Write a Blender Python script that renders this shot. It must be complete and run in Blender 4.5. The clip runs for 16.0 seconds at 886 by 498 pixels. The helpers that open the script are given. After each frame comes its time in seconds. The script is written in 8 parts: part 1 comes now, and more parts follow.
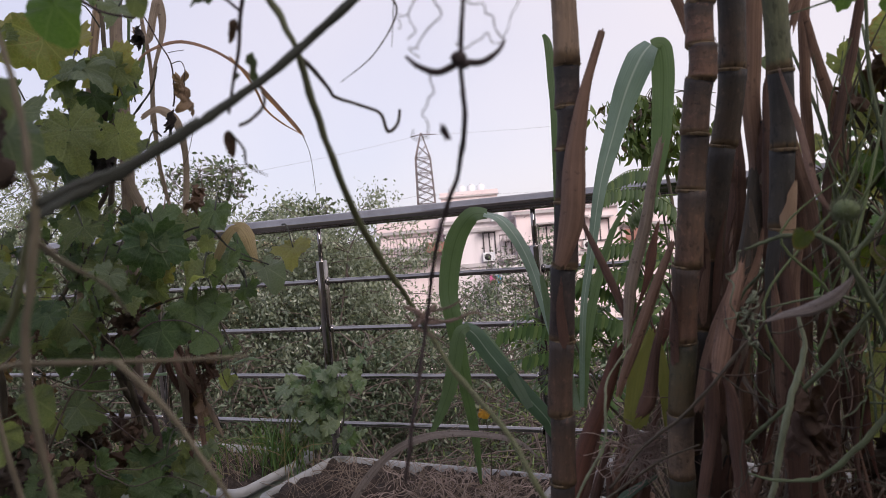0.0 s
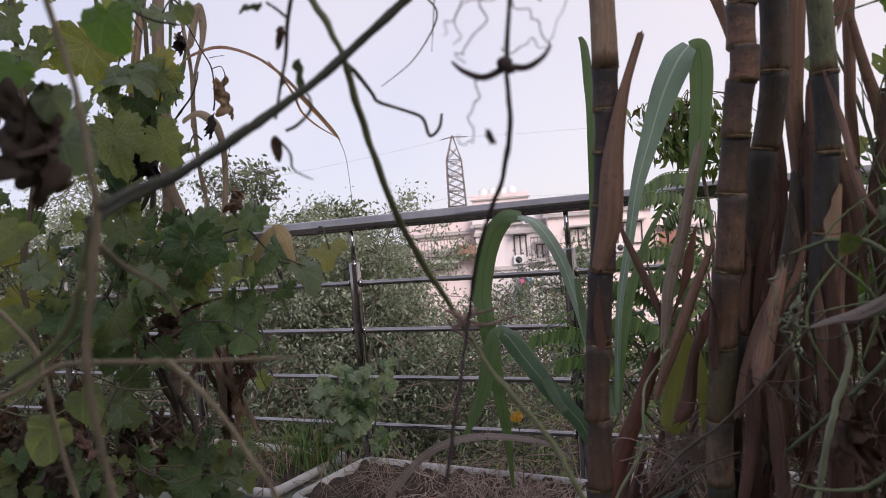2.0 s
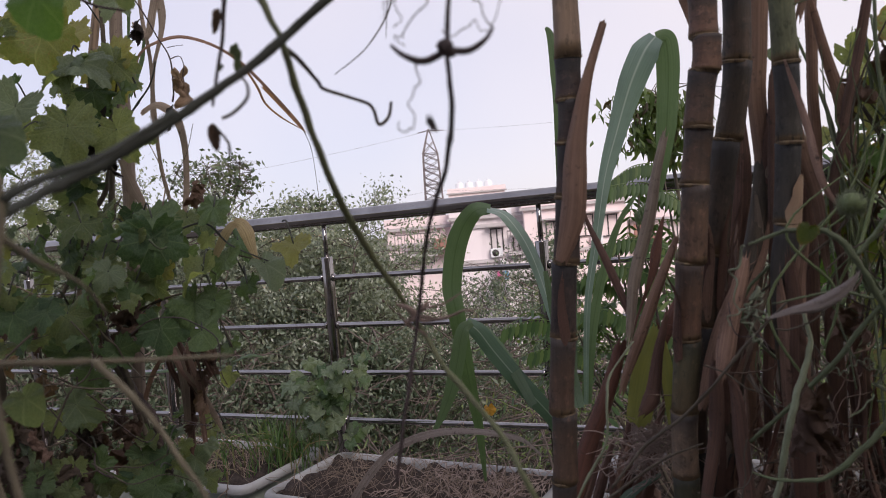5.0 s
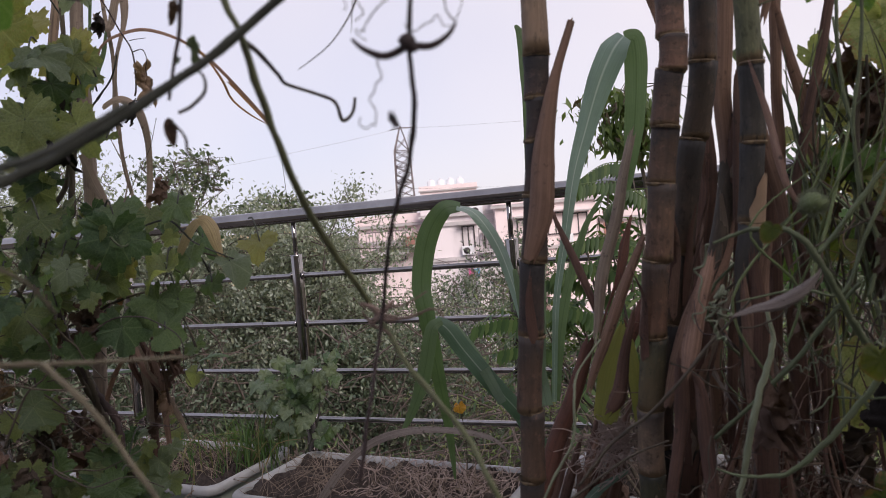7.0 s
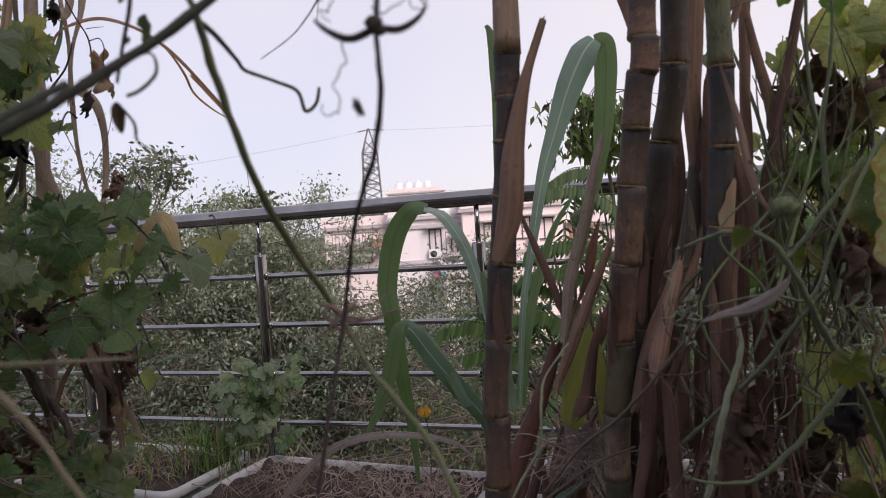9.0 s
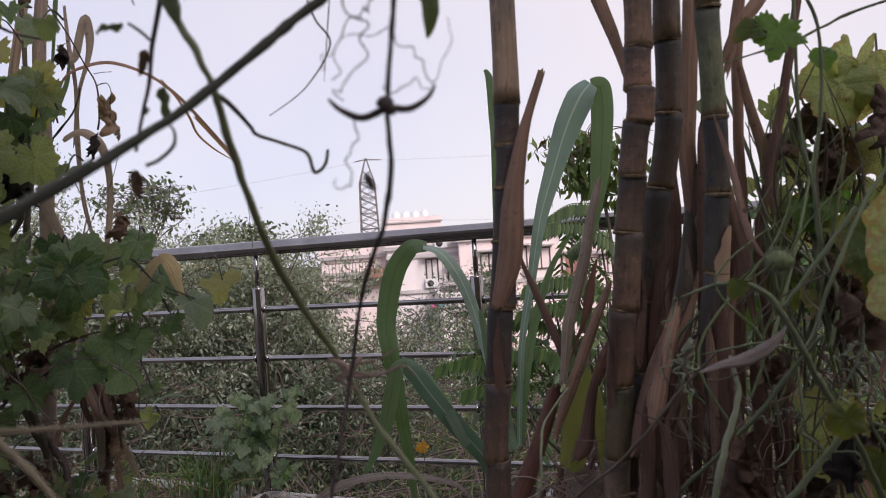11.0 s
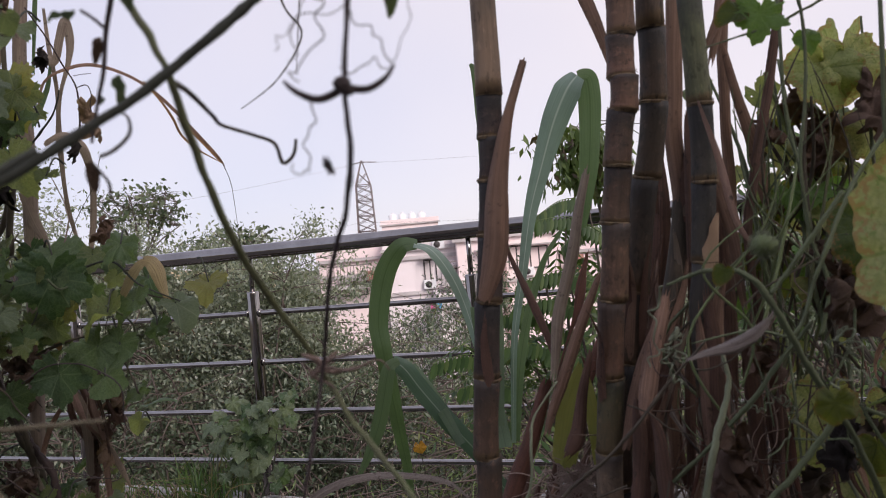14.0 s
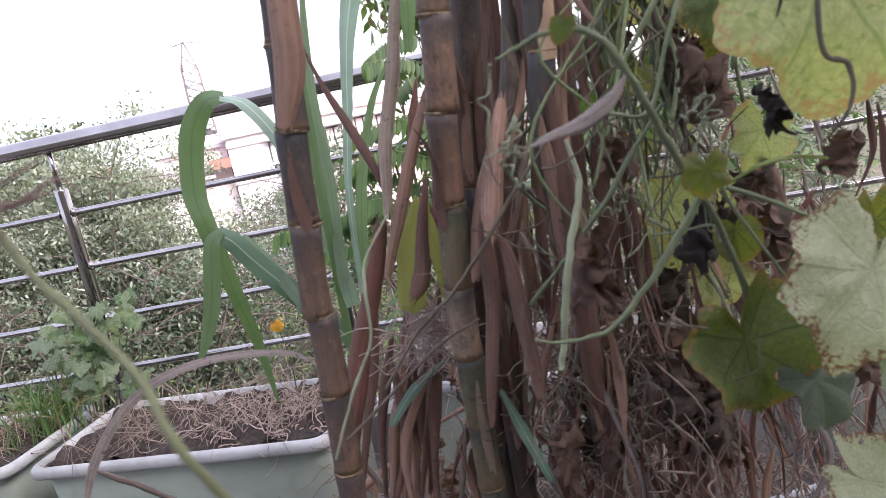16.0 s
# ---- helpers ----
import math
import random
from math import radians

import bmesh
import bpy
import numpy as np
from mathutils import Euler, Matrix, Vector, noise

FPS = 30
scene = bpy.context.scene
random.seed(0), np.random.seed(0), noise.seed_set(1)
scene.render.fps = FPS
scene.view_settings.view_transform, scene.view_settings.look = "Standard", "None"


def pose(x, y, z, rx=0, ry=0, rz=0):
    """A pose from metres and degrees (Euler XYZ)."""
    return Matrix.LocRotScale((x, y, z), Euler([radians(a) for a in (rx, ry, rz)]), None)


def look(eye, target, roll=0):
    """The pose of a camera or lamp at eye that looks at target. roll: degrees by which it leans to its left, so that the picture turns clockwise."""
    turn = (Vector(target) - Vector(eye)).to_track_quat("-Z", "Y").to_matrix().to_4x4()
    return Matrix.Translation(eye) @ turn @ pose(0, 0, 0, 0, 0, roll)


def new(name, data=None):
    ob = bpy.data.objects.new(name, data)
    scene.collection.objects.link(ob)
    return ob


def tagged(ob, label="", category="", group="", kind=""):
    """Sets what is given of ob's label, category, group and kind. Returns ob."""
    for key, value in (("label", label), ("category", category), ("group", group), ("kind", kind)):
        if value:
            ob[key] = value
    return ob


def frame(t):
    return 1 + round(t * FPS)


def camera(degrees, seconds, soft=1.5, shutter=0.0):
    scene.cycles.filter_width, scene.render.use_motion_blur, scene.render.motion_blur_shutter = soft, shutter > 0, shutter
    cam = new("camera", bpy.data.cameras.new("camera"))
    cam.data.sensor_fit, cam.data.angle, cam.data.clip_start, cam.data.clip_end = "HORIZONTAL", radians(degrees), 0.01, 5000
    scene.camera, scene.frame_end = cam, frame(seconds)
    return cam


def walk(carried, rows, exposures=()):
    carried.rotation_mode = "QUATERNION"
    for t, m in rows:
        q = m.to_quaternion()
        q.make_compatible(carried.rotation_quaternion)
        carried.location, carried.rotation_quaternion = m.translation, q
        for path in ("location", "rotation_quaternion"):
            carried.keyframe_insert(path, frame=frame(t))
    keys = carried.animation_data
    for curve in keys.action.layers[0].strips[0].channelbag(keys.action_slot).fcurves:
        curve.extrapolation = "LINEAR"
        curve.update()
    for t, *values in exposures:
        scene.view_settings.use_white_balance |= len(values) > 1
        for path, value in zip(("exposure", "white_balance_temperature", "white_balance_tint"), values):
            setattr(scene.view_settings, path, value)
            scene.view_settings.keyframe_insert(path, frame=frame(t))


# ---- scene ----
cam = camera(64.4, 16.0, 0.5)
cam.data.dof.use_dof, cam.data.dof.focus_distance, cam.data.dof.aperture_fstop = True, 1.5, 14.0
PATH = [
    (0, (0.087, 0.104, 0.971), (0.025, 2.103, 0.923), -4.9),
    (0.5, (0.082, 0.101, 0.973), (-0.02, 2.098, 0.932), -4.8),
    (1, (0.083, 0.101, 0.974), (-0.047, 2.096, 0.936), -4.8),
    (1.5, (0.083, 0.104, 0.973), (-0.061, 2.099, 0.937), -4.9),
    (2, (0.082, 0.102, 0.972), (-0.066, 2.096, 0.938), -4.7),
    (2.5, (0.081, 0.1, 0.972), (-0.07, 2.094, 0.938), -4.6),
    (3, (0.082, 0.103, 0.971), (-0.071, 2.097, 0.938), -4.7),
    (3.5, (0.083, 0.103, 0.972), (-0.068, 2.097, 0.938), -4.8),
    (4, (0.085, 0.103, 0.971), (-0.052, 2.098, 0.935), -4.8),
    (4.5, (0.091, 0.109, 0.97), (-0.019, 2.106, 0.923), -4.9),
    (7, (0.097, 0.117, 0.97), (0.092, 2.116, 0.899), -4.9),
    (7.5, (0.095, 0.118, 0.97), (0.115, 2.117, 0.912), -4.5),
    (8, (0.094, 0.121, 0.969), (0.144, 2.12, 0.909), -4.2),
    (8.5, (0.097, 0.131, 0.966), (0.175, 2.128, 0.892), -4.2),
    (11, (0.094, 0.122, 0.981), (0.199, 2.12, 0.994), -3.9),
    (11.5, (0.091, 0.118, 0.981), (0.169, 2.116, 1.017), -4.4),
    (12, (0.093, 0.119, 0.982), (0.156, 2.117, 1.03), -4.6),
    (12.5, (0.091, 0.117, 0.981), (0.133, 2.116, 1.04), -4.9),
    (13, (0.087, 0.116, 0.982), (0.112, 2.115, 1.038), -5.2),
    (13.5, (0.09, 0.118, 0.981), (0.122, 2.117, 1.028), -5.3),
    (14, (0.105, 0.13, 0.975), (0.216, 2.126, 0.99), -5.2),
    (14.5, (0.124, 0.167, 0.954), (0.401, 2.146, 0.87), -4.4),
    (15, (0.135, 0.206, 0.931), (0.546, 2.154, 0.737), -3.9),
    (15.5, (0.137, 0.225, 0.927), (0.6, 2.142, 0.596), -6.7),
    (16, (0.142, 0.226, 0.93), (0.589, 2.133, 0.529), -11.9),
]
EXPOSURES = [(0, 0.11, 6480, 13), (13.8, 0.1, 6480, 13), (14.3, 0.1, 6480, 13), (14.7, 0.4, 6420, 13), (15, 1.03, 6280, 13), (15.5, 1.42, 6200, 13), (16, 1.68, 6150, 13)]
walk(cam, [(t, look(eye, target, roll)) for t, eye, target, roll in PATH], EXPOSURES)

# ---- light: a bright overcast evening sky and a wide, weak sun ----
world = bpy.data.worlds.new("world")
scene.world = world
world.use_nodes = True
wt = world.node_tree
wt.nodes.clear()
sky = wt.nodes.new("ShaderNodeTexSky")
sky.sky_type, sky.sun_disc = "NISHITA", False
sky.sun_elevation, sky.sun_rotation = radians(34.7), radians(153.4)
sky_bg = wt.nodes.new("ShaderNodeBackground")
sky_bg.inputs[1].default_value = 0.02
wt.links.new(sky.outputs[0], sky_bg.inputs[0])
cloud = wt.nodes.new("ShaderNodeTexNoise")
cloud.inputs["Scale"].default_value, cloud.inputs["Detail"].default_value = 1.3, 3
coord = wt.nodes.new("ShaderNodeTexCoord")
wt.links.new(coord.outputs["Generated"], cloud.inputs["Vector"])
deck = wt.nodes.new("ShaderNodeValToRGB")
deck.color_ramp.elements[0].position, deck.color_ramp.elements[1].position = 0.3, 0.75
deck.color_ramp.elements[0].color, deck.color_ramp.elements[1].color = (0.66, 0.67, 0.82, 1), (0.88, 0.81, 0.85, 1)
parts_of = wt.nodes.new("ShaderNodeSeparateXYZ")
wt.links.new(coord.outputs["Generated"], parts_of.inputs[0])
tilt_east = wt.nodes.new("ShaderNodeMath")
tilt_east.operation = "MULTIPLY_ADD"
tilt_east.inputs[1].default_value = 0.3
wt.links.new(parts_of.outputs[0], tilt_east.inputs[0])
wt.links.new(cloud.outputs[0], tilt_east.inputs[2])
wt.links.new(tilt_east.outputs[0], deck.inputs[0])
cloud_bg = wt.nodes.new("ShaderNodeBackground")
cloud_bg.inputs[1].default_value = 0.87
wt.links.new(deck.outputs[0], cloud_bg.inputs[0])
both = wt.nodes.new("ShaderNodeAddShader")
wout = wt.nodes.new("ShaderNodeOutputWorld")
wt.links.new(sky_bg.outputs[0], both.inputs[0])
wt.links.new(cloud_bg.outputs[0], both.inputs[1])
wt.links.new(both.outputs[0], wout.inputs[0])
sun = new("sun", bpy.data.lights.new("sun", "SUN"))
sun.data.energy, sun.data.angle, sun.data.color = 3.0, radians(30), (1.0, 0.9, 0.84)
sun.matrix_world = look((4, -8, 6.2), (0, 0, 0))

# ---- geometry helpers ----
V = Vector
rnd = random.Random(7)


def curve_through(pts, n=6):
    """A smooth line through the points."""
    p = [V(q) for q in pts]
    if len(p) < 3:
        return [p[0].lerp(p[-1], i / n) for i in range(n + 1)]
    out = []
    for i in range(len(p) - 1):
        a, b, c, d = p[max(i - 1, 0)], p[i], p[i + 1], p[min(i + 2, len(p) - 1)]
        for k in range(n):
            t = k / n
            out.append(0.5 * (2 * b + (c - a) * t + (2 * a - 5 * b + 4 * c - d) * t * t + (3 * b - a - 3 * c + d) * t ** 3))
    out.append(p[-1])
    return out


def profile(values, n):
    return [float(q) for q in np.interp(np.linspace(0, 1, n), np.linspace(0, 1, len(values)), values)]


class Geo:
    """Vertices, faces and texture places of one mesh."""

    def __init__(self):
        self.v, self.f, self.u = [], [], []

    def add(self, v, f, u=None):
        k = len(self.v)
        self.v += [tuple(q) for q in v]
        self.f += [tuple(i + k for i in q) for q in f]
        self.u += list(u) if u else [(0.0, 0.0)] * len(v)
        return self

    def tube(self, pts, rad, sides=8, caps=True, bump=0.0):
        p = [V(q) for q in pts]
        n = len(p)
        r = profile(rad if isinstance(rad, (list, tuple)) else [rad], n)
        t0 = (p[1] - p[0]).normalized()
        side = t0.orthogonal().normalized()
        vs, us, run = [], [], 0.0
        for i in range(n):
            t = (p[min(i + 1, n - 1)] - p[max(i - 1, 0)])
            t = t.normalized() if t.length > 1e-9 else t0
            side = (side - t * side.dot(t))
            side = side.normalized() if side.length > 1e-6 else t.orthogonal().normalized()
            up = t.cross(side)
            if i:
                run += (p[i] - p[i - 1]).length
            for k in range(sides):
                a = 2 * math.pi * k / sides
                q = r[i] * (1 + (rnd.uniform(-bump, bump) if bump else 0))
                vs.append(p[i] + (side * math.cos(a) + up * math.sin(a)) * q)
                us.append((k / sides, run))
        fs = [(i * sides + k, i * sides + (k + 1) % sides, (i + 1) * sides + (k + 1) % sides, (i + 1) * sides + k) for i in range(n - 1) for k in range(sides)]
        if caps:
            fs += [tuple(range(sides - 1, -1, -1)), tuple((n - 1) * sides + k for k in range(sides))]
        return self.add(vs, fs, us)

    def ribbon(self, pts, width, face, curl=0.5, cols=6, rag=0.0, wave=0.0, face2=None, pleat=0.0):
        """A blade along pts with the widths given, curled by so many radians across and turned towards face."""
        p = [V(q) for q in pts]
        n = len(p)
        w = profile(width, n)
        vs, us, run = [], [], 0.0
        f0, f1 = V(face), V(face2 if face2 else face)
        ph = rnd.uniform(0, 6)
        for i in range(n):
            t = (p[min(i + 1, n - 1)] - p[max(i - 1, 0)]).normalized()
            fc = f0.lerp(f1, i / (n - 1))
            s = t.cross(fc)
            s = s.normalized() if s.length > 1e-6 else t.orthogonal().normalized()
            nn = s.cross(t)
            if i:
                run += (p[i] - p[i - 1]).length
            rr = w[i] / max(curl, 0.05)
            for k in range(cols + 1):
                c = 2 * k / cols - 1
                a = c * curl / 2
                o = s * (rr * math.sin(a)) + nn * (rr * (math.cos(a) - 1))
                if wave:
                    o += nn * (wave * w[i] * abs(c) * math.sin(run * 55 + ph + c * 2))
                if pleat:
                    o += nn * (pleat * 1.3 * (noise.noise((k * 0.9, run * 14, ph * 5)) + 0.5 * noise.noise((k * 2.1, run * 30, ph * 9))))
                if rag and i in (0, n - 1):
                    o += t * rag * (1.5 * noise.noise((k * 0.45, ph * 3, i)) + 0.12 * rnd.uniform(-1, 1))
                vs.append(p[i] + o)
                us.append((k / cols, run))
        m = cols + 1
        fs = [(i * m + k, i * m + k + 1, (i + 1) * m + k + 1, (i + 1) * m + k) for i in range(n - 1) for k in range(cols)]
        return self.add(vs, fs, us)

    def box(self, lo, hi, bevel=0.0):
        bm = bmesh.new()
        bmesh.ops.create_cube(bm, size=1)
        lo, hi = V(lo), V(hi)
        for q in bm.verts:
            q.co = V([(lo[i] + hi[i]) / 2 + q.co[i] * (hi[i] - lo[i]) for i in range(3)])
        if bevel:
            bmesh.ops.bevel(bm, geom=list(bm.edges), offset=bevel, segments=2, affect="EDGES", profile=0.6)
        bm.verts.ensure_lookup_table()
        self.add([q.co.copy() for q in bm.verts], [[q.index for q in fc.verts] for fc in bm.faces])
        bm.free()
        return self

    def moved(self, m):
        self.v = [tuple(m @ V(q)) for q in self.v]
        return self

    def mesh(self, name, mat, smooth=True):
        me = bpy.data.meshes.new(name)
        me.from_pydata(self.v, [], self.f)
        uv = me.uv_layers.new(name="UVMap")
        idx = np.empty(len(me.loops), dtype=np.int32)
        me.loops.foreach_get("vertex_index", idx)
        uv.data.foreach_set("uv", np.array(self.u, dtype=np.float32)[idx].ravel())
        if smooth:
            me.polygons.foreach_set("use_smooth", np.ones(len(me.polygons), dtype=bool))
        me.materials.append(mat)
        me.update()
        return me


def thing(name, at, label, category, group="", kind=""):
    ob = new(name)
    ob.empty_display_size = 0.05
    ob.location = at
    return tagged(ob, label, category, group, kind)


def under(ob, parent):
    ob.parent = parent
    top = V((0, 0, 0))
    q = parent
    while q:
        top += q.location
        q = q.parent
    ob.matrix_parent_inverse = Matrix.Translation(-top) if parent.type == "EMPTY" else Matrix.Identity(4)
    return ob


def part(name, geo, material, parent, label="", smooth=True):
    ob = new(name, geo if isinstance(geo, bpy.types.Mesh) else geo.mesh(name, material, smooth))
    under(ob, parent)
    return tagged(ob, label)


def whole(name, geo, material, label, category, kind="", group="", smooth=True):
    return tagged(new(name, geo.mesh(name, material, smooth)), label, category, group, kind)


# ---- materials ----
def shader(name):
    m = bpy.data.materials.new(name)
    m.use_nodes = True
    nt = m.node_tree
    return m, nt, nt.nodes["Principled BSDF"], nt.nodes["Material Output"]


def node(nt, kind, **k):
    n = nt.nodes.new("ShaderNode" + kind)
    for key, val in k.items():
        n.inputs[key.replace("_", " ")].default_value = val
    return n


def calc(nt, op, a, b=None, clamp=False):
    n = nt.nodes.new("ShaderNodeMath")
    n.operation, n.use_clamp = op, clamp
    for i, q in enumerate((a, b)):
        if q is None:
            continue
        if isinstance(q, (int, float)):
            n.inputs[i].default_value = q
        else:
            nt.links.new(q, n.inputs[i])
    return n.outputs[0]


def blend(nt, fac, a, b):
    n = nt.nodes.new("ShaderNodeMix")
    n.data_type = "RGBA"
    for i, q in ((0, fac), (6, a), (7, b)):
        if isinstance(q, (int, float)):
            n.inputs[i].default_value = q
        elif isinstance(q, tuple):
            n.inputs[i].default_value = (*q, 1)
        else:
            nt.links.new(q, n.inputs[i])
    return n.outputs[2]


def noisy(nt, scale, detail=4, where="Object", stretch=None, rough=0.6):
    tc = nt.nodes.new("ShaderNodeTexCoord")
    src = tc.outputs[where]
    if stretch:
        mp = nt.nodes.new("ShaderNodeMapping")
        mp.inputs["Scale"].default_value = stretch
        nt.links.new(src, mp.inputs[0])
        src = mp.outputs[0]
    n = node(nt, "TexNoise", Scale=scale, Detail=detail, Roughness=rough)
    nt.links.new(src, n.inputs["Vector"])
    return n.outputs[0]


def ramp(nt, src, lo, hi):
    n = nt.nodes.new("ShaderNodeMapRange")
    n.inputs[1].default_value, n.inputs[2].default_value = lo, hi
    nt.links.new(src, n.inputs[0])
    return n.outputs[0]


def relief(nt, bs, height, strength, distance):
    n = nt.nodes.new("ShaderNodeBump")
    n.inputs["Strength"].default_value, n.inputs["Distance"].default_value = strength, distance
    nt.links.new(height, n.inputs["Height"])
    nt.links.new(n.outputs[0], bs.inputs["Normal"])


def random_of(nt, island=False):
    n = nt.nodes.new("ShaderNodeNewGeometry" if island else "ShaderNodeObjectInfo")
    return n.outputs["Random Per Island" if island else "Random"]


def see_through(nt, bs, out, col, share, tint=(1.15, 1.1, 0.55)):
    """Thin leaf: part of the light passes through."""
    tr = nt.nodes.new("ShaderNodeBsdfTranslucent")
    warm = nt.nodes.new("ShaderNodeMix")
    warm.data_type, warm.blend_type = "RGBA", "MULTIPLY"
    warm.inputs[0].default_value = 1.0
    nt.links.new(col, warm.inputs[6])
    warm.inputs[7].default_value = (*tint, 1)
    nt.links.new(warm.outputs[2], tr.inputs[0])
    mx = nt.nodes.new("ShaderNodeMixShader")
    mx.inputs[0].default_value = share
    nt.links.new(bs.outputs[0], mx.inputs[1])
    nt.links.new(tr.outputs[0], mx.inputs[2])
    nt.links.new(mx.outputs[0], out.inputs[0])


def net(nt, scale):
    """Fine mesh of veinlets: one on the lines, nought between them."""
    v = nt.nodes.new("ShaderNodeTexVoronoi")
    v.feature = "DISTANCE_TO_EDGE"
    v.inputs["Scale"].default_value = scale
    tc = nt.nodes.new("ShaderNodeTexCoord")
    nt.links.new(tc.outputs["Object"], v.inputs["Vector"])
    return calc(nt, "SUBTRACT", 1.0, ramp(nt, v.outputs["Distance"], 0.02, 0.11))


def leaf_mat(name, a, b, vein, spot=None, share=0.35, rough=0.5, spot_at=0.62, ribs=7, edge=None, tint=(1.15, 1.1, 0.55), mesh=0.0, strong=0.45):
    m, nt, bs, out = shader(name)
    col = blend(nt, random_of(nt), a, b)
    col = blend(nt, calc(nt, "MULTIPLY", ramp(nt, noisy(nt, 30, 5), 0.35, 0.7), 0.55), col, tuple(0.55 * c for c in a))
    if spot:
        col = blend(nt, ramp(nt, noisy(nt, 22, 6), spot_at, spot_at + 0.07), col, spot)
    uv = nt.nodes.new("ShaderNodeUVMap")
    sp = nt.nodes.new("ShaderNodeSeparateXYZ")
    nt.links.new(uv.outputs[0], sp.inputs[0])
    x = calc(nt, "ABSOLUTE", calc(nt, "SUBTRACT", calc(nt, "FRACT", calc(nt, "ADD", calc(nt, "MULTIPLY", sp.outputs[0], ribs), 0.5)), 0.5))
    near = calc(nt, "MULTIPLY", x, calc(nt, "ADD", sp.outputs[1], 0.05))
    main = calc(nt, "SUBTRACT", 1.0, ramp(nt, near, 0.012, 0.035))
    y = calc(nt, "ABSOLUTE", calc(nt, "SUBTRACT", calc(nt, "FRACT", calc(nt, "SUBTRACT", calc(nt, "MULTIPLY", sp.outputs[1], 5.0), calc(nt, "MULTIPLY", x, 3.0))), 0.5))
    fine = calc(nt, "MULTIPLY", calc(nt, "SUBTRACT", 1.0, ramp(nt, y, 0.02, 0.09)), 0.45)
    ribbing = calc(nt, "MAXIMUM", main, fine)
    if mesh:
        web = net(nt, 13)
        ribbing = calc(nt, "MAXIMUM", ribbing, calc(nt, "MULTIPLY", web, mesh))
    col = blend(nt, calc(nt, "MULTIPLY", ribbing, strong), col, vein)
    if edge:
        dry_edge = calc(nt, "ADD", sp.outputs[1], calc(nt, "MULTIPLY", calc(nt, "SUBTRACT", noisy(nt, 26, 4), 0.5), 1.1))
        col = blend(nt, ramp(nt, dry_edge, 0.9, 1.0), col, edge)
    nt.links.new(col, bs.inputs["Base Color"])
    bs.inputs["Roughness"].default_value = rough
    bs.inputs["Specular IOR Level"].default_value = 0.5
    h = calc(nt, "SUBTRACT", noisy(nt, 95, 5), calc(nt, "MULTIPLY", ribbing, 0.6))
    relief(nt, bs, h, 0.8, 0.0016)
    see_through(nt, bs, out, col, share, tint)
    return m


def blade_mat(name, a, b, rib, share=0.3, rough=0.45, tint=(1.05, 1.05, 0.8), dry=False):
    """A grass blade with long fine lines and a pale middle rib."""
    m, nt, bs, out = shader(name)
    lines = noisy(nt, 1.0, 7, "UV", (30, 7, 1), 0.8)
    col = blend(nt, ramp(nt, lines, 0.36, 0.66), a, b)
    if dry:
        stain = noisy(nt, 26, 6, "Object", (1, 1, 0.35), 0.7)
        col = blend(nt, calc(nt, "MULTIPLY", ramp(nt, stain, 0.5, 0.68), 0.7), col, tuple(0.55 * c for c in b))
        fold = ramp(nt, noisy(nt, 1.0, 4, "UV", (11, 1.6, 1), 0.7), 0.5, 0.62)
        col = blend(nt, calc(nt, "MULTIPLY", fold, 0.6), col, tuple(0.6 * c for c in b))
        col = blend(nt, calc(nt, "MULTIPLY", ramp(nt, noisy(nt, 150, 3), 0.62, 0.68), 0.75), col, (0.03, 0.022, 0.018))
        col = blend(nt, calc(nt, "MULTIPLY", ramp(nt, stain, 0.42, 0.3), 0.5), col, tuple(min(0.6, 1.35 * c) for c in a))
    col = blend(nt, calc(nt, "MULTIPLY", ramp(nt, noisy(nt, 14, 5), 0.5, 0.75), 0.6), col, tuple(0.5 * c for c in b))
    uv = nt.nodes.new("ShaderNodeUVMap")
    sp = nt.nodes.new("ShaderNodeSeparateXYZ")
    nt.links.new(uv.outputs[0], sp.inputs[0])
    mid = calc(nt, "SUBTRACT", 1.0, ramp(nt, calc(nt, "ABSOLUTE", calc(nt, "SUBTRACT", sp.outputs[0], 0.5)), 0.012, 0.05))
    col = blend(nt, calc(nt, "MULTIPLY", mid, 0.7), col, rib)
    col = blend(nt, calc(nt, "MULTIPLY", random_of(nt), 0.45), col, tuple(0.55 * c for c in a))
    nt.links.new(col, bs.inputs["Base Color"])
    bs.inputs["Roughness"].default_value = rough
    relief(nt, bs, lines, 0.7, 0.0016)
    see_through(nt, bs, out, col, share, tint)
    return m


def bark_mat(name, a, b, dark, scale=40, rough=0.75, stretch=(8, 30, 1), island=False, patch=0.6):
    m, nt, bs, out = shader(name)
    grain = noisy(nt, 1.0, 7, "UV", stretch, 0.7)
    col = blend(nt, ramp(nt, grain, 0.38, 0.62), a, b)
    col = blend(nt, calc(nt, "MULTIPLY", random_of(nt, island), 0.5), col, tuple(0.6 * c for c in a))
    col = blend(nt, calc(nt, "MULTIPLY", ramp(nt, noisy(nt, scale, 6), 0.48, 0.68), patch), col, dark)
    nt.links.new(col, bs.inputs["Base Color"])
    bs.inputs["Roughness"].default_value = rough
    relief(nt, bs, grain, 0.7, 0.002)
    return m


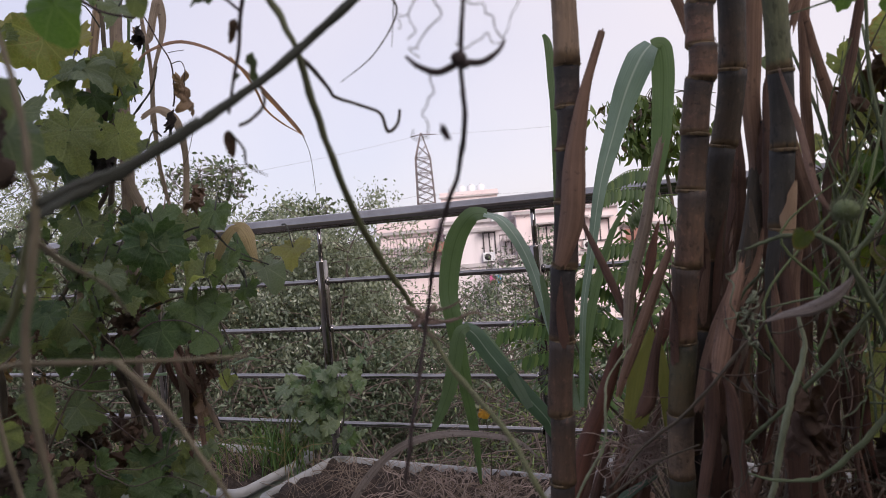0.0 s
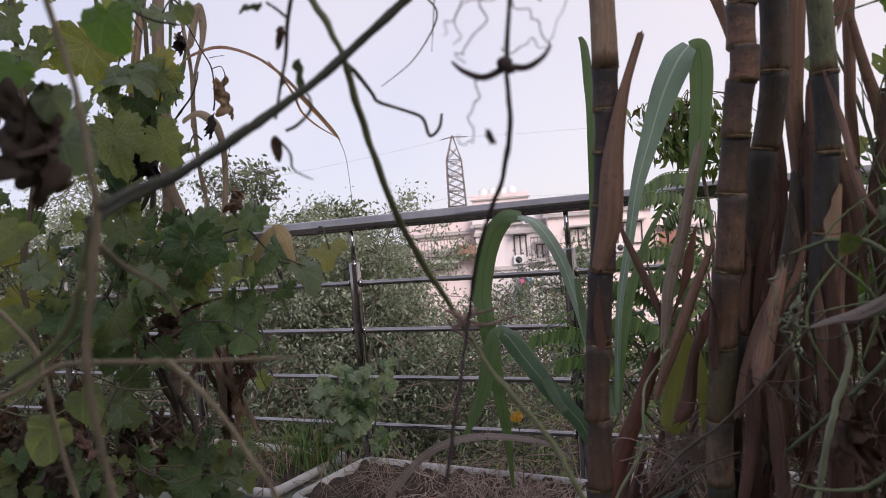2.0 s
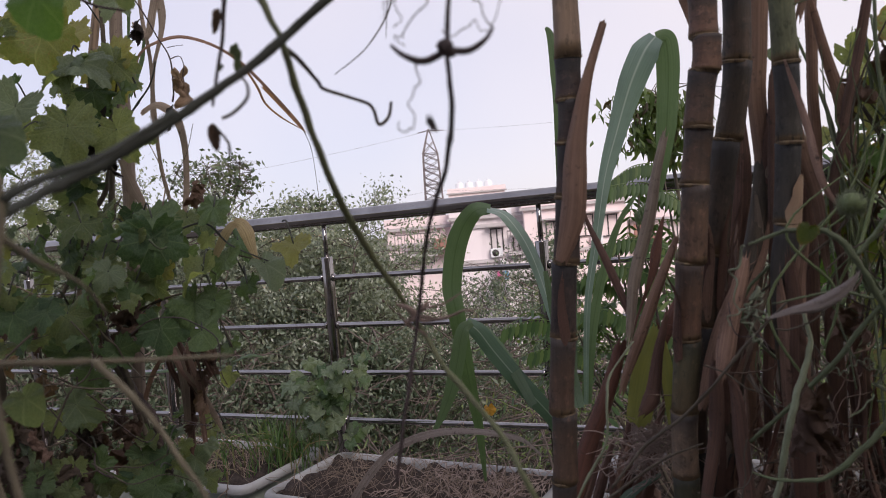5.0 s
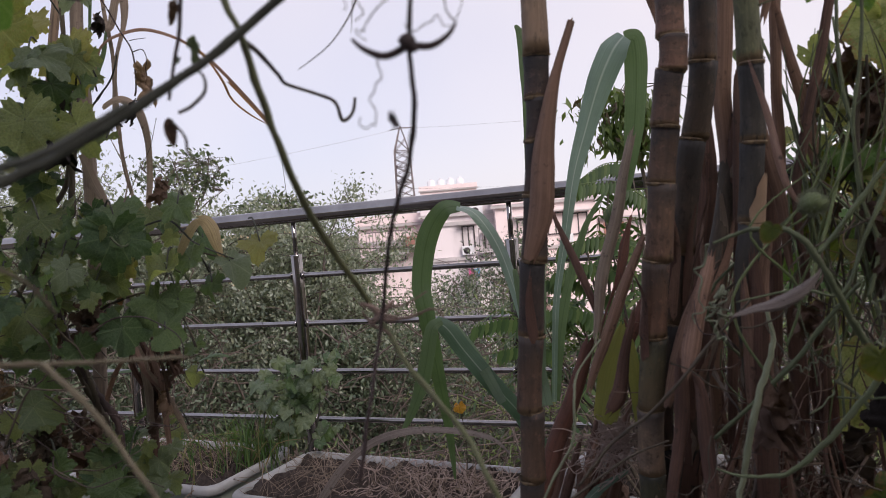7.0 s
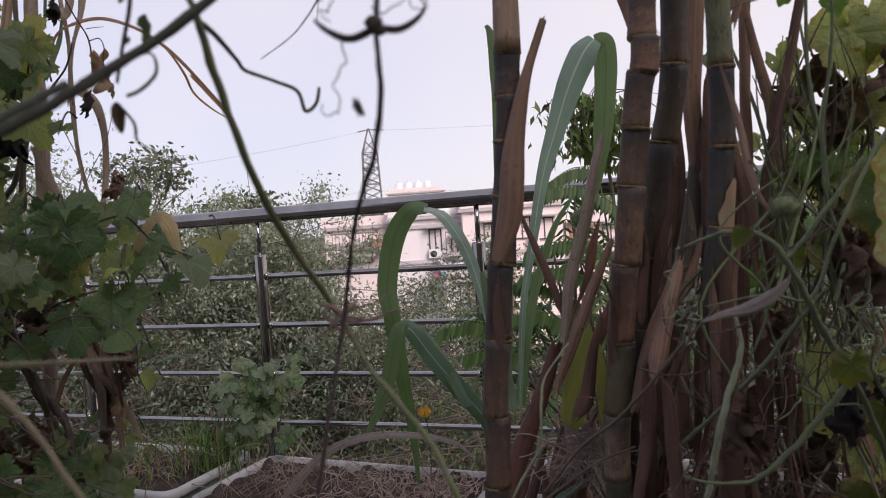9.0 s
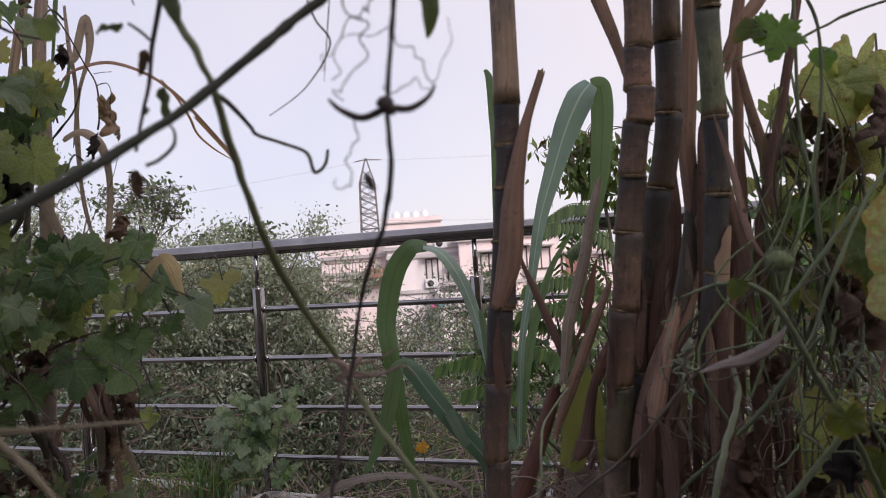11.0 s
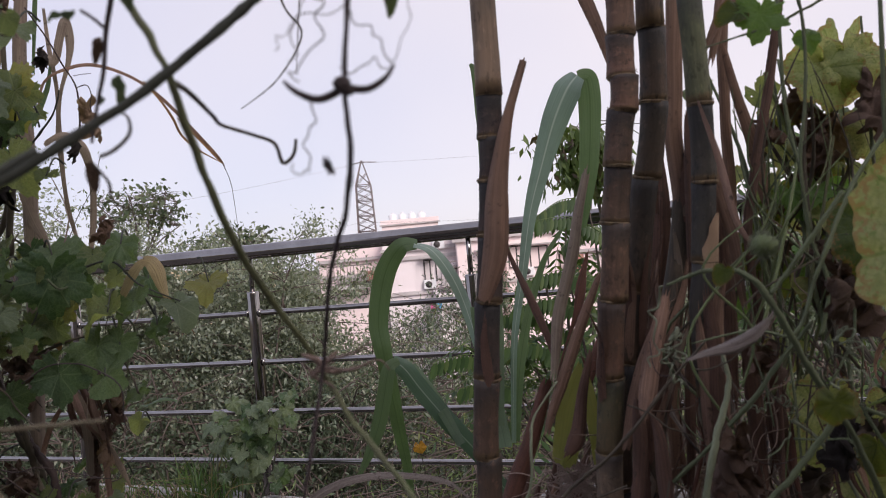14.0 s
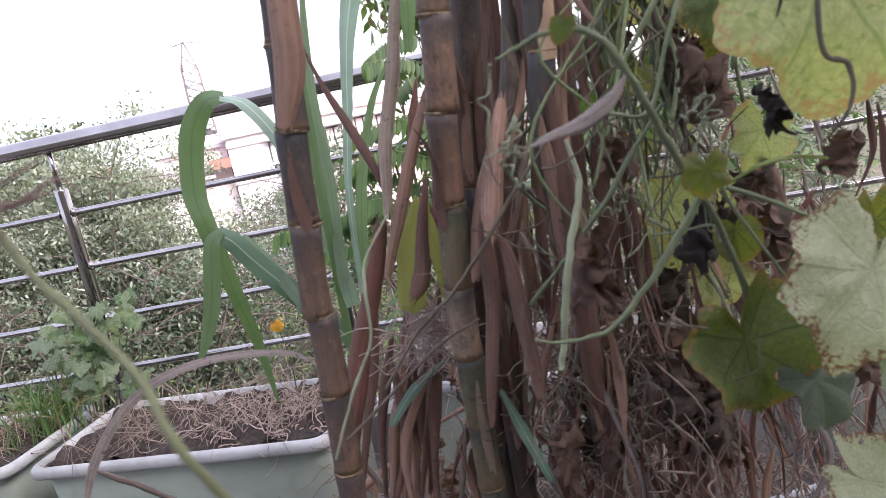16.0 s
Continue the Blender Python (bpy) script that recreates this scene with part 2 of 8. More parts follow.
def cane_mat(name, a, b, dark, green=None):
    """Cane rind: streaked along the stalk, greyer and waxy under each joint, blotched with sooty mould."""
    m, nt, bs, out = shader(name)
    uv = nt.nodes.new("ShaderNodeUVMap")
    sp = nt.nodes.new("ShaderNodeSeparateXYZ")
    nt.links.new(uv.outputs[0], sp.inputs[0])
    streak = noisy(nt, 1.0, 7, "UV", (9, 0.7, 1), 0.75)
    blotch = noisy(nt, 1.0, 6, "UV", (2.6, 2.2, 1), 0.68)
    pieces = nt.nodes.new("ShaderNodeTexWhiteNoise")
    pieces.noise_dimensions = "1D"
    nt.links.new(calc(nt, "ADD", calc(nt, "FLOOR", sp.outputs[1]), calc(nt, "MULTIPLY", random_of(nt), 50.0)), pieces.inputs["W"])
    f = calc(nt, "FRACT", sp.outputs[1])
    along = calc(nt, "ADD", f, calc(nt, "MULTIPLY", calc(nt, "SUBTRACT", blotch, 0.5), 1.6))
    col = blend(nt, ramp(nt, along, 0.15, 0.75), a, b)
    col = blend(nt, calc(nt, "MULTIPLY", pieces.outputs[0], 0.6), col, green or tuple(0.55 * c for c in a))
    col = blend(nt, calc(nt, "MULTIPLY", ramp(nt, streak, 0.45, 0.62), 0.45), col, tuple(0.45 * c for c in b))
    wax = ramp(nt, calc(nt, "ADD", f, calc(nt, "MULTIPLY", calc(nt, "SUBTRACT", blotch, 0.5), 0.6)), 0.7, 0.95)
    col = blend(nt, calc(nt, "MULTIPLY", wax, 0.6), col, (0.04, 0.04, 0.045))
    foot = calc(nt, "SUBTRACT", 1.0, ramp(nt, calc(nt, "ADD", f, calc(nt, "MULTIPLY", calc(nt, "SUBTRACT", streak, 0.5), 0.12)), 0.05, 0.11))
    col = blend(nt, calc(nt, "MULTIPLY", foot, 0.75), col, (0.20, 0.135, 0.07))
    col = blend(nt, calc(nt, "MULTIPLY", ramp(nt, blotch, 0.5, 0.7), 0.7), col, dark)
    spots = noisy(nt, 1.0, 5, "UV", (8, 5, 1), 0.7)
    col = blend(nt, calc(nt, "MULTIPLY", ramp(nt, spots, 0.57, 0.63), 0.65), col, tuple(0.35 * q for q in b))
    col = blend(nt, calc(nt, "MULTIPLY", ramp(nt, spots, 0.44, 0.36), 0.4), col, tuple(min(0.5, 1.6 * q) for q in a))
    nt.links.new(col, bs.inputs["Base Color"])
    nt.links.new(ramp(nt, blotch, 1.6, 0.1), bs.inputs["Roughness"])
    bs.inputs["Roughness"].default_value = 0.45
    relief(nt, bs, calc(nt, "ADD", streak, blotch), 0.8, 0.0015)
    return m


def plain_mat(name, a, b, scale=6, rough=0.7, metal=0.0, bump=0.1, dist=0.004, stretch=None, detail=6, lo=0.35, hi=0.7):
    m, nt, bs, out = shader(name)
    n = noisy(nt, scale, detail, "Object", stretch)
    nt.links.new(blend(nt, ramp(nt, n, lo, hi), a, b), bs.inputs["Base Color"])
    bs.inputs["Roughness"].default_value, bs.inputs["Metallic"].default_value = rough, metal
    relief(nt, bs, noisy(nt, scale * 9, 4), bump, dist)
    return m


def crown_mat(name, a, b, c, share=0.25):
    m, nt, bs, out = shader(name)
    r = random_of(nt, True)
    col = blend(nt, r, a, b)
    col = blend(nt, ramp(nt, calc(nt, "FRACT", calc(nt, "MULTIPLY", r, 17.0)), 0.75, 1.0), col, c)
    nt.links.new(col, bs.inputs["Base Color"])
    bs.inputs["Roughness"].default_value = 0.42
    see_through(nt, bs, out, col, share)
    return m


STEEL = plain_mat("brushed_steel", (0.36, 0.34, 0.33), (0.25, 0.235, 0.23), 9, 0.13, 1.0, 0.04, 0.0005)
# colour of the unseen wall, kept dark for the steel rail's reflection
UNSEEN_WALL = plain_mat("unseen_wall_plaster", (0.30, 0.27, 0.25), (0.22, 0.20, 0.185), 0.8, 0.9, 0, 0.3, 0.01)
PLANTER = plain_mat("weathered_plastic", (0.33, 0.33, 0.335), (0.19, 0.19, 0.185), 7, 0.55, 0, 0.3, 0.0015, lo=0.42, hi=0.72)
SOIL = plain_mat("dry_soil", (0.085, 0.06, 0.05), (0.024, 0.017, 0.015), 60, 0.95, 0, 1.0, 0.012)
FLOOR = plain_mat("cement_floor", (0.15, 0.14, 0.13), (0.10, 0.092, 0.085), 3, 0.85, 0, 0.3, 0.003)
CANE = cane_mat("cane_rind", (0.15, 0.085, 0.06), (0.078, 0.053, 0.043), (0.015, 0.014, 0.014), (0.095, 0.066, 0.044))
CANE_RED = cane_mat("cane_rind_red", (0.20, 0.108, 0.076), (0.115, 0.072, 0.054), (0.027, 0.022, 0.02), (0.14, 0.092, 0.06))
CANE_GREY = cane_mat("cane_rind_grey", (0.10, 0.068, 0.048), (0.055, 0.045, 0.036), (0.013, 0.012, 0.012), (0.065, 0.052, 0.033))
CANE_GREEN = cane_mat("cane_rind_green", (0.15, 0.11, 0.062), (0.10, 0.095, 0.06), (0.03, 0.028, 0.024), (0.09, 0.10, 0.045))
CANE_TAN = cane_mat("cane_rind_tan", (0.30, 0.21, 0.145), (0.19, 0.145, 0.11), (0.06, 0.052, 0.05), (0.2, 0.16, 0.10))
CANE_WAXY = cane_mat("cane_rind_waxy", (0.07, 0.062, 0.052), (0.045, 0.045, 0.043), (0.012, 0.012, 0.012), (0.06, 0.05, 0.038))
RUST = blade_mat("red_sheath", (0.21, 0.088, 0.062), (0.05, 0.024, 0.02), (0.15, 0.07, 0.05), 0.15, 0.65, dry=True)
PINK_STRAW = blade_mat("pink_dry_blade", (0.44, 0.30, 0.25), (0.20, 0.11, 0.09), (0.36, 0.26, 0.22), 0.25, 0.75, dry=True)
DROOP_LEAF = crown_mat("droop_leaf", (0.075, 0.125, 0.04), (0.16, 0.225, 0.075), (0.07, 0.05, 0.032), 0.5)
STEM_VINE = bark_mat("hairy_stem", (0.10, 0.13, 0.065), (0.15, 0.18, 0.095), (0.06, 0.055, 0.035), 60, 0.7, (6, 30, 1), patch=0.35)
GREY_STRAW = blade_mat("grey_dry_blade", (0.36, 0.31, 0.29), (0.085, 0.066, 0.06), (0.3, 0.26, 0.245), 0.2, 0.8, dry=True)
# waxy rising blades; the pale tone includes sky sheen put into the colour
BLADE_SKYLIT = blade_mat("cane_blade_waxy_skylit", (0.29, 0.39, 0.345), (0.20, 0.285, 0.24), (0.6, 0.66, 0.62), 0.3, 0.3, (0.9, 1.05, 0.6))
NEAR_LEAF = leaf_mat("dull_leaf", (0.09, 0.135, 0.085), (0.13, 0.17, 0.11), (0.18, 0.22, 0.15), (0.16, 0.09, 0.06), 0.42, 0.45)
TAN_DEAD = leaf_mat("tan_dead_leaf", (0.36, 0.25, 0.17), (0.24, 0.16, 0.11), (0.14, 0.09, 0.06), (0.12, 0.08, 0.055), 0.3, 0.75, 0.6)
FRESH_LEAF = leaf_mat("fresh_leaf", (0.10, 0.20, 0.05), (0.15, 0.27, 0.08), (0.22, 0.34, 0.14), None, 0.45, 0.38, tint=(1.6, 1.6, 0.6), mesh=0.5)
CANE_FRESH = cane_mat("cane_rind_fresh", (0.13, 0.135, 0.068), (0.11, 0.13, 0.065), (0.04, 0.037, 0.03), (0.13, 0.13, 0.085))
YELLOW_BLADE = blade_mat("yellow_blade", (0.33, 0.34, 0.085), (0.22, 0.235, 0.055), (0.24, 0.26, 0.075), 0.4, 0.5)
DEAD_DARK = leaf_mat("dark_dead_leaf", (0.085, 0.06, 0.043), (0.042, 0.031, 0.023), (0.085, 0.06, 0.048), None, 0.12, 0.85)
PALE_ROOT = bark_mat("pale_root", (0.46, 0.36, 0.32), (0.31, 0.235, 0.205), (0.14, 0.105, 0.09), 40, 0.9, (4, 20, 1), island=True, patch=0.4)
STEM_OLIVE = bark_mat("olive_stem", (0.12, 0.135, 0.055), (0.17, 0.18, 0.08), (0.06, 0.05, 0.03), 60, 0.55, (6, 30, 1), patch=0.4)
CANE_BLACK = cane_mat("cane_rind_black", (0.075, 0.048, 0.042), (0.036, 0.031, 0.03), (0.009, 0.009, 0.01), (0.055, 0.04, 0.034))
TROUGH = plain_mat("dusty_plastic", (0.28, 0.31, 0.265), (0.17, 0.19, 0.16), 4, 0.65, 0, 0.2, 0.0015)
STRIPE_STRAW = blade_mat("striped_dry_blade", (0.66, 0.54, 0.31), (0.10, 0.06, 0.022), (0.5, 0.4, 0.2), 0.3, 0.6)
KNOT = bark_mat("pinkish_knot", (0.30, 0.215, 0.175), (0.18, 0.125, 0.10), (0.09, 0.062, 0.052), 90, 0.85, (6, 40, 1), patch=0.5)
STEM_YOUNG = bark_mat("young_stem", (0.13, 0.18, 0.07), (0.19, 0.235, 0.10), (0.09, 0.09, 0.045), 60, 0.6, (6, 30, 1), patch=0.3)
TANGLE = bark_mat("dark_stalks", (0.28, 0.19, 0.145), (0.075, 0.054, 0.042), (0.03, 0.023, 0.019), 40, 0.9, (4, 20, 1), island=True, patch=0.5)
BARE_RIND = blade_mat("bare_rind", (0.62, 0.44, 0.30), (0.44, 0.29, 0.19), (0.55, 0.38, 0.26), 0.1, 0.7)
CROWN_TREE = crown_mat("treetop_leaf", (0.05, 0.08, 0.042), (0.11, 0.145, 0.08), (0.2, 0.225, 0.14), 0.3)
NODE = bark_mat("cane_node", (0.26, 0.185, 0.10), (0.10, 0.07, 0.048), (0.03, 0.024, 0.02), 140, 0.8, (20, 90, 1), patch=0.8)
SHEATH = blade_mat("dry_sheath", (0.43, 0.265, 0.19), (0.12, 0.067, 0.05), (0.3, 0.185, 0.14), 0.15, 0.7, dry=True)
SHEATH_DARK = blade_mat("old_sheath", (0.215, 0.114, 0.083), (0.05, 0.028, 0.022), (0.13, 0.076, 0.058), 0.08, 0.75, dry=True)
STRAW = blade_mat("dry_blade", (0.46, 0.37, 0.30), (0.20, 0.15, 0.12), (0.40, 0.33, 0.27), 0.25, 0.75, dry=True)
ORANGE_LEAF = leaf_mat("orange_leaf", (0.62, 0.33, 0.05), (0.72, 0.42, 0.07), (0.5, 0.22, 0.04), None, 0.4, 0.5)
ORANGE_STRAW = blade_mat("rust_blade", (0.47, 0.27, 0.13), (0.31, 0.165, 0.085), (0.468, 0.312, 0.156), 0.3, 0.7)
# same blades without the painted sky sheen: upper side, then greener underside
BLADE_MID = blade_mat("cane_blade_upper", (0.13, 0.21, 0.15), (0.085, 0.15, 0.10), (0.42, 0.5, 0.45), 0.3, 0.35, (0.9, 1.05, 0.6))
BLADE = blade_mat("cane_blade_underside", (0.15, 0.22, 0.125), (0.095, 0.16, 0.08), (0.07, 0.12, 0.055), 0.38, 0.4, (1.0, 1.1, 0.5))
VINE_LEAF = leaf_mat("vine_leaf", (0.105, 0.15, 0.078), (0.235, 0.29, 0.135), (0.29, 0.35, 0.21), (0.21, 0.175, 0.09), 0.55, 0.28, spot_at=0.62, tint=(1.85, 1.7, 0.85), mesh=0.5)
VINE_DARK = leaf_mat("vine_leaf_dark", (0.055, 0.105, 0.056), (0.145, 0.215, 0.1), (0.18, 0.25, 0.15), (0.17, 0.135, 0.07), 0.4, 0.24, spot_at=0.74, tint=(1.7, 1.65, 0.8), mesh=0.5)
VINE_PALE = leaf_mat("vine_leaf_pale", (0.12, 0.17, 0.11), (0.20, 0.255, 0.165), (0.30, 0.35, 0.26), (0.2, 0.17, 0.09), 0.42, 0.34, 0.7, tint=(1.8, 1.75, 0.9), mesh=0.4)
VINE_YELLOW = leaf_mat("vine_leaf_yellow", (0.31, 0.31, 0.125), (0.2, 0.245, 0.095), (0.37, 0.39, 0.2), (0.24, 0.185, 0.085), 0.52, 0.45, 0.58, tint=(1.5, 1.45, 0.6), mesh=0.5)
GOURD_LEAF = leaf_mat("gourd_leaf", (0.35, 0.41, 0.2), (0.50, 0.52, 0.27), (0.15, 0.235, 0.075), (0.22, 0.29, 0.11), 0.55, 0.5, 0.56, edge=(0.33, 0.25, 0.13), tint=(1.55, 1.48, 0.8), mesh=0.4, strong=0.6)
GOURD_PALE = leaf_mat("gourd_leaf_pale", (0.36, 0.40, 0.26), (0.42, 0.44, 0.29), (0.27, 0.32, 0.19), (0.33, 0.25, 0.13), 0.35, 0.55, 0.66, edge=(0.16, 0.095, 0.055), tint=(1.3, 1.25, 0.7), mesh=0.6, strong=0.6)
GOURD_GREEN = leaf_mat("gourd_leaf_green", (0.075, 0.115, 0.03), (0.165, 0.19, 0.048), (0.035, 0.07, 0.022), (0.2, 0.17, 0.05), 0.46, 0.42, 0.62, edge=(0.18, 0.12, 0.045), tint=(1.6, 1.55, 0.5), mesh=0.4, strong=0.75)
DEAD = leaf_mat("dead_leaf", (0.17, 0.104, 0.077), (0.062, 0.039, 0.031), (0.17, 0.118, 0.09), None, 0.15, 0.8)
BLACK = leaf_mat("blackened_leaf", (0.0216, 0.0168, 0.0168), (0.0336, 0.024, 0.0216), (0.036, 0.0264, 0.024), None, 0.05, 0.85)
STEM = bark_mat("green_stem", (0.04, 0.046, 0.034), (0.062, 0.066, 0.045), (0.028, 0.024, 0.02), 60, 0.6, (6, 30, 1), patch=0.35)
STEM_PALE = bark_mat("pale_stem", (0.27, 0.31, 0.2), (0.19, 0.21, 0.13), (0.12, 0.10, 0.07), 70, 0.7, (6, 30, 1), patch=0.4)
STEM_BROWN = bark_mat("brown_stem", (0.115, 0.094, 0.066), (0.065, 0.053, 0.037), (0.032, 0.024, 0.02), 60, 0.8, (6, 40, 1), patch=0.5)
STEM_TAN = bark_mat("tan_stem", (0.27, 0.225, 0.15), (0.17, 0.155, 0.095), (0.10, 0.075, 0.052), 60, 0.8, (6, 40, 1), patch=0.5)
STEM_DARK = bark_mat("dark_stem", (0.085, 0.058, 0.056), (0.055, 0.038, 0.038), (0.028, 0.02, 0.021), 60, 0.75, (6, 40, 1), patch=0.4)
STRAW_BITS = bark_mat("straw_bits", (0.36, 0.275, 0.215), (0.11, 0.08, 0.063), (0.035, 0.026, 0.021), 40, 0.9, (4, 20, 1), island=True, patch=0.6)
GRASS = crown_mat("grass", (0.045, 0.10, 0.028), (0.095, 0.15, 0.045), (0.2, 0.165, 0.085), 0.3)
SHRUB_LEAF = crown_mat("shrub_leaf", (0.045, 0.095, 0.027), (0.085, 0.155, 0.042), (0.16, 0.23, 0.07), 0.4)
CROWN = crown_mat("tree_leaf", (0.11, 0.14, 0.105), (0.27, 0.31, 0.235), (0.46, 0.49, 0.42), 0.4)
CROWN_DARK = crown_mat("tree_leaf_dark", (0.045, 0.07, 0.042), (0.12, 0.16, 0.1), (0.26, 0.275, 0.2), 0.24)
CROWN_LIGHT = crown_mat("feathery_leaf", (0.12, 0.19, 0.06), (0.20, 0.27, 0.10), (0.27, 0.26, 0.13), 0.35)
BARK = bark_mat("tree_bark", (0.14, 0.11, 0.095), (0.08, 0.06, 0.05), (0.04, 0.03, 0.027), 8, 0.9, (6, 12, 1))
EARTH = plain_mat("scrub_ground", (0.07, 0.075, 0.035), (0.13, 0.10, 0.075), 0.6, 0.95, 0, 0.8, 0.08)
PLASTER = plain_mat("pink_plaster", (0.80, 0.67, 0.665), (0.67, 0.55, 0.55), 0.35, 0.9, 0, 0.2, 0.01, (1, 1, 0.25), lo=0.45, hi=0.8)
PLASTER_GREY = plain_mat("stained_plaster", (0.74, 0.67, 0.68), (0.44, 0.40, 0.40), 0.5, 0.9, 0, 0.3, 0.01, (1.5, 1.5, 0.2), lo=0.45, hi=0.8)
PLASTER_CREAM = plain_mat("cream_plaster", (0.66, 0.52, 0.34), (0.5, 0.36, 0.22), 0.5, 0.9, 0, 0.2, 0.01)
TERRACOTTA = plain_mat("red_brick", (0.34, 0.17, 0.13), (0.24, 0.12, 0.10), 2.5, 0.9, 0, 0.4, 0.01)
CONCRETE = plain_mat("grey_concrete", (0.52, 0.48, 0.48), (0.36, 0.33, 0.33), 0.8, 0.9, 0, 0.3, 0.01)
KERB = plain_mat("stained_cement", (0.24, 0.225, 0.215), (0.14, 0.128, 0.12), 3, 0.9, 0, 0.5, 0.006)
GALV = plain_mat("galvanised_iron", (0.24, 0.20, 0.20), (0.17, 0.14, 0.14), 2, 0.6, 0.5, 0.1, 0.002)
DARK = plain_mat("dark_paint", (0.035, 0.03, 0.03), (0.05, 0.045, 0.045), 3, 0.6)
TANK = plain_mat("white_tank", (0.75, 0.75, 0.76), (0.6, 0.6, 0.62), 1.5, 0.5)
PINK = plain_mat("pink_cloth", (0.62, 0.13, 0.30), (0.5, 0.1, 0.24), 8, 0.9)
BLUE = plain_mat("blue_cloth", (0.08, 0.32, 0.55), (0.06, 0.25, 0.45), 8, 0.9)
GLASS, gnt, gbs, _ = shader("window_glass")
gbs.inputs["Base Color"].default_value, gbs.inputs["Roughness"].default_value = (0.03, 0.035, 0.04, 1), 0.08

# ---- the terrace ----
RAIL_AT, RAIL_DIR = V((-0.4, 2.45, 0)), V((0.930, -0.367, 0)).normalized()
RAIL_OUT = V((0.367, 0.930, 0))


def slab(name, corners, z0, z1, mat, label, category):
    g = Geo()
    k = len(corners)
    g.add([(x, y, z) for z in (z0, z1) for x, y in corners], [tuple(range(k - 1, -1, -1)), tuple(range(k, 2 * k))] + [(i, (i + 1) % k, k + (i + 1) % k, k + i) for i in range(k)])
    return whole(name, g, mat, label, category, "structure", smooth=False)


def along(s, out=0.0, z=0.0):
    q = RAIL_AT + RAIL_DIR * s + RAIL_OUT * out
    return (q.x, q.y, z)


edge_a, edge_b = along(-5, 0.05), along(6, 0.05)
slab("floor", [(edge_a[0], -2.5), (edge_b[0], -2.5), edge_b[:2], edge_a[:2]], -0.2, 0.0, FLOOR, "grey cement terrace floor under planters", "floor")
slab("kerb", [along(-5, -0.07)[:2], along(6, -0.07)[:2], along(6, 0.07)[:2], along(-5, 0.07)[:2]], 0.0, 0.12, KERB, "low concrete kerb below the steel railing", "kerb")
# unseen wall added behind the viewpoint; its height keeps sun off the canes
slab("unseen_wall", [(-5.05, -2.62), (5.18, -2.62), (5.18, -2.5), (-5.05, -2.5)], -0.2, 3.9, UNSEEN_WALL, "unseen house wall assumed behind the terrace garden to shade it", "wall")
slab("terrace_edge", [along(-5, 0.05)[:2], along(6, 0.05)[:2], along(6, 0.17)[:2], along(-5, 0.17)[:2]], -8.4, -0.004, PLASTER, "plastered outer wall below the terrace", "wall")

gx, gy = np.meshgrid(np.linspace(-1, 1, 61), np.linspace(-1, 1, 61))
gx, gy = np.sign(gx) * np.abs(gx) ** 3 * 1500, np.sign(gy) * np.abs(gy) ** 3 * 1500
ground = Geo()
ground.add([(float(x), float(y), -8.4 + 0.25 * noise.noise((x * 0.05, y * 0.05, 0))) for x, y in zip(gx.ravel(), gy.ravel())], [(j * 61 + i, j * 61 + i + 1, j * 61 + i + 62, j * 61 + i + 61) for j in range(60) for i in range(60)])
whole("ground", ground, EARTH, "scrubby green and brown ground far below", "ground", "structure")

# ---- steel railing ----
railing = thing("steel_railing", along(0, 0, 0.12), "shiny stainless steel pipe railing along the terrace edge", "railing")
TOP_Z, RAIL_Z = 1.039, (0.84, 0.68, 0.52, 0.36)
part("handrail", Geo().tube([along(s, 0, TOP_Z) for s in (-4.9, -2, 0, 2, 4, 5.9)], 0.0238, 24), STEEL, railing, "thick shiny top pipe")
for z in RAIL_Z:
    part("rail", Geo().tube([along(s, 0, z) for s in (-4.9, -2, 0, 2, 4, 5.9)], 0.0088, 12), STEEL, railing)
post_geo = Geo().tube([(0, 0, 0.12), (0, 0, 0.906), (0, 0, 0.91)], [0.0195, 0.0195, 0.0185], 16).mesh("post", STEEL)
rod_geo = Geo().tube([(0, 0, 0.908), (0, 0, 1.027)], 0.0075, 12).mesh("spindle", STEEL)
foot_geo = Geo().tube([(0, 0, 0.12), (0, 0, 0.126), (0, 0, 0.132)], [0.045, 0.045, 0.03], 20).mesh("base_flange", STEEL)
collar_geo = {q: Geo().tube([RAIL_DIR * q * (0.019 + e) for e in (0, 0.004, 0.009)], [0.0135, 0.0135, 0.0105], 12).mesh("collar", STEEL) for q in (-1, 1)}
for k in range(-6, 9):
    for nm, me in (("post", post_geo), ("spindle", rod_geo), ("base_flange", foot_geo)):
        ob = new(nm, me)
        under(ob, railing)
        ob.location = along(0.742 * k + 0.004)
    for z in RAIL_Z:
        for q in (-1, 1):
            ob = new("collar", collar_geo[q])
            under(ob, railing)
            ob.location = along(0.742 * k + 0.004, 0, z)

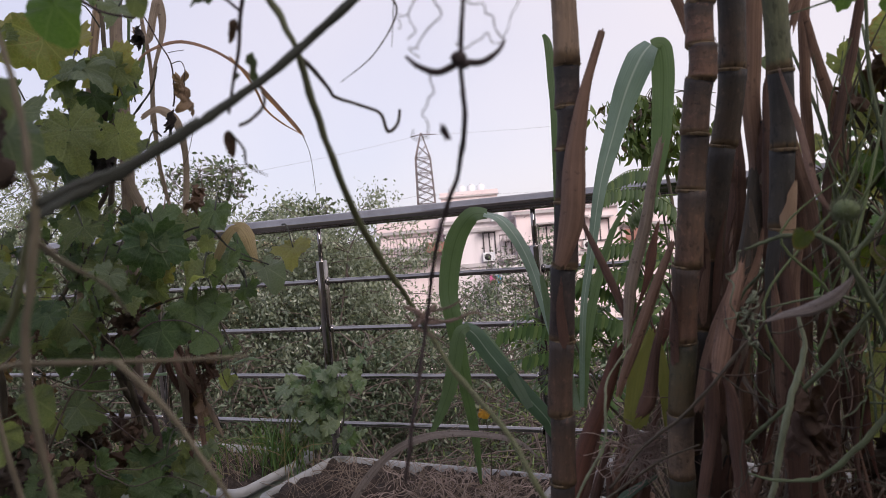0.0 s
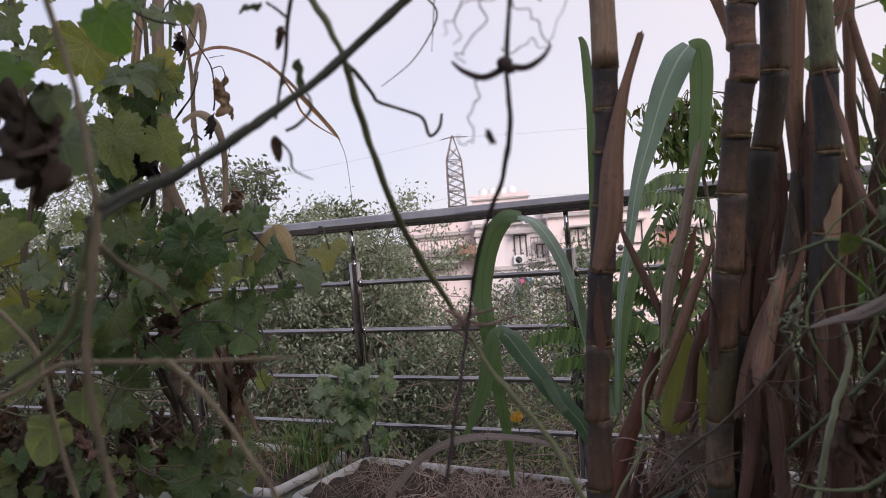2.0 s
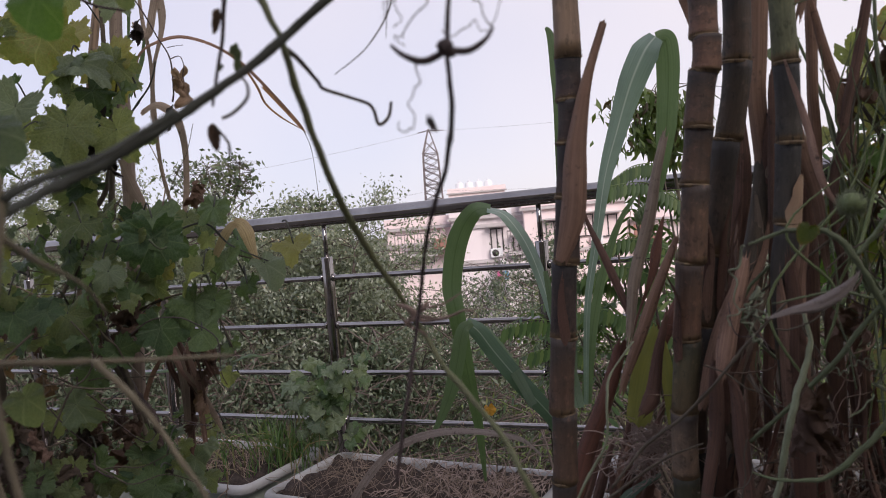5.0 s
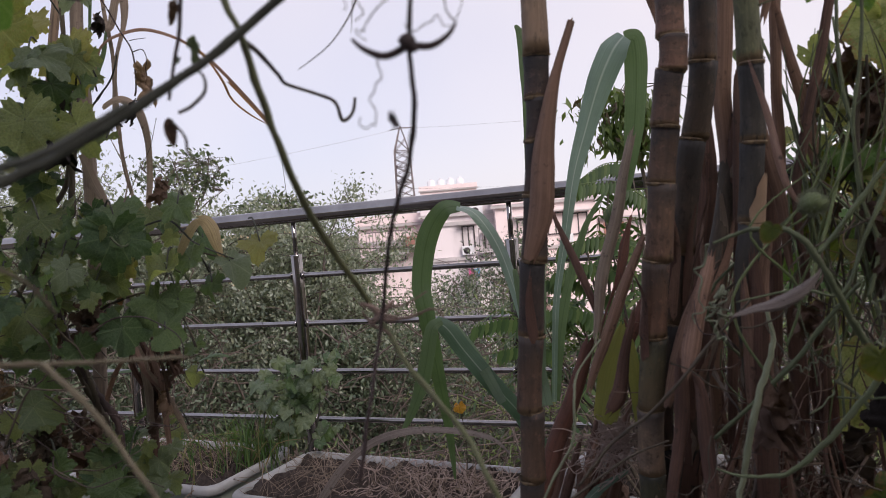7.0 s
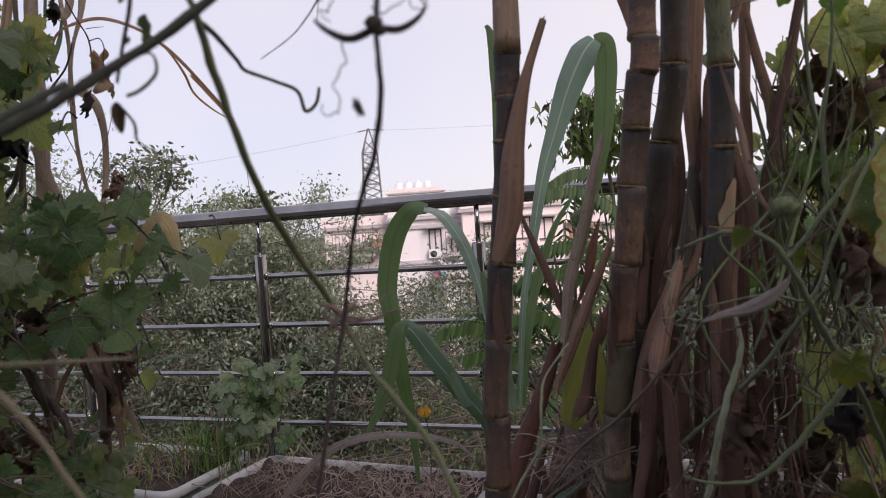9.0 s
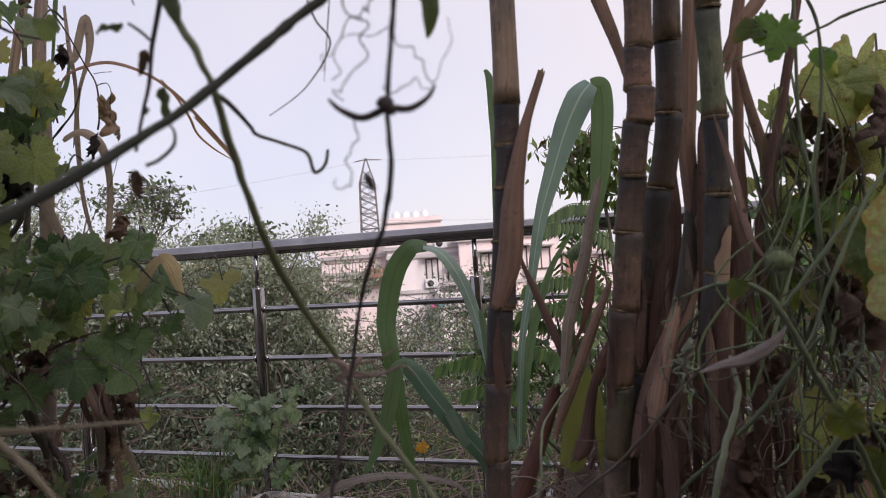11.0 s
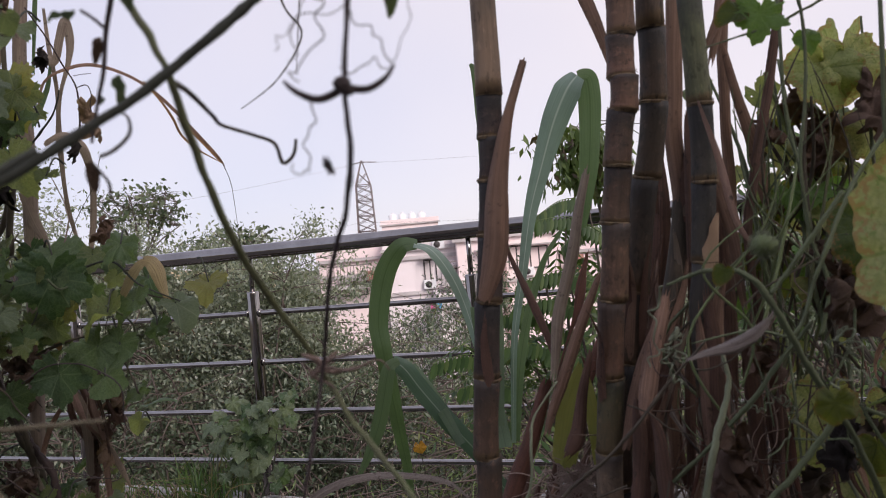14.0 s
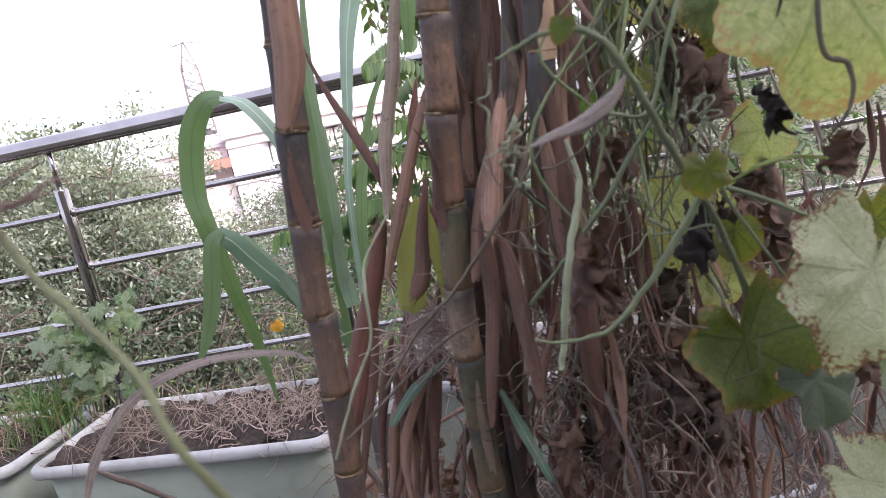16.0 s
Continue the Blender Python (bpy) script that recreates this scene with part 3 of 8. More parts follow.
# ---- planters ----
def planter(corner, axis, long, wide, top, label, fill=0.05, floor_z=0.0):
    """A tapered plastic trough with a rounded rim; axis runs along its long side."""
    a = V((axis[0], axis[1], 0)).normalized()
    b = V((-a.y, a.x, 0))
    c = V((corner[0], corner[1], 0))
    root = thing("planter", (c.x, c.y, floor_z), label, "planter", "plastic planters on the terrace")

    def loop(inset, z, r=0.035):
        pts = []
        for u, w, t in ((0, 0, 180), (long, 0, 270), (long, wide, 0), (0, wide, 90)):
            cu, cw = (inset + r if u == 0 else long - inset - r), (inset + r if w == 0 else wide - inset - r)
            for k in range(6):
                an = radians(t + k * 18)
                q = c + a * (cu + r * math.cos(an)) + b * (cw + r * math.sin(an))
                pts.append((q.x, q.y, z))
        return pts

    rings = [(0.045, floor_z + 0.004), (0.03, floor_z + 0.08), (0.024, top - 0.06), (0.022, top - 0.03)]
    g = Geo()
    for inset, z in rings:
        g.add(loop(inset, z), [])
    m = 24
    g.f += [(j * m + k, j * m + (k + 1) % m, (j + 1) * m + (k + 1) % m, (j + 1) * m + k) for j in range(len(rings) - 1) for k in range(m)] + [tuple(range(m - 1, -1, -1))]
    part("trough", g, TROUGH, root, "sage grey tapered side")
    r = Geo()
    prof = [(0.022, top - 0.026), (0.004, top - 0.026), (0.0, top - 0.02), (0.0, top - 0.007), (0.004, top), (0.013, top + 0.001), (0.019, top - 0.003), (0.022, top - 0.012), (0.028, top - 0.09)]
    for inset, z in prof:
        r.add(loop(inset, z), [])
    r.f += [(j * m + k, j * m + (k + 1) % m, (j + 1) * m + (k + 1) % m, (j + 1) * m + k) for j in range(len(prof) - 1) for k in range(m)]
    part("rim", r, PLANTER, root, "rounded pale rim")
    n, k = 56, 26
    s = Geo()
    s.add([tuple(c + a * (0.024 + (long - 0.048) * i / n) + b * (0.024 + (wide - 0.048) * j / k) + V((0, 0, top - fill + 0.03 * noise.noise((i * 0.21, j * 0.23, long + c.x)) + 0.026 * abs(noise.noise((i * 0.5, j * 0.5, c.x * 7))) + 0.018 * abs(noise.noise((i * 1.1, j * 1.1, c.x * 3))) + rnd.uniform(-0.003, 0.003)))) for j in range(k + 1) for i in range(n + 1)],
          [(j * (n + 1) + i, j * (n + 1) + i + 1, (j + 1) * (n + 1) + i + 1, (j + 1) * (n + 1) + i) for j in range(k) for i in range(n)])
    part("soil", s, SOIL, root, "dry dark brown soil")
    return c, a, b


def wander(g, p, way, steps, step, thick, bend=0.5, sides=4):
    """A thin stalk that bends at random as it goes."""
    q, d = [V(p)], V(way).normalized()
    for _ in range(steps):
        d = (d + V((rnd.gauss(0, bend), rnd.gauss(0, bend * 0.7), rnd.gauss(0, bend)))).normalized()
        q.append(q[-1] + d * step * rnd.uniform(0.6, 1.3))
    g.tube(curve_through(q, 3), [thick, thick * 0.5], sides, False)


def straw_bits(name, where, count, label, spread=0.12, lift=0.03, thick=0.0011, mat=None, arch=0.05):
    g = Geo()
    for _ in range(count):
        p = where()
        d = V((rnd.gauss(0, 1), rnd.gauss(0, 1), rnd.gauss(0, 0.3))).normalized() * rnd.uniform(0.3, 1) * spread
        k = V((rnd.gauss(0, 1), rnd.gauss(0, 1), abs(rnd.gauss(0, 0.8)))) * arch * 0.5
        z = rnd.uniform(0, lift)
        pts = curve_through([p + V((0, 0, z)), p + d * 0.5 + k + V((0, 0, z + rnd.uniform(0, lift))), p + d + V((0, 0, rnd.uniform(0, lift)))], 4)
        g.tube(pts, [thick * rnd.uniform(0.5, 1.5), thick * 0.5], 4, False)
    return whole(name, g, mat or STRAW_BITS, label, "straw", "stuff")


ALONG = (0.899, -0.437)
pa, aa, ba = planter((-0.522, 1.915), ALONG, 0.74, 0.355, 0.32, "pale grey plastic planter with dry soil and straw", 0.022)
pb, ab, bb = planter((-1.25, 2.29), (0.905, -0.425), 0.74, 0.36, 0.315, "pale grey plastic planter with grass and weeds", 0.025)
pc, ac, bc = planter((0.285, 1.765), (0.86, -0.51), 0.75, 0.35, 0.325, "grey plastic planter holding a leafy shrub")
pd, ad, bd = planter((-0.02, 0.62), (0.98, -0.1), 1.0, 0.42, 0.33, "long plastic planter under a clump of sugarcane", 0.02)
planter((-1.05, 0.72), (0.98, 0.1), 0.82, 0.4, 0.33, "plastic planter with old twining vine stems", 0.03)
planter((1.05, 1.30), (0.88, -0.47), 0.75, 0.35, 0.325, "plastic planter under a leafy shrub by the railing")


def over(c, a, b, long, wide, z):
    return lambda: c + a * rnd.uniform(0.04, long - 0.06) + b * rnd.uniform(0.04, wide - 0.06) + V((0, 0, z))


straw_bits("dry_straw", over(pa, aa, ba, 0.74, 0.355, 0.285), 190, "dead dry straw and roots lying on planter soil", 0.14, 0.035, 0.0009, None, 0.09)
roots = Geo()
for k in range(210):
    wander(roots, pa + aa * rnd.uniform(0.3, 0.72) + ba * rnd.uniform(0.05, 0.3) + V((0, 0, rnd.uniform(0.298, 0.325))), (rnd.gauss(0, 1), rnd.gauss(0, 1), rnd.uniform(-0.1, 0.4)), rnd.randint(5, 10), 0.016, rnd.uniform(0.0009, 0.002), 0.6)
whole("pale_roots", roots, PALE_ROOT, "pale dry roots and stalks heaped on planter soil", "roots", "stuff")
straw_bits("dry_straw", over(pb, ab, bb, 0.74, 0.36, 0.27), 260, "brown dry straw among grass in a planter", 0.14, 0.05, 0.0012)
straw_bits("dry_straw", over(pc, ac, bc, 0.75, 0.35, 0.28), 190, "tangled dry straw on planter soil", 0.15, 0.06, 0.0012)
straw_bits("dry_straw", over(pd, ad, bd, 1.0, 0.42, 0.31), 700, "deep tangle of dry straw round the cane bases", 0.2, 0.08, 0.0013, None, 0.09)
straw_bits("dry_straw", lambda: V((rnd.uniform(0.3, 1.25), rnd.uniform(0.98, 1.5), 0.0)), 420, "heap of dry pale straw on the terrace floor", 0.22, 0.08, 0.0016, None, 0.1)


def grass_tuft(name, where, count, height, label):
    g = Geo()
    for _ in range(count):
        p = where()
        d = V((rnd.gauss(0, 1), rnd.gauss(0, 1), 0)) * 0.35 * height
        h = height * rnd.uniform(0.5, 1.1)
        pts = curve_through([p, p + d * 0.35 + V((0, 0, h * 0.6)), p + d + V((0, 0, h * rnd.uniform(0.6, 1.0)))], 3)
        g.ribbon(pts, [0.004, 0.0035, 0.0004], (rnd.gauss(0, 1), rnd.gauss(0, 1), 0.3), 0.5, 2)
    return whole(name, g, GRASS, label, "grass", "stuff")


grass_tuft("grass", lambda: V((-0.526, 2.221, 0.336)) + V((rnd.gauss(0, 0.05), rnd.gauss(0, 0.05), -0.04)), 130, 0.2, "fresh green grass tuft growing in a planter")
grass_tuft("grass", over(pb, ab, bb, 0.74, 0.36, 0.27), 170, 0.15, "thin green grass scattered over planter soil")

# ---- far houses, tower and trees ----
def window(parent, x, y, z, w, h, bars=2, shade=True, mat=None):
    """A window on a wall that faces -y: frame, sill, panes and a concrete shade over it."""
    fr = Geo()
    e = 0.06
    fr.box((x - w / 2 - e, y - 0.05, z), (x - w / 2, y + 0.12, z + h)).box((x + w / 2, y - 0.05, z), (x + w / 2 + e, y + 0.12, z + h))
    fr.box((x - w / 2 - e, y - 0.05, z + h), (x + w / 2 + e, y + 0.12, z + h + e)).box((x - w / 2 - e, y - 0.1, z - e), (x + w / 2 + e, y + 0.12, z))
    for k in range(1, bars):
        q = x - w / 2 + w * k / bars
        fr.box((q - 0.03, y - 0.03, z), (q + 0.03, y + 0.08, z + h))
    f = part("window", fr, mat or DARK, parent, smooth=False)
    pn = Geo()
    for k in range(bars):
        q = x - w / 2 + w * k / bars
        pn.box((q + 0.04, y + 0.005, z + 0.02), (q + w / bars - 0.04, y + 0.02, z + h - 0.02))
    ob = new("pane", pn.mesh("pane", GLASS, False))
    ob.parent = f
    if shade:
        part("sunshade", Geo().box((x - w / 2 - 0.2, y - 0.5, z + h + 0.12), (x + w / 2 + 0.2, y + 0.02, z + h + 0.2)), CONCRETE, parent, smooth=False)


def house(name, x0, x1, y, deep, z1, mat, label, windows=(), floors=(), z0=-8.4):
    root = thing(name, ((x0 + x1) / 2, y, z0), label, "house")
    g = Geo().box((x0, y, z0), (x1, y + deep, z1))
    part("wall", g, mat, root, smooth=False)
    part("parapet", Geo().box((x0 - 0.1, y - 0.1, z1), (x1 + 0.1, y + 0.12, z1 + 0.45)).box((x0 - 0.1, y + 0.12, z1), (x0 + 0.1, y + deep, z1 + 0.45)).box((x1 - 0.1, y + 0.12, z1), (x1 + 0.1, y + deep, z1 + 0.45)), mat, root, smooth=False)
    part("roof", Geo().box((x0 - 0.2, y - 0.2, z1 - 0.16), (x1 + 0.2, y - 0.004, z1 - 0.02)), CONCRETE, root, "thin grey roof edge", smooth=False)
    for z in floors:
        part("ledge", Geo().box((x0 - 0.05, y - 0.12, z), (x1 + 0.05, y - 0.004, z + 0.18)), CONCRETE, root, smooth=False)
    for wx, wz, w, h in windows:
        window(root, wx, y, wz, w, h)
    return root


def balcony(parent, x0, x1, y, z, deep=1.1, solid=False):
    g = Geo().box((x0, y - deep, z - 0.15), (x1, y - 0.004, z))
    b = part("balcony", g, CONCRETE, parent, smooth=False)
    r = Geo()
    if solid:
        r.box((x0, y - deep, z + 0.004), (x1, y - deep + 0.1, z + 0.95))
    else:
        for k in range(int((x1 - x0) / 0.16) + 1):
            q = x0 + 0.16 * k
            r.box((q, y - deep, z + 0.004), (q + 0.03, y - deep + 0.03, z + 0.95))
        r.box((x0, y - deep - 0.01, z + 0.95), (x1, y - deep + 0.05, z + 1.02))
    ob = new("balustrade", r.mesh("balustrade", TERRACOTTA if solid else GALV, False))
    ob.parent = b
    under(ob, b)


def cooler(x, y, z):
    root = thing("air_conditioner", (x, y, z), "off-white air conditioner unit fixed to a house wall", "air conditioner", "wall units")
    part("case", Geo().box((x - 0.3, y - 0.3, z), (x + 0.3, y - 0.004, z + 0.42), 0.03), TANK, root, smooth=False)
    part("fan_grille", Geo().tube([(x - 0.06, y - 0.315, z + 0.21), (x - 0.06, y - 0.302, z + 0.21)], 0.16, 16), DARK, root)


def tank(x, y, z, r=0.55, h=1.1, mat=None, label="white plastic water tank on a far roof"):
    root = thing("water_tank", (x, y, z), label, "water tank", "roof tanks")
    part("drum", Geo().tube([(x, y, z), (x, y, z + h * 0.2), (x, y, z + h * 0.22), (x, y, z + h * 0.5), (x, y, z + h * 0.52), (x, y, z + h * 0.85), (x, y, z + h)], [r, r, r * 0.96, r, r * 0.96, r, r * 0.4], 20), mat or TANK, root)
    part("lid", Geo().tube([(x, y, z + h), (x, y, z + h + 0.1)], [r * 0.4, r * 0.36], 16), mat or TANK, root)


HY = 35.0
pink = house("pink_house", -4.107, -0.916, HY, 9, 1.185, PLASTER, "pale pink plastered house with balconies", [(-2.476, -0.614, 1.15, 0.55)], [0.205])
balcony(pink, -3.651, -1.635, HY, -0.147, 1.0)
part("stair_head", Geo().box((-2.076, HY + 1, 1.1), (-0.844, HY + 5, 1.369)), PLASTER_GREY, pink, smooth=False)
part("porch", Geo().box((-1.751, HY - 1.2, 0.049), (-0.827, HY - 0.004, 0.497)), TERRACOTTA, pink, "brownish red porch band", smooth=False)
grey = house("grey_house", -0.832, 2.622, 34.0, 10, 1.443, PLASTER_GREY, "rain stained grey plastered house with windows",
             [(1.289, -0.226, 0.5, 0.95), (2.334, -0.698, 0.5, 0.9)], [0.845, -0.842])
balcony(grey, 1.732, 2.494, 34.0, -0.391, 0.9)
tall = house("flats", 2.574, 4.527, 33.0, 10, 1.625, PLASTER, "pink and white apartment house with a brick roof room",
             [(3.94, -0.129, 0.7, 0.95), (3.887, -1.668, 0.8, 0.9), (2.831, -1.709, 0.7, 0.9)], [-0.487])
part("roof_room", Geo().box((3.289, 33.6, 1.572), (4.239, 36, 2.01)), TERRACOTTA, tall, "small red brick roof room", smooth=False)
plain = house("pink_flats", 5.276, 7.955, 36.0, 10, 1.726, PLASTER, "plain pink apartment block with few windows",
              [(6.993, -0.085, 0.85, 1.0), (5.841, 0.014, 0.75, 1.0), (6.824, -2.13, 0.85, 1.0)], [-0.751])
step = house("stepped_house", 8.203, 13.057, 37.0, 10, 0.592, PLASTER, "lower pink house with a red balcony",
             [(8.699, -0.424, 0.8, 0.9), (10.712, -0.596, 0.8, 0.9)])
balcony(step, 8.296, 9.332, 37.0, -0.609, 0.9, True)
low = house("low_house", 1.42, 2.98, 30.0, 6, -1.146, PLASTER_GREY, "low stained outbuilding with a wooden door", [(2.38, -2.415, 0.6, 0.8)])
cream = house("cream_house", -14.159, -8.399, 40.0, 8, 0.905, PLASTER_CREAM, "cream house glimpsed through the trees", [(-9.706, -0.769, 1.0, 1.1), (-12.586, -0.522, 1.0, 1.1)])
white = house("white_house", -2.013, 3.986, 75.0, 10, 4.635, PLASTER, "distant white house with roof tanks")
for k in range(4):
    tank(-0.785 + 1.05 * k, 77.0, 4.635 + 0.1, 0.45, 1.1)
tank(-2.058, 38.0, 1.43, 0.42, 0.6, DARK, "black plastic water tank on a house roof")
tank(-1.633, 38.0, 1.393, 0.4, 0.55, DARK, "black plastic water tank on a house roof")
tank(2.946, 35.0, 1.275, 0.35, 0.5, DARK, "black plastic water tank on a house roof")
tank(2.565, 35.0, 1.308, 0.35, 0.5, None, "small white water tank on a house roof")
for px in ((1.215, 34.127, -0.607), (1.758, 34.189, 1.264)):
    cooler(px[0], 34.0, px[2])
cooler(6.346, 36.0, -0.496)
dish = thing("satellite_dish", (3.786, 33.259, 1.609), "round satellite dish on a roof", "satellite dish")
dg, dc = Geo(), V((3.804, 33.265, 1.821))
for j in range(5):
    dg.add([dc + V((0.36 * j / 4 * math.cos(a), 0.1 * (j / 4) ** 2 - 0.3, 0.36 * j / 4 * math.sin(a))) for a in [k * math.pi / 8 for k in range(16)]], [])
dg.f += [(j * 16 + k, j * 16 + (k + 1) % 16, (j + 1) * 16 + (k + 1) % 16, (j + 1) * 16 + k) for j in range(4) for k in range(16)]
part("bowl", dg, PLASTER_CREAM, dish)
part("mast", Geo().tube([dc + V((0, -0.15, -0.5)), dc + V((0, -0.2, 0))], 0.03, 8), GALV, dish)
for nm, mat, px in (("pink_cloth", PINK, (1.131, 30.106, -1.272)), ("blue_cloth", BLUE, (1.395, 30.113, -1.295))):
    g = Geo().ribbon([V(px) + V((0, -0.3, 0.26)), V(px) + V((0, -0.32, 0.1)), V(px) + V((0, -0.31, -0.06))], [0.22, 0.22, 0.23], (0, -1, 0), 0.4, 6, 0, 0.03)
    whole(nm, g, mat, "bright " + nm.split("_")[0] + " cloth hung out to dry on a line", "laundry", "", "washing")
part("clothes_line", Geo().tube([V((0.937, 30.106, -0.989)) + V((0, -0.3, 0)), V((2.942, 30.168, -1.016)) + V((0, -0.3, 0))], 0.012, 6), GALV, low)

tower = thing("transmission_tower", (-3.068, 60, -8.4), "rusty steel lattice transmission tower", "tower")
TX, TY, TT = -2.812, 60.0, 9.493


def tower_half(z):
    return 0.03 + min(0.62, (TT - z) * 0.3) if z > TT - 2.1 else 0.62 + (TT - 2.1 - z) * 0.028


levels = [TT, TT - 2.1, TT - 3.4, TT - 4.7, TT - 6.0, TT - 7.4, TT - 9.2, TT - 11.4, TT - 14.2, -8.4]
for sx in (-1, 1):
    for sy in (-1, 1):
        part("leg", Geo().tube([(TX + sx * tower_half(z), TY + sy * tower_half(z), z) for z in levels], 0.055, 6), GALV, tower)
for za, zb in zip(levels, levels[1:]):
    ha, hb = tower_half(za), tower_half(zb)
    g = Geo()
    for ca, cb in (((-1, -1), (1, -1)), ((1, -1), (1, 1)), ((1, 1), (-1, 1)), ((-1, 1), (-1, -1))):
        steps = 2 if zb > TT - 9 else 1
        for k in range(steps):
            z0, z1 = za + (zb - za) * k / steps, za + (zb - za) * (k + 1) / steps
            h0, h1 = tower_half(z0), tower_half(z1)
            g.tube([(TX + ca[0] * h0, TY + ca[1] * h0, z0), (TX + cb[0] * h1, TY + cb[1] * h1, z1)], 0.03, 5)
            g.tube([(TX + cb[0] * h0, TY + cb[1] * h0, z0), (TX + ca[0] * h1, TY + ca[1] * h1, z1)], 0.03, 5)
        g.tube([(TX + ca[0] * hb, TY + ca[1] * hb, zb), (TX + cb[0] * hb, TY + cb[1] * hb, zb)], 0.035, 5)
    part("lattice", g, GALV, tower)
part("cross_arm", Geo().tube([(TX - 0.9, TY, TT - 0.25), (TX, TY, TT - 0.1), (TX + 1.3, TY, TT - 0.2)], 0.04, 6), GALV, tower)
for k, (pa_, pb_) in enumerate((((-20.325, 57.557, 2.718), (-3.401, 60.121, 4.265)), ((-3.401, 60.121, 4.265), (24.276, 62.96, 3.39)), ((-23.729, 57.546, 6.656), (-2.969, 60.257, 9.353)), ((-2.969, 60.257, 9.353), (24.816, 63.129, 9.74)))):
    a, b = V(pa_), V(pb_)
    sag = [a.lerp(b, q) + V((0, 0, -1.0 * 4 * q * (1 - q) * 0.25)) for q in [i / 14 for i in range(15)]]
    whole("power_line", Geo().tube(sag, 0.008, 5), GALV, "thin grey overhead power line on a lattice tower", "power line", "", "overhead wires")


def leaf_cloud(centres, size, rs, droop=0.3, slim=0.42):
    """Small folded leaves, each of two faces, at the centres given."""
    n = len(centres)
    c = np.asarray(centres)
    d = rs.normal(size=(n, 3))
    d[:, 2] -= droop
    d /= np.linalg.norm(d, axis=1)[:, None]
    s = np.cross(d, rs.normal(size=(n, 3)))
    s /= np.linalg.norm(s, axis=1)[:, None] + 1e-9
    nn = np.cross(d, s)
    L = (size * rs.uniform(0.6, 1.3, n))[:, None]
    v = np.stack([c, c + d * L * 0.45 + s * L * slim * 0.5 + nn * L * 0.08, c + d * L, c + d * L * 0.45 - s * L * slim * 0.5 + nn * L * 0.08], 1).reshape(-1, 3)
    k = np.arange(n)[:, None] * 4
    return v, np.concatenate([k + [0, 1, 2], k + [0, 2, 3]], 1).reshape(-1, 3)


def cloud_mesh(name, v, f, mat):
    me = bpy.data.meshes.new(name)
    me.vertices.add(len(v))
    me.vertices.foreach_set("co", np.asarray(v, dtype=np.float32).ravel())
    me.loops.add(f.size)
    me.loops.foreach_set("vertex_index", f.astype(np.int32).ravel())
    me.polygons.add(len(f))
    me.polygons.foreach_set("loop_start", np.arange(0, f.size, 3, dtype=np.int32))
    me.update(calc_edges=True)
    me.materials.append(mat)
    return me


def tree(name, base, height, spread, mat, label, leaves, size, seed, open_=0.35, limbs=9, low=0.25, category="tree", trunk=0.09, droop=0.3, flat=1.0):
    """Trunk, forking limbs and twigs, with leaves gathered along the twigs."""
    rr = random.Random(seed)
    rs = np.random.RandomState(seed)
    b = V(base)
    root = thing(name, base, label, category)
    tg, tips = Geo(), []
    lean = V((rr.uniform(-0.1, 0.1), rr.uniform(-0.1, 0.1), 0)) * height
    spine = curve_through([b, b + lean * 0.4 + V((0, 0, height * 0.35)), b + lean + V((0, 0, height * 0.9))], 8)
    tg.tube(spine, [trunk, trunk * 0.7, trunk * 0.12], 9)
    part("trunk", tg, BARK, root)
    for k in range(limbs):
        h = low + (0.92 - low) * (k + rr.random() * 0.7) / limbs
        p = spine[min(int(h / 0.9 * (len(spine) - 1)), len(spine) - 1)]
        an = k * 2.4 + rr.uniform(-0.4, 0.4)
        reach = spread * (1.05 - 0.4 * max(0, (h - 0.4) / 0.6)) * rr.uniform(0.65, 1.15)
        out = V((math.cos(an), math.sin(an) * flat, rr.uniform(0.1, 0.55)))
        lg = Geo()
        q = curve_through([p, p + out * reach * 0.5 + V((0, 0, 0.06 * height)), p + out * reach + V((0, 0, rr.uniform(-0.03, 0.12) * height))], 5)
        lg.tube(q, [trunk * 0.35, trunk * 0.2, trunk * 0.06], 6)
        for j in range(7):
            s = q[rr.randint(2, len(q) - 1)]
            d = V((rr.gauss(0, 1), rr.gauss(0, 1) * flat, rr.gauss(0.25, 0.7))).normalized() * spread * rr.uniform(0.25, 0.5)
            tw = curve_through([s, s + d * 0.5 + V((0, 0, 0.02 * height)), s + d], 3)
            lg.tube(tw, [trunk * 0.13, trunk * 0.05], 4, False)
            tips += tw[1:]
        part("limb", lg, BARK, root)
    T = np.array([list(t) for t in tips])
    pick = T[rs.randint(0, len(T), leaves)]
    c = pick + rs.normal(size=(leaves, 3)) * spread * open_ * 0.3
    v, f = leaf_cloud(c, size, rs, droop)
    part("crown", cloud_mesh("crown", v, f, mat), mat, root, "many small leaves")
    return root


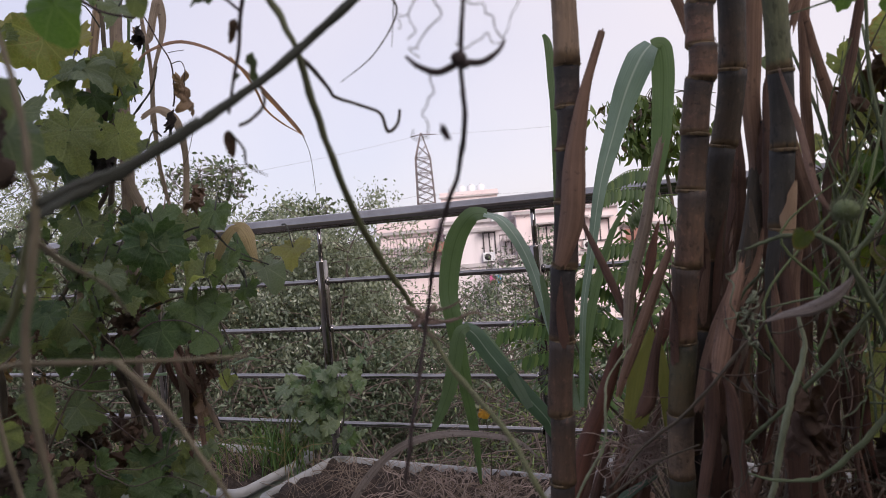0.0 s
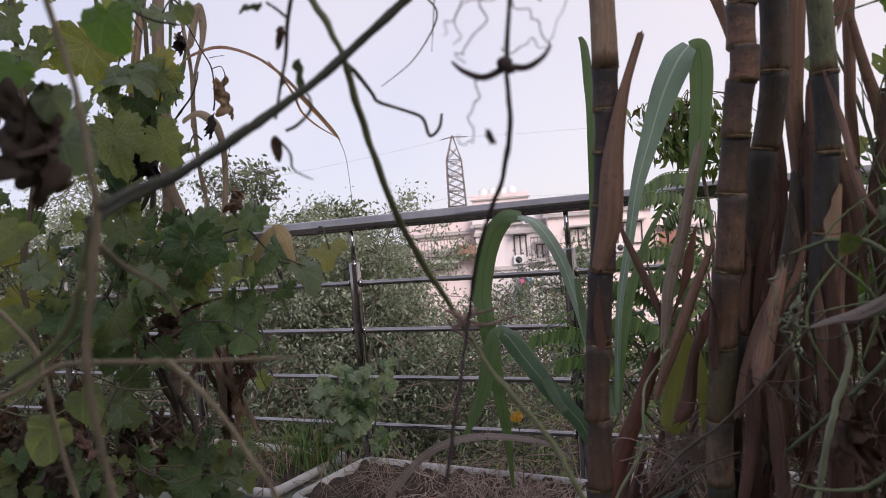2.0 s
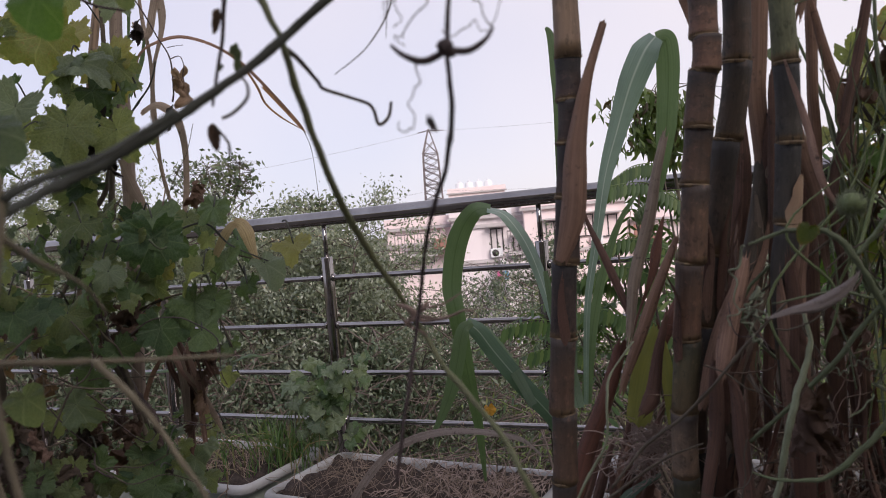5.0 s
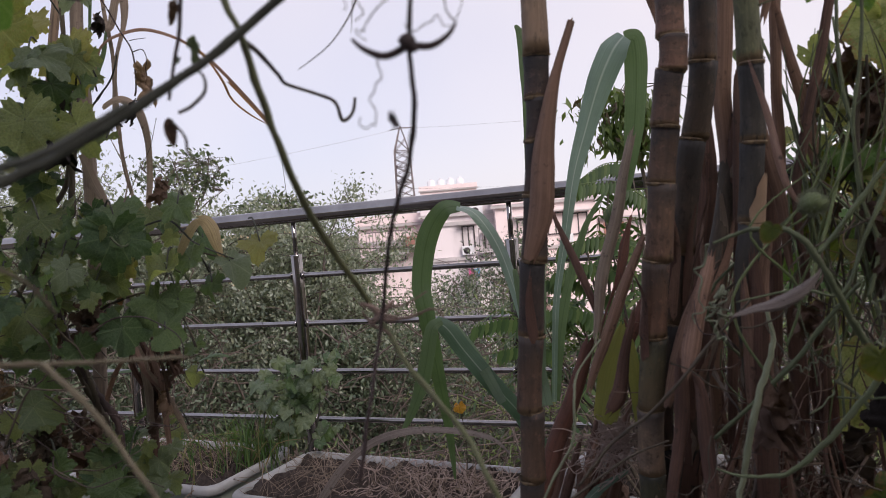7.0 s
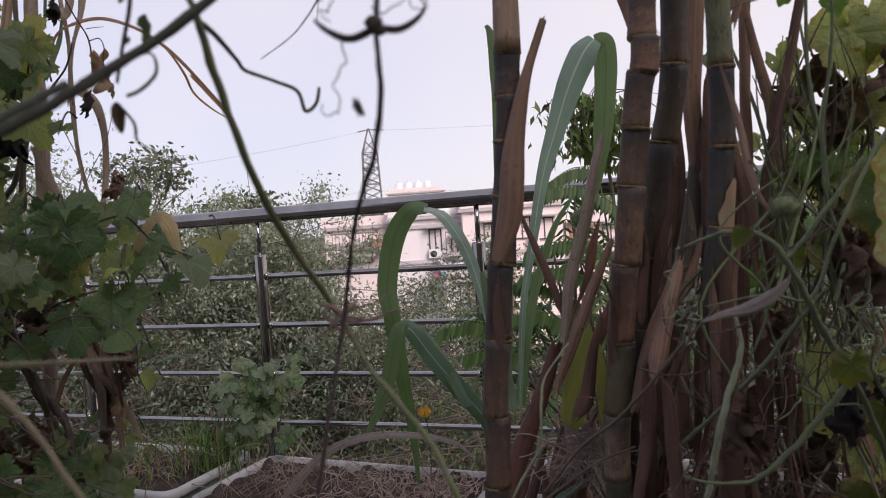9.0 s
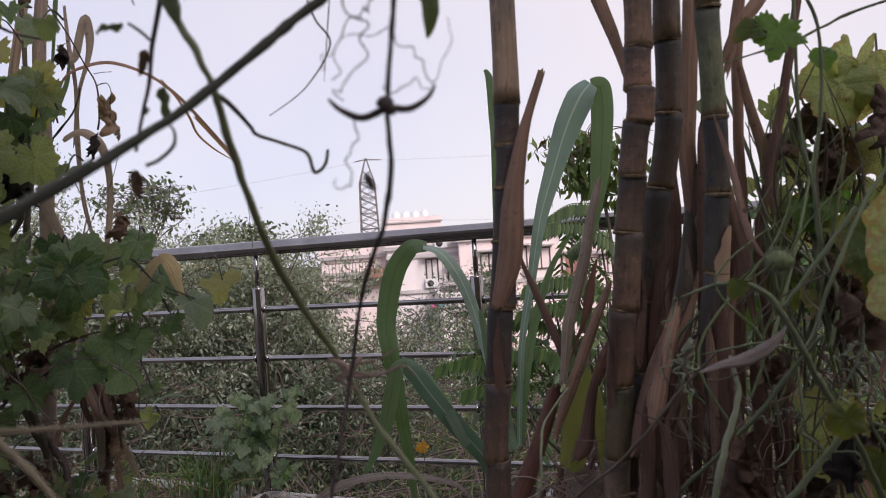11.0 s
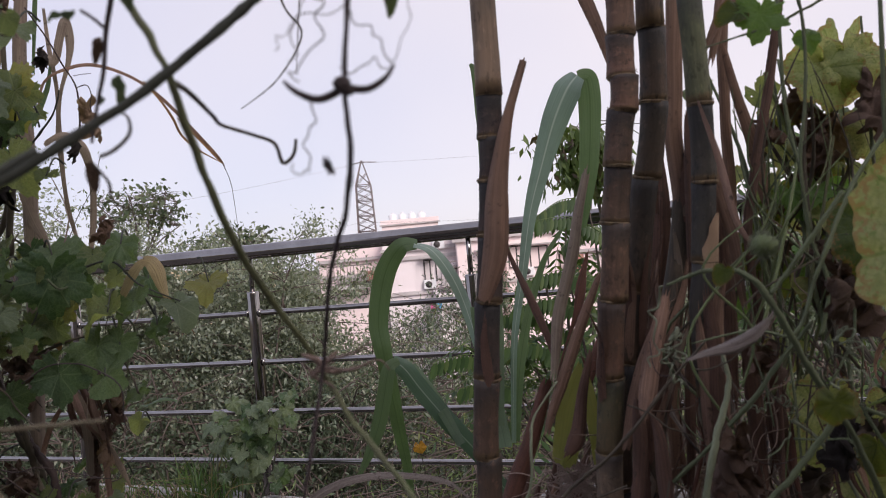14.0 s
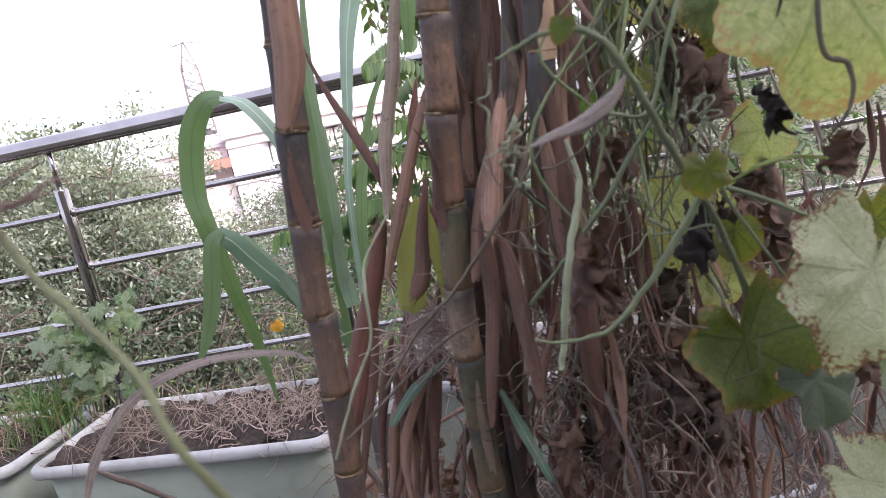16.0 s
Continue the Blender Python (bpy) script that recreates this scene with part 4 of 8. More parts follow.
def bush_mass(name, x0, x1, y0, y1, z0, tops, mat, label, leaves, size, seed, category="bush", slim=0.42):
    """A dense, uneven thicket: stems and clumps of leaves between two heights."""
    rr = random.Random(seed)
    rs = np.random.RandomState(seed)
    root = thing(name, ((x0 + x1) / 2, (y0 + y1) / 2, z0), label, category)
    sg, pts = Geo(), []
    top = lambda x: float(np.interp(x, np.linspace(x0, x1, len(tops)), tops))
    n = int((x1 - x0) * 14)
    for k in range(n):
        x, y = rr.uniform(x0, x1), rr.uniform(y0, y1)
        h = top(x) + rr.gauss(0, 0.12) - 0.18 * abs((y - (y0 + y1) / 2) / (y1 - y0))
        p = V((x + rr.gauss(0, 0.3), y, max(z0, h - rr.uniform(1.6, 3.0))))
        q = V((x, y + rr.gauss(0, 0.3), h))
        m = p.lerp(q, 0.5) + V((rr.gauss(0, 0.2), rr.gauss(0, 0.2), 0))
        line = curve_through([p, m, q], 6)
        sg.tube(line, [0.02, 0.012, 0.003], 5, False)
        for s in line[1:]:
            for j in range(3):
                d = V((rr.gauss(0, 0.28), rr.gauss(0, 0.22), rr.gauss(0.0, 0.16)))
                sg.tube([s, s + d * 0.6 + V((0, 0, 0.03)), s + d], [0.006, 0.002], 4, False)
                pts += [s + d * 0.5, s + d, s + d * 0.85]
    tagged(part("branchwork", sg, BARK, root, "grey brown twiggy stems"), "", "", "", "stuff")
    T = np.array([list(t) for t in pts])
    c = T[rs.randint(0, len(T), leaves)] + rs.normal(size=(leaves, 3)) * 0.06
    v, f = leaf_cloud(c, size, rs, 0.8, slim)
    part("foliage", cloud_mesh("foliage", v, f, mat), mat, root, "dense small leaves")
    return root


bush_mass("hedge", -5.2, -0.1, 5.2, 6.6, -4.5, [1.12, 1.05, 1.08, 1.05, 1.1, 1.05, 1.05, 1.04, 0.97, 0.74, 0.2], CROWN, "dense twiggy thicket with small dull green leaves", 440000, 0.034, 11, "bush", 0.46)
bush_mass("hedge", -4.0, 3.6, 4.4, 5.4, -4.5, [0.2, 0.25, 0.15, 0.25, 0.1, -0.1, -0.25, 0.0, 0.1], CROWN_DARK, "dark green tangled bushes below the terrace", 130000, 0.038, 12)
bush_mass("hedge", -0.9, 5.5, 7.2, 9.0, -4.5, [-0.4, -0.2, 0.22, 0.26, -0.4, -0.6, -0.5, -0.3, -0.1, 0.05, 0.2, 0.4, 0.6, 0.75, 0.9], CROWN_DARK, "dark leafy bushes in front of the houses", 120000, 0.05, 13)
bush_mass("undergrowth", -3.0, 3.6, 3.2, 4.3, -3.2, [-0.5, -0.6, -0.5, -0.15, 0.08, 0.05, 0.0, 0.0], CROWN_LIGHT, "feathery light green undergrowth below the railing", 42000, 0.045, 14, "bush", 0.2)
def domed_tree(base, crown, radii, mat, label, clumps, per, size, seed):
    """A tree whose limbs fan out to leafy twig ends spread over a rounded, gappy dome."""
    rr = random.Random(seed)
    rs = np.random.RandomState(seed)
    b, c = V(base), V(crown)
    root = thing("tree", base, label, "tree")
    fork = c + V((0, 0, -radii[2] * 1.1))
    part("trunk", Geo().tube(curve_through([b, b.lerp(fork, 0.5) + V((0.1, 0.05, 0)), fork], 8), [0.11, 0.08, 0.05], 9), BARK, root)
    cen = []
    for k in range(12):
        an = k * 2.4
        hub = c + V((math.cos(an) * radii[0] * 0.55, math.sin(an) * radii[1] * 0.55, radii[2] * rr.uniform(-0.5, 0.35)))
        lg = Geo().tube(curve_through([fork, fork.lerp(hub, 0.5) + V((rr.gauss(0, 0.06), 0, 0.05)), hub], 6), [0.016, 0.011, 0.007], 6)
        for j in range(clumps // 12):
            q = V((rr.gauss(0, 1), rr.gauss(0, 1), rr.gauss(0.25, 0.8))).normalized() * rr.uniform(0.55, 1.0)
            tip = c + V((q.x * radii[0], q.y * radii[1], q.z * radii[2]))
            tip = tip.lerp(hub, 0.25)
            bend = hub.lerp(tip, 0.5) + V((rr.gauss(0, 0.04), rr.gauss(0, 0.04), 0.04))
            tw = curve_through([hub, bend, tip], 5)
            lg.tube(tw, [0.005, 0.003, 0.0015], 4, False)
            for n in range(per):
                f = rr.uniform(0.35, 1.05) * (len(tw) - 1)
                m = min(int(f), len(tw) - 2)
                cen.append(tuple(tw[m].lerp(tw[m + 1], f - m) + V((rr.gauss(0, 0.045), rr.gauss(0, 0.045), rr.gauss(0, 0.04)))))
        part("limb", lg, BARK, root)
    v, f = leaf_cloud(cen, size, rs, 0.5, 0.5)
    part("crown", cloud_mesh("crown", v, f, mat), mat, root, "many small leaves")
    return root


domed_tree((-3.9, 10.2, -8.4), (-3.55, 10.2, 1.95), (1.0, 0.7, 0.68), CROWN_TREE, "slim tree with a sparse airy crown", 108, 7, 0.09, 21)
domed_tree((-2.4, 9.2, -8.4), (-2.1, 9.2, 1.25), (0.85, 0.6, 0.5), CROWN_TREE, "tree with a loose rounded leafy top", 108, 8, 0.085, 22)
tree("tree", (1.55, 19.0, -8.4), 8.6, 1.7, CROWN_DARK, "round dark green tree beside the houses", 8000, 0.12, 23, 0.55, 12, 0.5)
tree("tree", (-8.5, 13, -8.4), 11.8, 3.0, CROWN, "tall tree with a dull green crown", 9000, 0.11, 24, 0.45, 12, 0.45)
tree("tree", (6.6, 12, -8.4), 9.0, 2.6, CROWN, "broad tree beyond the railing", 26000, 0.09, 25, 0.3, 14, 0.5)
tree("tree", (12, 16, -8.4), 9.6, 3.6, CROWN_DARK, "broad dark tree beyond the railing", 26000, 0.11, 26, 0.3, 14, 0.45)

# ---- sugarcane ----
def cane(pts, r, node_zs, mat, label):
    """One stalk through pts, with a swollen ring and a dull waxy band at each joint height."""
    line = curve_through(pts, 14)
    base = line[0]
    root = thing("sugarcane_stalk", tuple(base), label, "sugarcane", "sugarcane clump")
    zs = np.array([q.z for q in line])

    def at(z):
        i = int(np.clip(np.searchsorted(zs, z) - 1, 0, len(line) - 2))
        return line[i].lerp(line[i + 1], (z - line[i].z) / max(line[i + 1].z - line[i].z, 1e-6))

    cuts = [line[0].z] + [z for z in node_zs if line[0].z < z < line[-1].z] + [line[-1].z]
    for n, (a, b) in enumerate(zip(cuts, cuts[1:])):
        g = Geo()
        pp = [at(a + (b - a) * k / 9) for k in range(10)]
        rr = [r * (1.0 + 0.045 * (1 - k / 9) ** 3 - 0.03 * math.sin(math.pi * k / 9) + 0.03 * (k / 9) ** 4 + rnd.uniform(-0.008, 0.008)) for k in range(10)]
        off = V((rnd.gauss(0, 0.07), rnd.gauss(0, 0.07), 0)) * r
        g.tube([q + off for q in pp], rr, 18)
        g.u = [(q[0], n + (i // 18) / 9.001) for i, q in enumerate(g.u)]
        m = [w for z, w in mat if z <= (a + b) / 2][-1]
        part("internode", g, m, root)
    for z in cuts[1:-1]:
        n = Geo().tube([at(z + e) for e in (-0.0018, -0.001, -0.0003, 0.0002, 0.0007, 0.0012)], [r * 1.01, r * 1.04, r * 1.075, r * 1.085, r * 1.05, r * 1.02], 24, False, 0.03)
        for k in range(30):
            an = k * 0.2094 + rnd.uniform(-0.06, 0.06)
            d = V((math.cos(an), math.sin(an), 0))
            q = at(z + rnd.choice((0.0026, 0.0042)) + rnd.uniform(-0.0004, 0.0004)) + d * r * 1.035
            u = V((-d.y, d.x, 0)) * 0.00062
            up = V((0, 0, 0.0006))
            n.add([q + u, q + up, q - u, q - up, q + d * 0.0006], [(0, 1, 4), (1, 2, 4), (2, 3, 4), (3, 0, 4)])
        part("joint_ring", n, NODE, root, "tan scarred joint ring")
    return root, at


def sheath(root, pts, width, face, mat=None, curl=2.2, rag=0.012, name="sheath", label="", wave=0.03, cols=14, n=8, face2=None):
    """A dry leaf base: a strip rolled in at its edges, a little twisted and never quite straight."""
    line = curve_through(pts, n)
    if name == "sheath":
        width = [width[0] * 0.4] + [w * 0.84 for w in width]
        curl *= 1.4
        o = rnd.uniform(0, 90)
        line = [q + V((noise.noise((q.z * 16, o, 0)), noise.noise((q.z * 16, o, 5)), 0)) * 0.0032 for q in line]
        f = V(face)
        face2 = face2 or tuple(f + V((rnd.gauss(0, 0.55), 0, rnd.gauss(0, 0.2))))
    return part(name, Geo().ribbon(line, width, face, curl, cols, rag, wave, face2, min(0.0007, 0.022 * max(width))), mat or SHEATH, root, label)


TO_EYE = (-0.25, -1, 0.15)
c1, at1 = cane([(0.118, 0.80, 0.31), (0.148, 0.75, 0.60), (0.16, 0.728, 0.805), (0.166, 0.72, 0.87), (0.172, 0.716, 0.935), (0.186, 0.712, 1.08), (0.19, 0.708, 1.25), (0.2, 0.71, 1.5)], 0.0109, [0.38, 0.455, 0.53, 0.605, 0.672, 0.738, 0.801, 0.868, 0.932, 0.987, 1.032, 1.068, 1.104, 1.22], [(0, CANE_GREY), (0.6, CANE), (0.73, CANE), (0.8, CANE), (0.9, CANE_BLACK), (1.09, CANE_TAN)], "tall dark brown sugarcane stalk with ringed joints")
c2, at2 = cane([(0.275, 0.83, 0.31), (0.27, 0.775, 0.6), (0.268, 0.742, 0.78), (0.273, 0.73, 0.86), (0.276, 0.715, 0.925), (0.282, 0.708, 0.99), (0.292, 0.704, 1.06), (0.298, 0.70, 1.12), (0.305, 0.70, 1.35), (0.30, 0.70, 1.5)], 0.0115, [0.4, 0.5, 0.6, 0.665, 0.73, 0.79, 0.857, 0.924, 0.988, 1.035, 1.08, 1.107, 1.142, 1.19, 1.26], [(0, CANE_GREEN), (0.73, CANE_TAN), (0.79, CANE_GREEN), (0.857, CANE_RED), (0.988, CANE), (1.08, CANE_RED)], "reddish brown sugarcane stalk with close joints")
c3, at3 = cane([(0.30, 0.86, 0.31), (0.29, 0.80, 0.7), (0.29, 0.779, 0.799), (0.308, 0.765, 0.899), (0.322, 0.752, 1.002), (0.335, 0.739, 1.092), (0.341, 0.736, 1.203), (0.351, 0.732, 1.329)], 0.0118, [0.5, 0.62, 0.74, 0.86, 0.926, 1.027, 1.092, 1.157, 1.3], [(0, CANE_GREY)], "blackish grey sugarcane stalk with peeling rind")
c4, at4 = cane([(0.36, 0.80, 0.31), (0.362, 0.73, 0.62), (0.343, 0.695, 0.885), (0.346, 0.688, 0.941), (0.351, 0.681, 1.028), (0.351, 0.678, 1.11), (0.35, 0.676, 1.179), (0.354, 0.673, 1.294)], 0.0097, [0.45, 0.55, 0.66, 0.74, 0.84, 0.95, 1.014, 1.076, 1.165, 1.3], [(0, CANE_GREY), (0.66, CANE_GREEN), (0.84, CANE_WAXY), (1.071, CANE_FRESH)], "greenish sugarcane stalk with its rind partly peeled")
c5, at5 = cane([(0.325, 0.86, 0.31), (0.308, 0.80, 0.6), (0.311, 0.75, 0.787), (0.326, 0.753, 0.852), (0.363, 0.777, 0.957), (0.38, 0.782, 1.048)], 0.0105, [0.42, 0.53, 0.64, 0.75, 0.86], [(0, CANE_GREY)], "thin dark sugarcane stalk among dry sheaths")
# dry sheaths and leaf stubs on the stalks
rind = Geo()
rz0, rz1 = 0.943, 0.989
for i in range(9):
    f = i / 8
    for k in range(7):
        lo = -2.1 + 0.95 * max(0, f - 0.45) / 0.55 + 0.12 * math.sin(f * 14)
        an = lo + (k / 6) * (-0.45 - lo)
        q = at4(rz0 + (rz1 - rz0) * (f - (0.08 * (k % 2) if i == 8 else 0)))
        rind.add([q + V((math.cos(an), math.sin(an), 0)) * 0.0104], [], [(k / 6, f * 0.05)])
rind.f += [(i * 7 + k, i * 7 + k + 1, i * 7 + k + 8, i * 7 + k + 7) for i in range(8) for k in range(6)]
part("rind", rind, BARE_RIND, c4, "pale tan patch of bare rind")
sheath(c1, [(0.166, 0.70, 0.934), (0.176, 0.692, 0.979), (0.184, 0.69, 1.03), (0.195, 0.69, 1.08), (0.213, 0.692, 1.126)], [0.042, 0.040, 0.027, 0.015, 0.012], TO_EYE, SHEATH, 2.4, 0.003, "sheath", "dry brown torn sheath stub")
sheath(c2, [(0.231, 0.778, 0.851), (0.252, 0.796, 0.923), (0.275, 0.813, 0.993), (0.295, 0.831, 1.046)], [0.022, 0.022, 0.018, 0.014], TO_EYE, STRAW, 2.2, 0.012, "sheath", "split pale brown dry sheath")
sheath(c2, [(0.16, 0.79, 0.659), (0.185, 0.792, 0.734), (0.211, 0.792, 0.79), (0.233, 0.793, 0.846)], [0.035, 0.035, 0.032, 0.02], TO_EYE, RUST, 2.4, 0.012, "sheath", "dark reddish brown old sheath")
sheath(c2, [(0.222, 0.776, 0.802), (0.243, 0.777, 0.857), (0.266, 0.781, 0.902), (0.289, 0.791, 0.943)], [0.022, 0.022, 0.018, 0.010], TO_EYE, SHEATH, 2.4, 0.01)
sheath(c2, [(0.234, 0.756, 0.786), (0.246, 0.755, 0.803), (0.257, 0.761, 0.839), (0.268, 0.768, 0.874)], [0.026, 0.02, 0.014, 0.006], TO_EYE, SHEATH_DARK, 2.0, 0.01)
sheath(c2, [(0.236, 0.785, 0.769), (0.251, 0.796, 0.814), (0.269, 0.807, 0.856)], [0.022, 0.03, 0.012], TO_EYE, YELLOW_BLADE, 0.6, 0.004, "blade", "yellow fading blade")
sheath(c2, [(0.266, 0.778, 0.767), (0.269, 0.792, 0.813), (0.268, 0.806, 0.841)], [0.006, 0.013, 0.012], TO_EYE, YELLOW_BLADE, 0.6, 0.004, "blade", "yellow fading blade")
sheath(c1, [(0.203, 0.835, 1), (0.21, 0.83, 0.965), (0.224, 0.813, 0.924), (0.24, 0.794, 0.87)], [0.006, 0.012, 0.016, 0.012], TO_EYE, SHEATH_DARK, 2.2, 0.004)
sheath(c2, [(0.315, 0.769, 1.111), (0.311, 0.778, 1.156), (0.296, 0.786, 1.21), (0.281, 0.795, 1.265)], [0.012, 0.02, 0.024, 0.02], TO_EYE, SHEATH, 1.9, 0.01, "sheath", "brown dry sheath leaning away")
sheath(c4, [(0.382, 0.727, 1.131), (0.398, 0.726, 1.159), (0.423, 0.724, 1.187), (0.451, 0.723, 1.225)], [0.012, 0.02, 0.022, 0.016], TO_EYE, SHEATH, 1.9, 0.01)
sheath(c4, [(0.404, 0.766, 1.13), (0.423, 0.763, 1.218), (0.43, 0.761, 1.287)], [0.02, 0.022, 0.02], TO_EYE, SHEATH, 2.2, 0.01)
sheath(c4, [(0.408, 0.794, 0.866), (0.424, 0.79, 0.985), (0.425, 0.787, 1.106), (0.43, 0.784, 1.182), (0.438, 0.782, 1.269)], [0.024, 0.022, 0.022, 0.022, 0.02], TO_EYE, SHEATH, 2.6, 0.01, "sheath", "tall rust brown dry sheath")
sheath(c4, [(0.448, 0.77, 0.993), (0.444, 0.768, 1.036), (0.43, 0.767, 1.09), (0.418, 0.766, 1.144)], [0.022, 0.018, 0.014, 0.008], TO_EYE, SHEATH, 1.8, 0.01)
sheath(c4, [(0.372, 0.652, 0.961), (0.362, 0.652, 0.979), (0.353, 0.656, 1.02), (0.342, 0.659, 1.075)], [0.006, 0.008, 0.007, 0.002], TO_EYE, PINK_STRAW, 1.2, 0.006)
sheath(c3, [(0.333, 0.769, 0.74), (0.348, 0.77, 0.874), (0.365, 0.771, 0.989), (0.366, 0.769, 1.085), (0.374, 0.766, 1.18), (0.383, 0.763, 1.264)], [0.03, 0.03, 0.034, 0.034, 0.034, 0.03], TO_EYE, SHEATH, 2.5, 0.01)
sheath(c3, [(0.345, 0.759, 0.743), (0.358, 0.755, 0.875), (0.368, 0.756, 0.988), (0.374, 0.758, 1.082)], [0.024, 0.02, 0.02, 0.012], TO_EYE, SHEATH_DARK, 2.5, 0.01)
sheath(c3, [(0.278, 0.719, 0.796), (0.294, 0.717, 0.847), (0.311, 0.721, 0.884), (0.328, 0.724, 0.911)], [0.026, 0.026, 0.022, 0.014], TO_EYE, SHEATH, 2.2, 0.01, "sheath", "orange brown dry sheath")
sheath(c3, [(0.352, 0.792, 0.991), (0.35, 0.79, 1.041), (0.351, 0.788, 1.112)], [0.012, 0.014, 0.006], TO_EYE, SHEATH_DARK, 1.8, 0.01)
sheath(c5, [(0.281, 0.679, 0.832), (0.293, 0.684, 0.862), (0.306, 0.691, 0.902), (0.316, 0.701, 0.926)], [0.026, 0.024, 0.02, 0.01], TO_EYE, SHEATH, 2.0, 0.01)
sheath(c5, [(0.261, 0.69, 0.696), (0.278, 0.694, 0.77), (0.285, 0.696, 0.811), (0.286, 0.699, 0.845)], [0.018, 0.022, 0.02, 0.008], TO_EYE, SHEATH_DARK, 2.0, 0.012)
sheath(c5, [(0.396, 0.756, 0.816), (0.4, 0.762, 0.892), (0.403, 0.77, 0.979), (0.399, 0.783, 1.095)], [0.024, 0.026, 0.022, 0.02], TO_EYE, SHEATH_DARK, 2.2, 0.012)
sheath(c5, [(0.405, 0.742, 0.902), (0.401, 0.748, 0.958), (0.394, 0.755, 1.01), (0.391, 0.76, 1.052)], [0.014, 0.016, 0.012, 0.006], TO_EYE, SHEATH, 1.5, 0.012, "sheath", "orange tan dry strip")
sheath(c5, [(0.292, 0.664, 0.711), (0.292, 0.669, 0.759), (0.291, 0.675, 0.815), (0.287, 0.677, 0.831)], [0.016, 0.018, 0.012, 0.006], TO_EYE, SHEATH_DARK, 1.6, 0.012)
sheath(c5, [(0.411, 0.74, 0.689), (0.409, 0.749, 0.776), (0.41, 0.755, 0.844), (0.425, 0.759, 0.915)], [0.02, 0.026, 0.024, 0.012], TO_EYE, SHEATH_DARK, 1.9, 0.02)
sheath(c5, [(0.446, 0.749, 0.65), (0.439, 0.759, 0.73), (0.435, 0.766, 0.8), (0.448, 0.77, 0.868)], [0.02, 0.03, 0.022, 0.012], TO_EYE, SHEATH_DARK, 1.9, 0.02)
sheath(c5, [(0.414, 0.734, 0.873), (0.408, 0.732, 0.954), (0.419, 0.729, 1.028), (0.441, 0.726, 1.111), (0.463, 0.723, 1.219)], [0.016, 0.018, 0.018, 0.018, 0.016], TO_EYE, SHEATH_DARK, 2.6, 0.012, "sheath", "tall dark dry stalk sheath")

sheath(c3, [(0.33, 0.82, 0.78), (0.343, 0.822, 0.88), (0.354, 0.824, 0.952), (0.362, 0.826, 1.0), (0.37, 0.828, 1.06)], [0.03, 0.038, 0.04, 0.034, 0.012], TO_EYE, SHEATH_DARK, 1.6, 0.012)
for lo, hi, an, wide, mat in ((0.66, 0.925, -1.9, 0.03, SHEATH_DARK), (0.70, 0.94, -1.2, 0.026, SHEATH), (0.60, 0.86, -1.5, 0.034, SHEATH_DARK), (0.74, 0.905, -2.3, 0.02, SHEATH)):
    out = V((math.cos(an), math.sin(an), 0))
    sheath(c4, [at4(lo + (hi - lo) * q) + out * (0.0125 + 0.004 * q) + V((0.005 * (q - 0.5), 0, 0)) for q in (0, 0.35, 0.7, 1)], [wide * 0.8, wide, wide * 0.9, wide * 0.3], tuple(out), mat, 1.7, 0.02)

# narrow peeling strips down the stalks
for root, at, r, lo, hi, count in ((c1, at1, 0.0109, 0.42, 0.9, 2), (c2, at2, 0.0115, 0.4, 0.9, 3), (c3, at3, 0.0118, 0.42, 0.95, 9), (c4, at4, 0.0097, 0.4, 0.76, 20), (c5, at5, 0.0105, 0.4, 1.0, 40)):
    for k in range(count):
        z0 = rnd.uniform(lo, hi)
        long = rnd.uniform(0.03, 0.11)
        an = rnd.uniform(math.pi * 1.05, math.pi * 1.95)
        out = V((math.cos(an), math.sin(an), 0))
        peel = rnd.uniform(0.002, 0.016)
        pts = [at(z0 + long * q) + out * (r + 0.0015 + peel * q * q) + V((rnd.gauss(0, 0.002), 0, 0)) for q in (0, 0.35, 0.7, 1)]
        sheath(root, pts, [rnd.uniform(0.004, 0.011), 0.009, 0.006, 0.002], tuple(out), rnd.choice([SHEATH, SHEATH_DARK, SHEATH_DARK, STRAW]), 1.0, 0.008, "strip", "", 0.12, 4, 4)

for k in range(16):
    u = rnd.random()
    a, b = V((0.145, 0.805, 0.593)).lerp(V((0.23, 0.781, 0.575)), u), V((0.215, 0.852, 0.796)).lerp(V((0.283, 0.833, 0.782)), u)
    d = V((rnd.gauss(0, 0.012), rnd.uniform(0, 0.05), 0))
    top = rnd.uniform(0.35, 1.0)
    sheath(c2, [a + d, a.lerp(b, top * 0.5) + d + V((rnd.gauss(0, 0.006), 0, 0)), a.lerp(b, top) + d + V((rnd.gauss(0, 0.012), 0, 0))], [0.012, 0.02, 0.006], TO_EYE, rnd.choice([SHEATH, SHEATH_DARK, SHEATH_DARK]), 2.0, 0.014)

# long green and dry blades
def blades(at, label, rows, name="sugarcane_shoot"):
    root = thing(name, at, label, "sugarcane shoot")
    for pts, width, face, face2, mat, lab in rows:
        part("blade", Geo().ribbon(curve_through(pts, 9), width, face, 0.55, 6, 0, 0.03, face2), mat, root, lab)
    return root


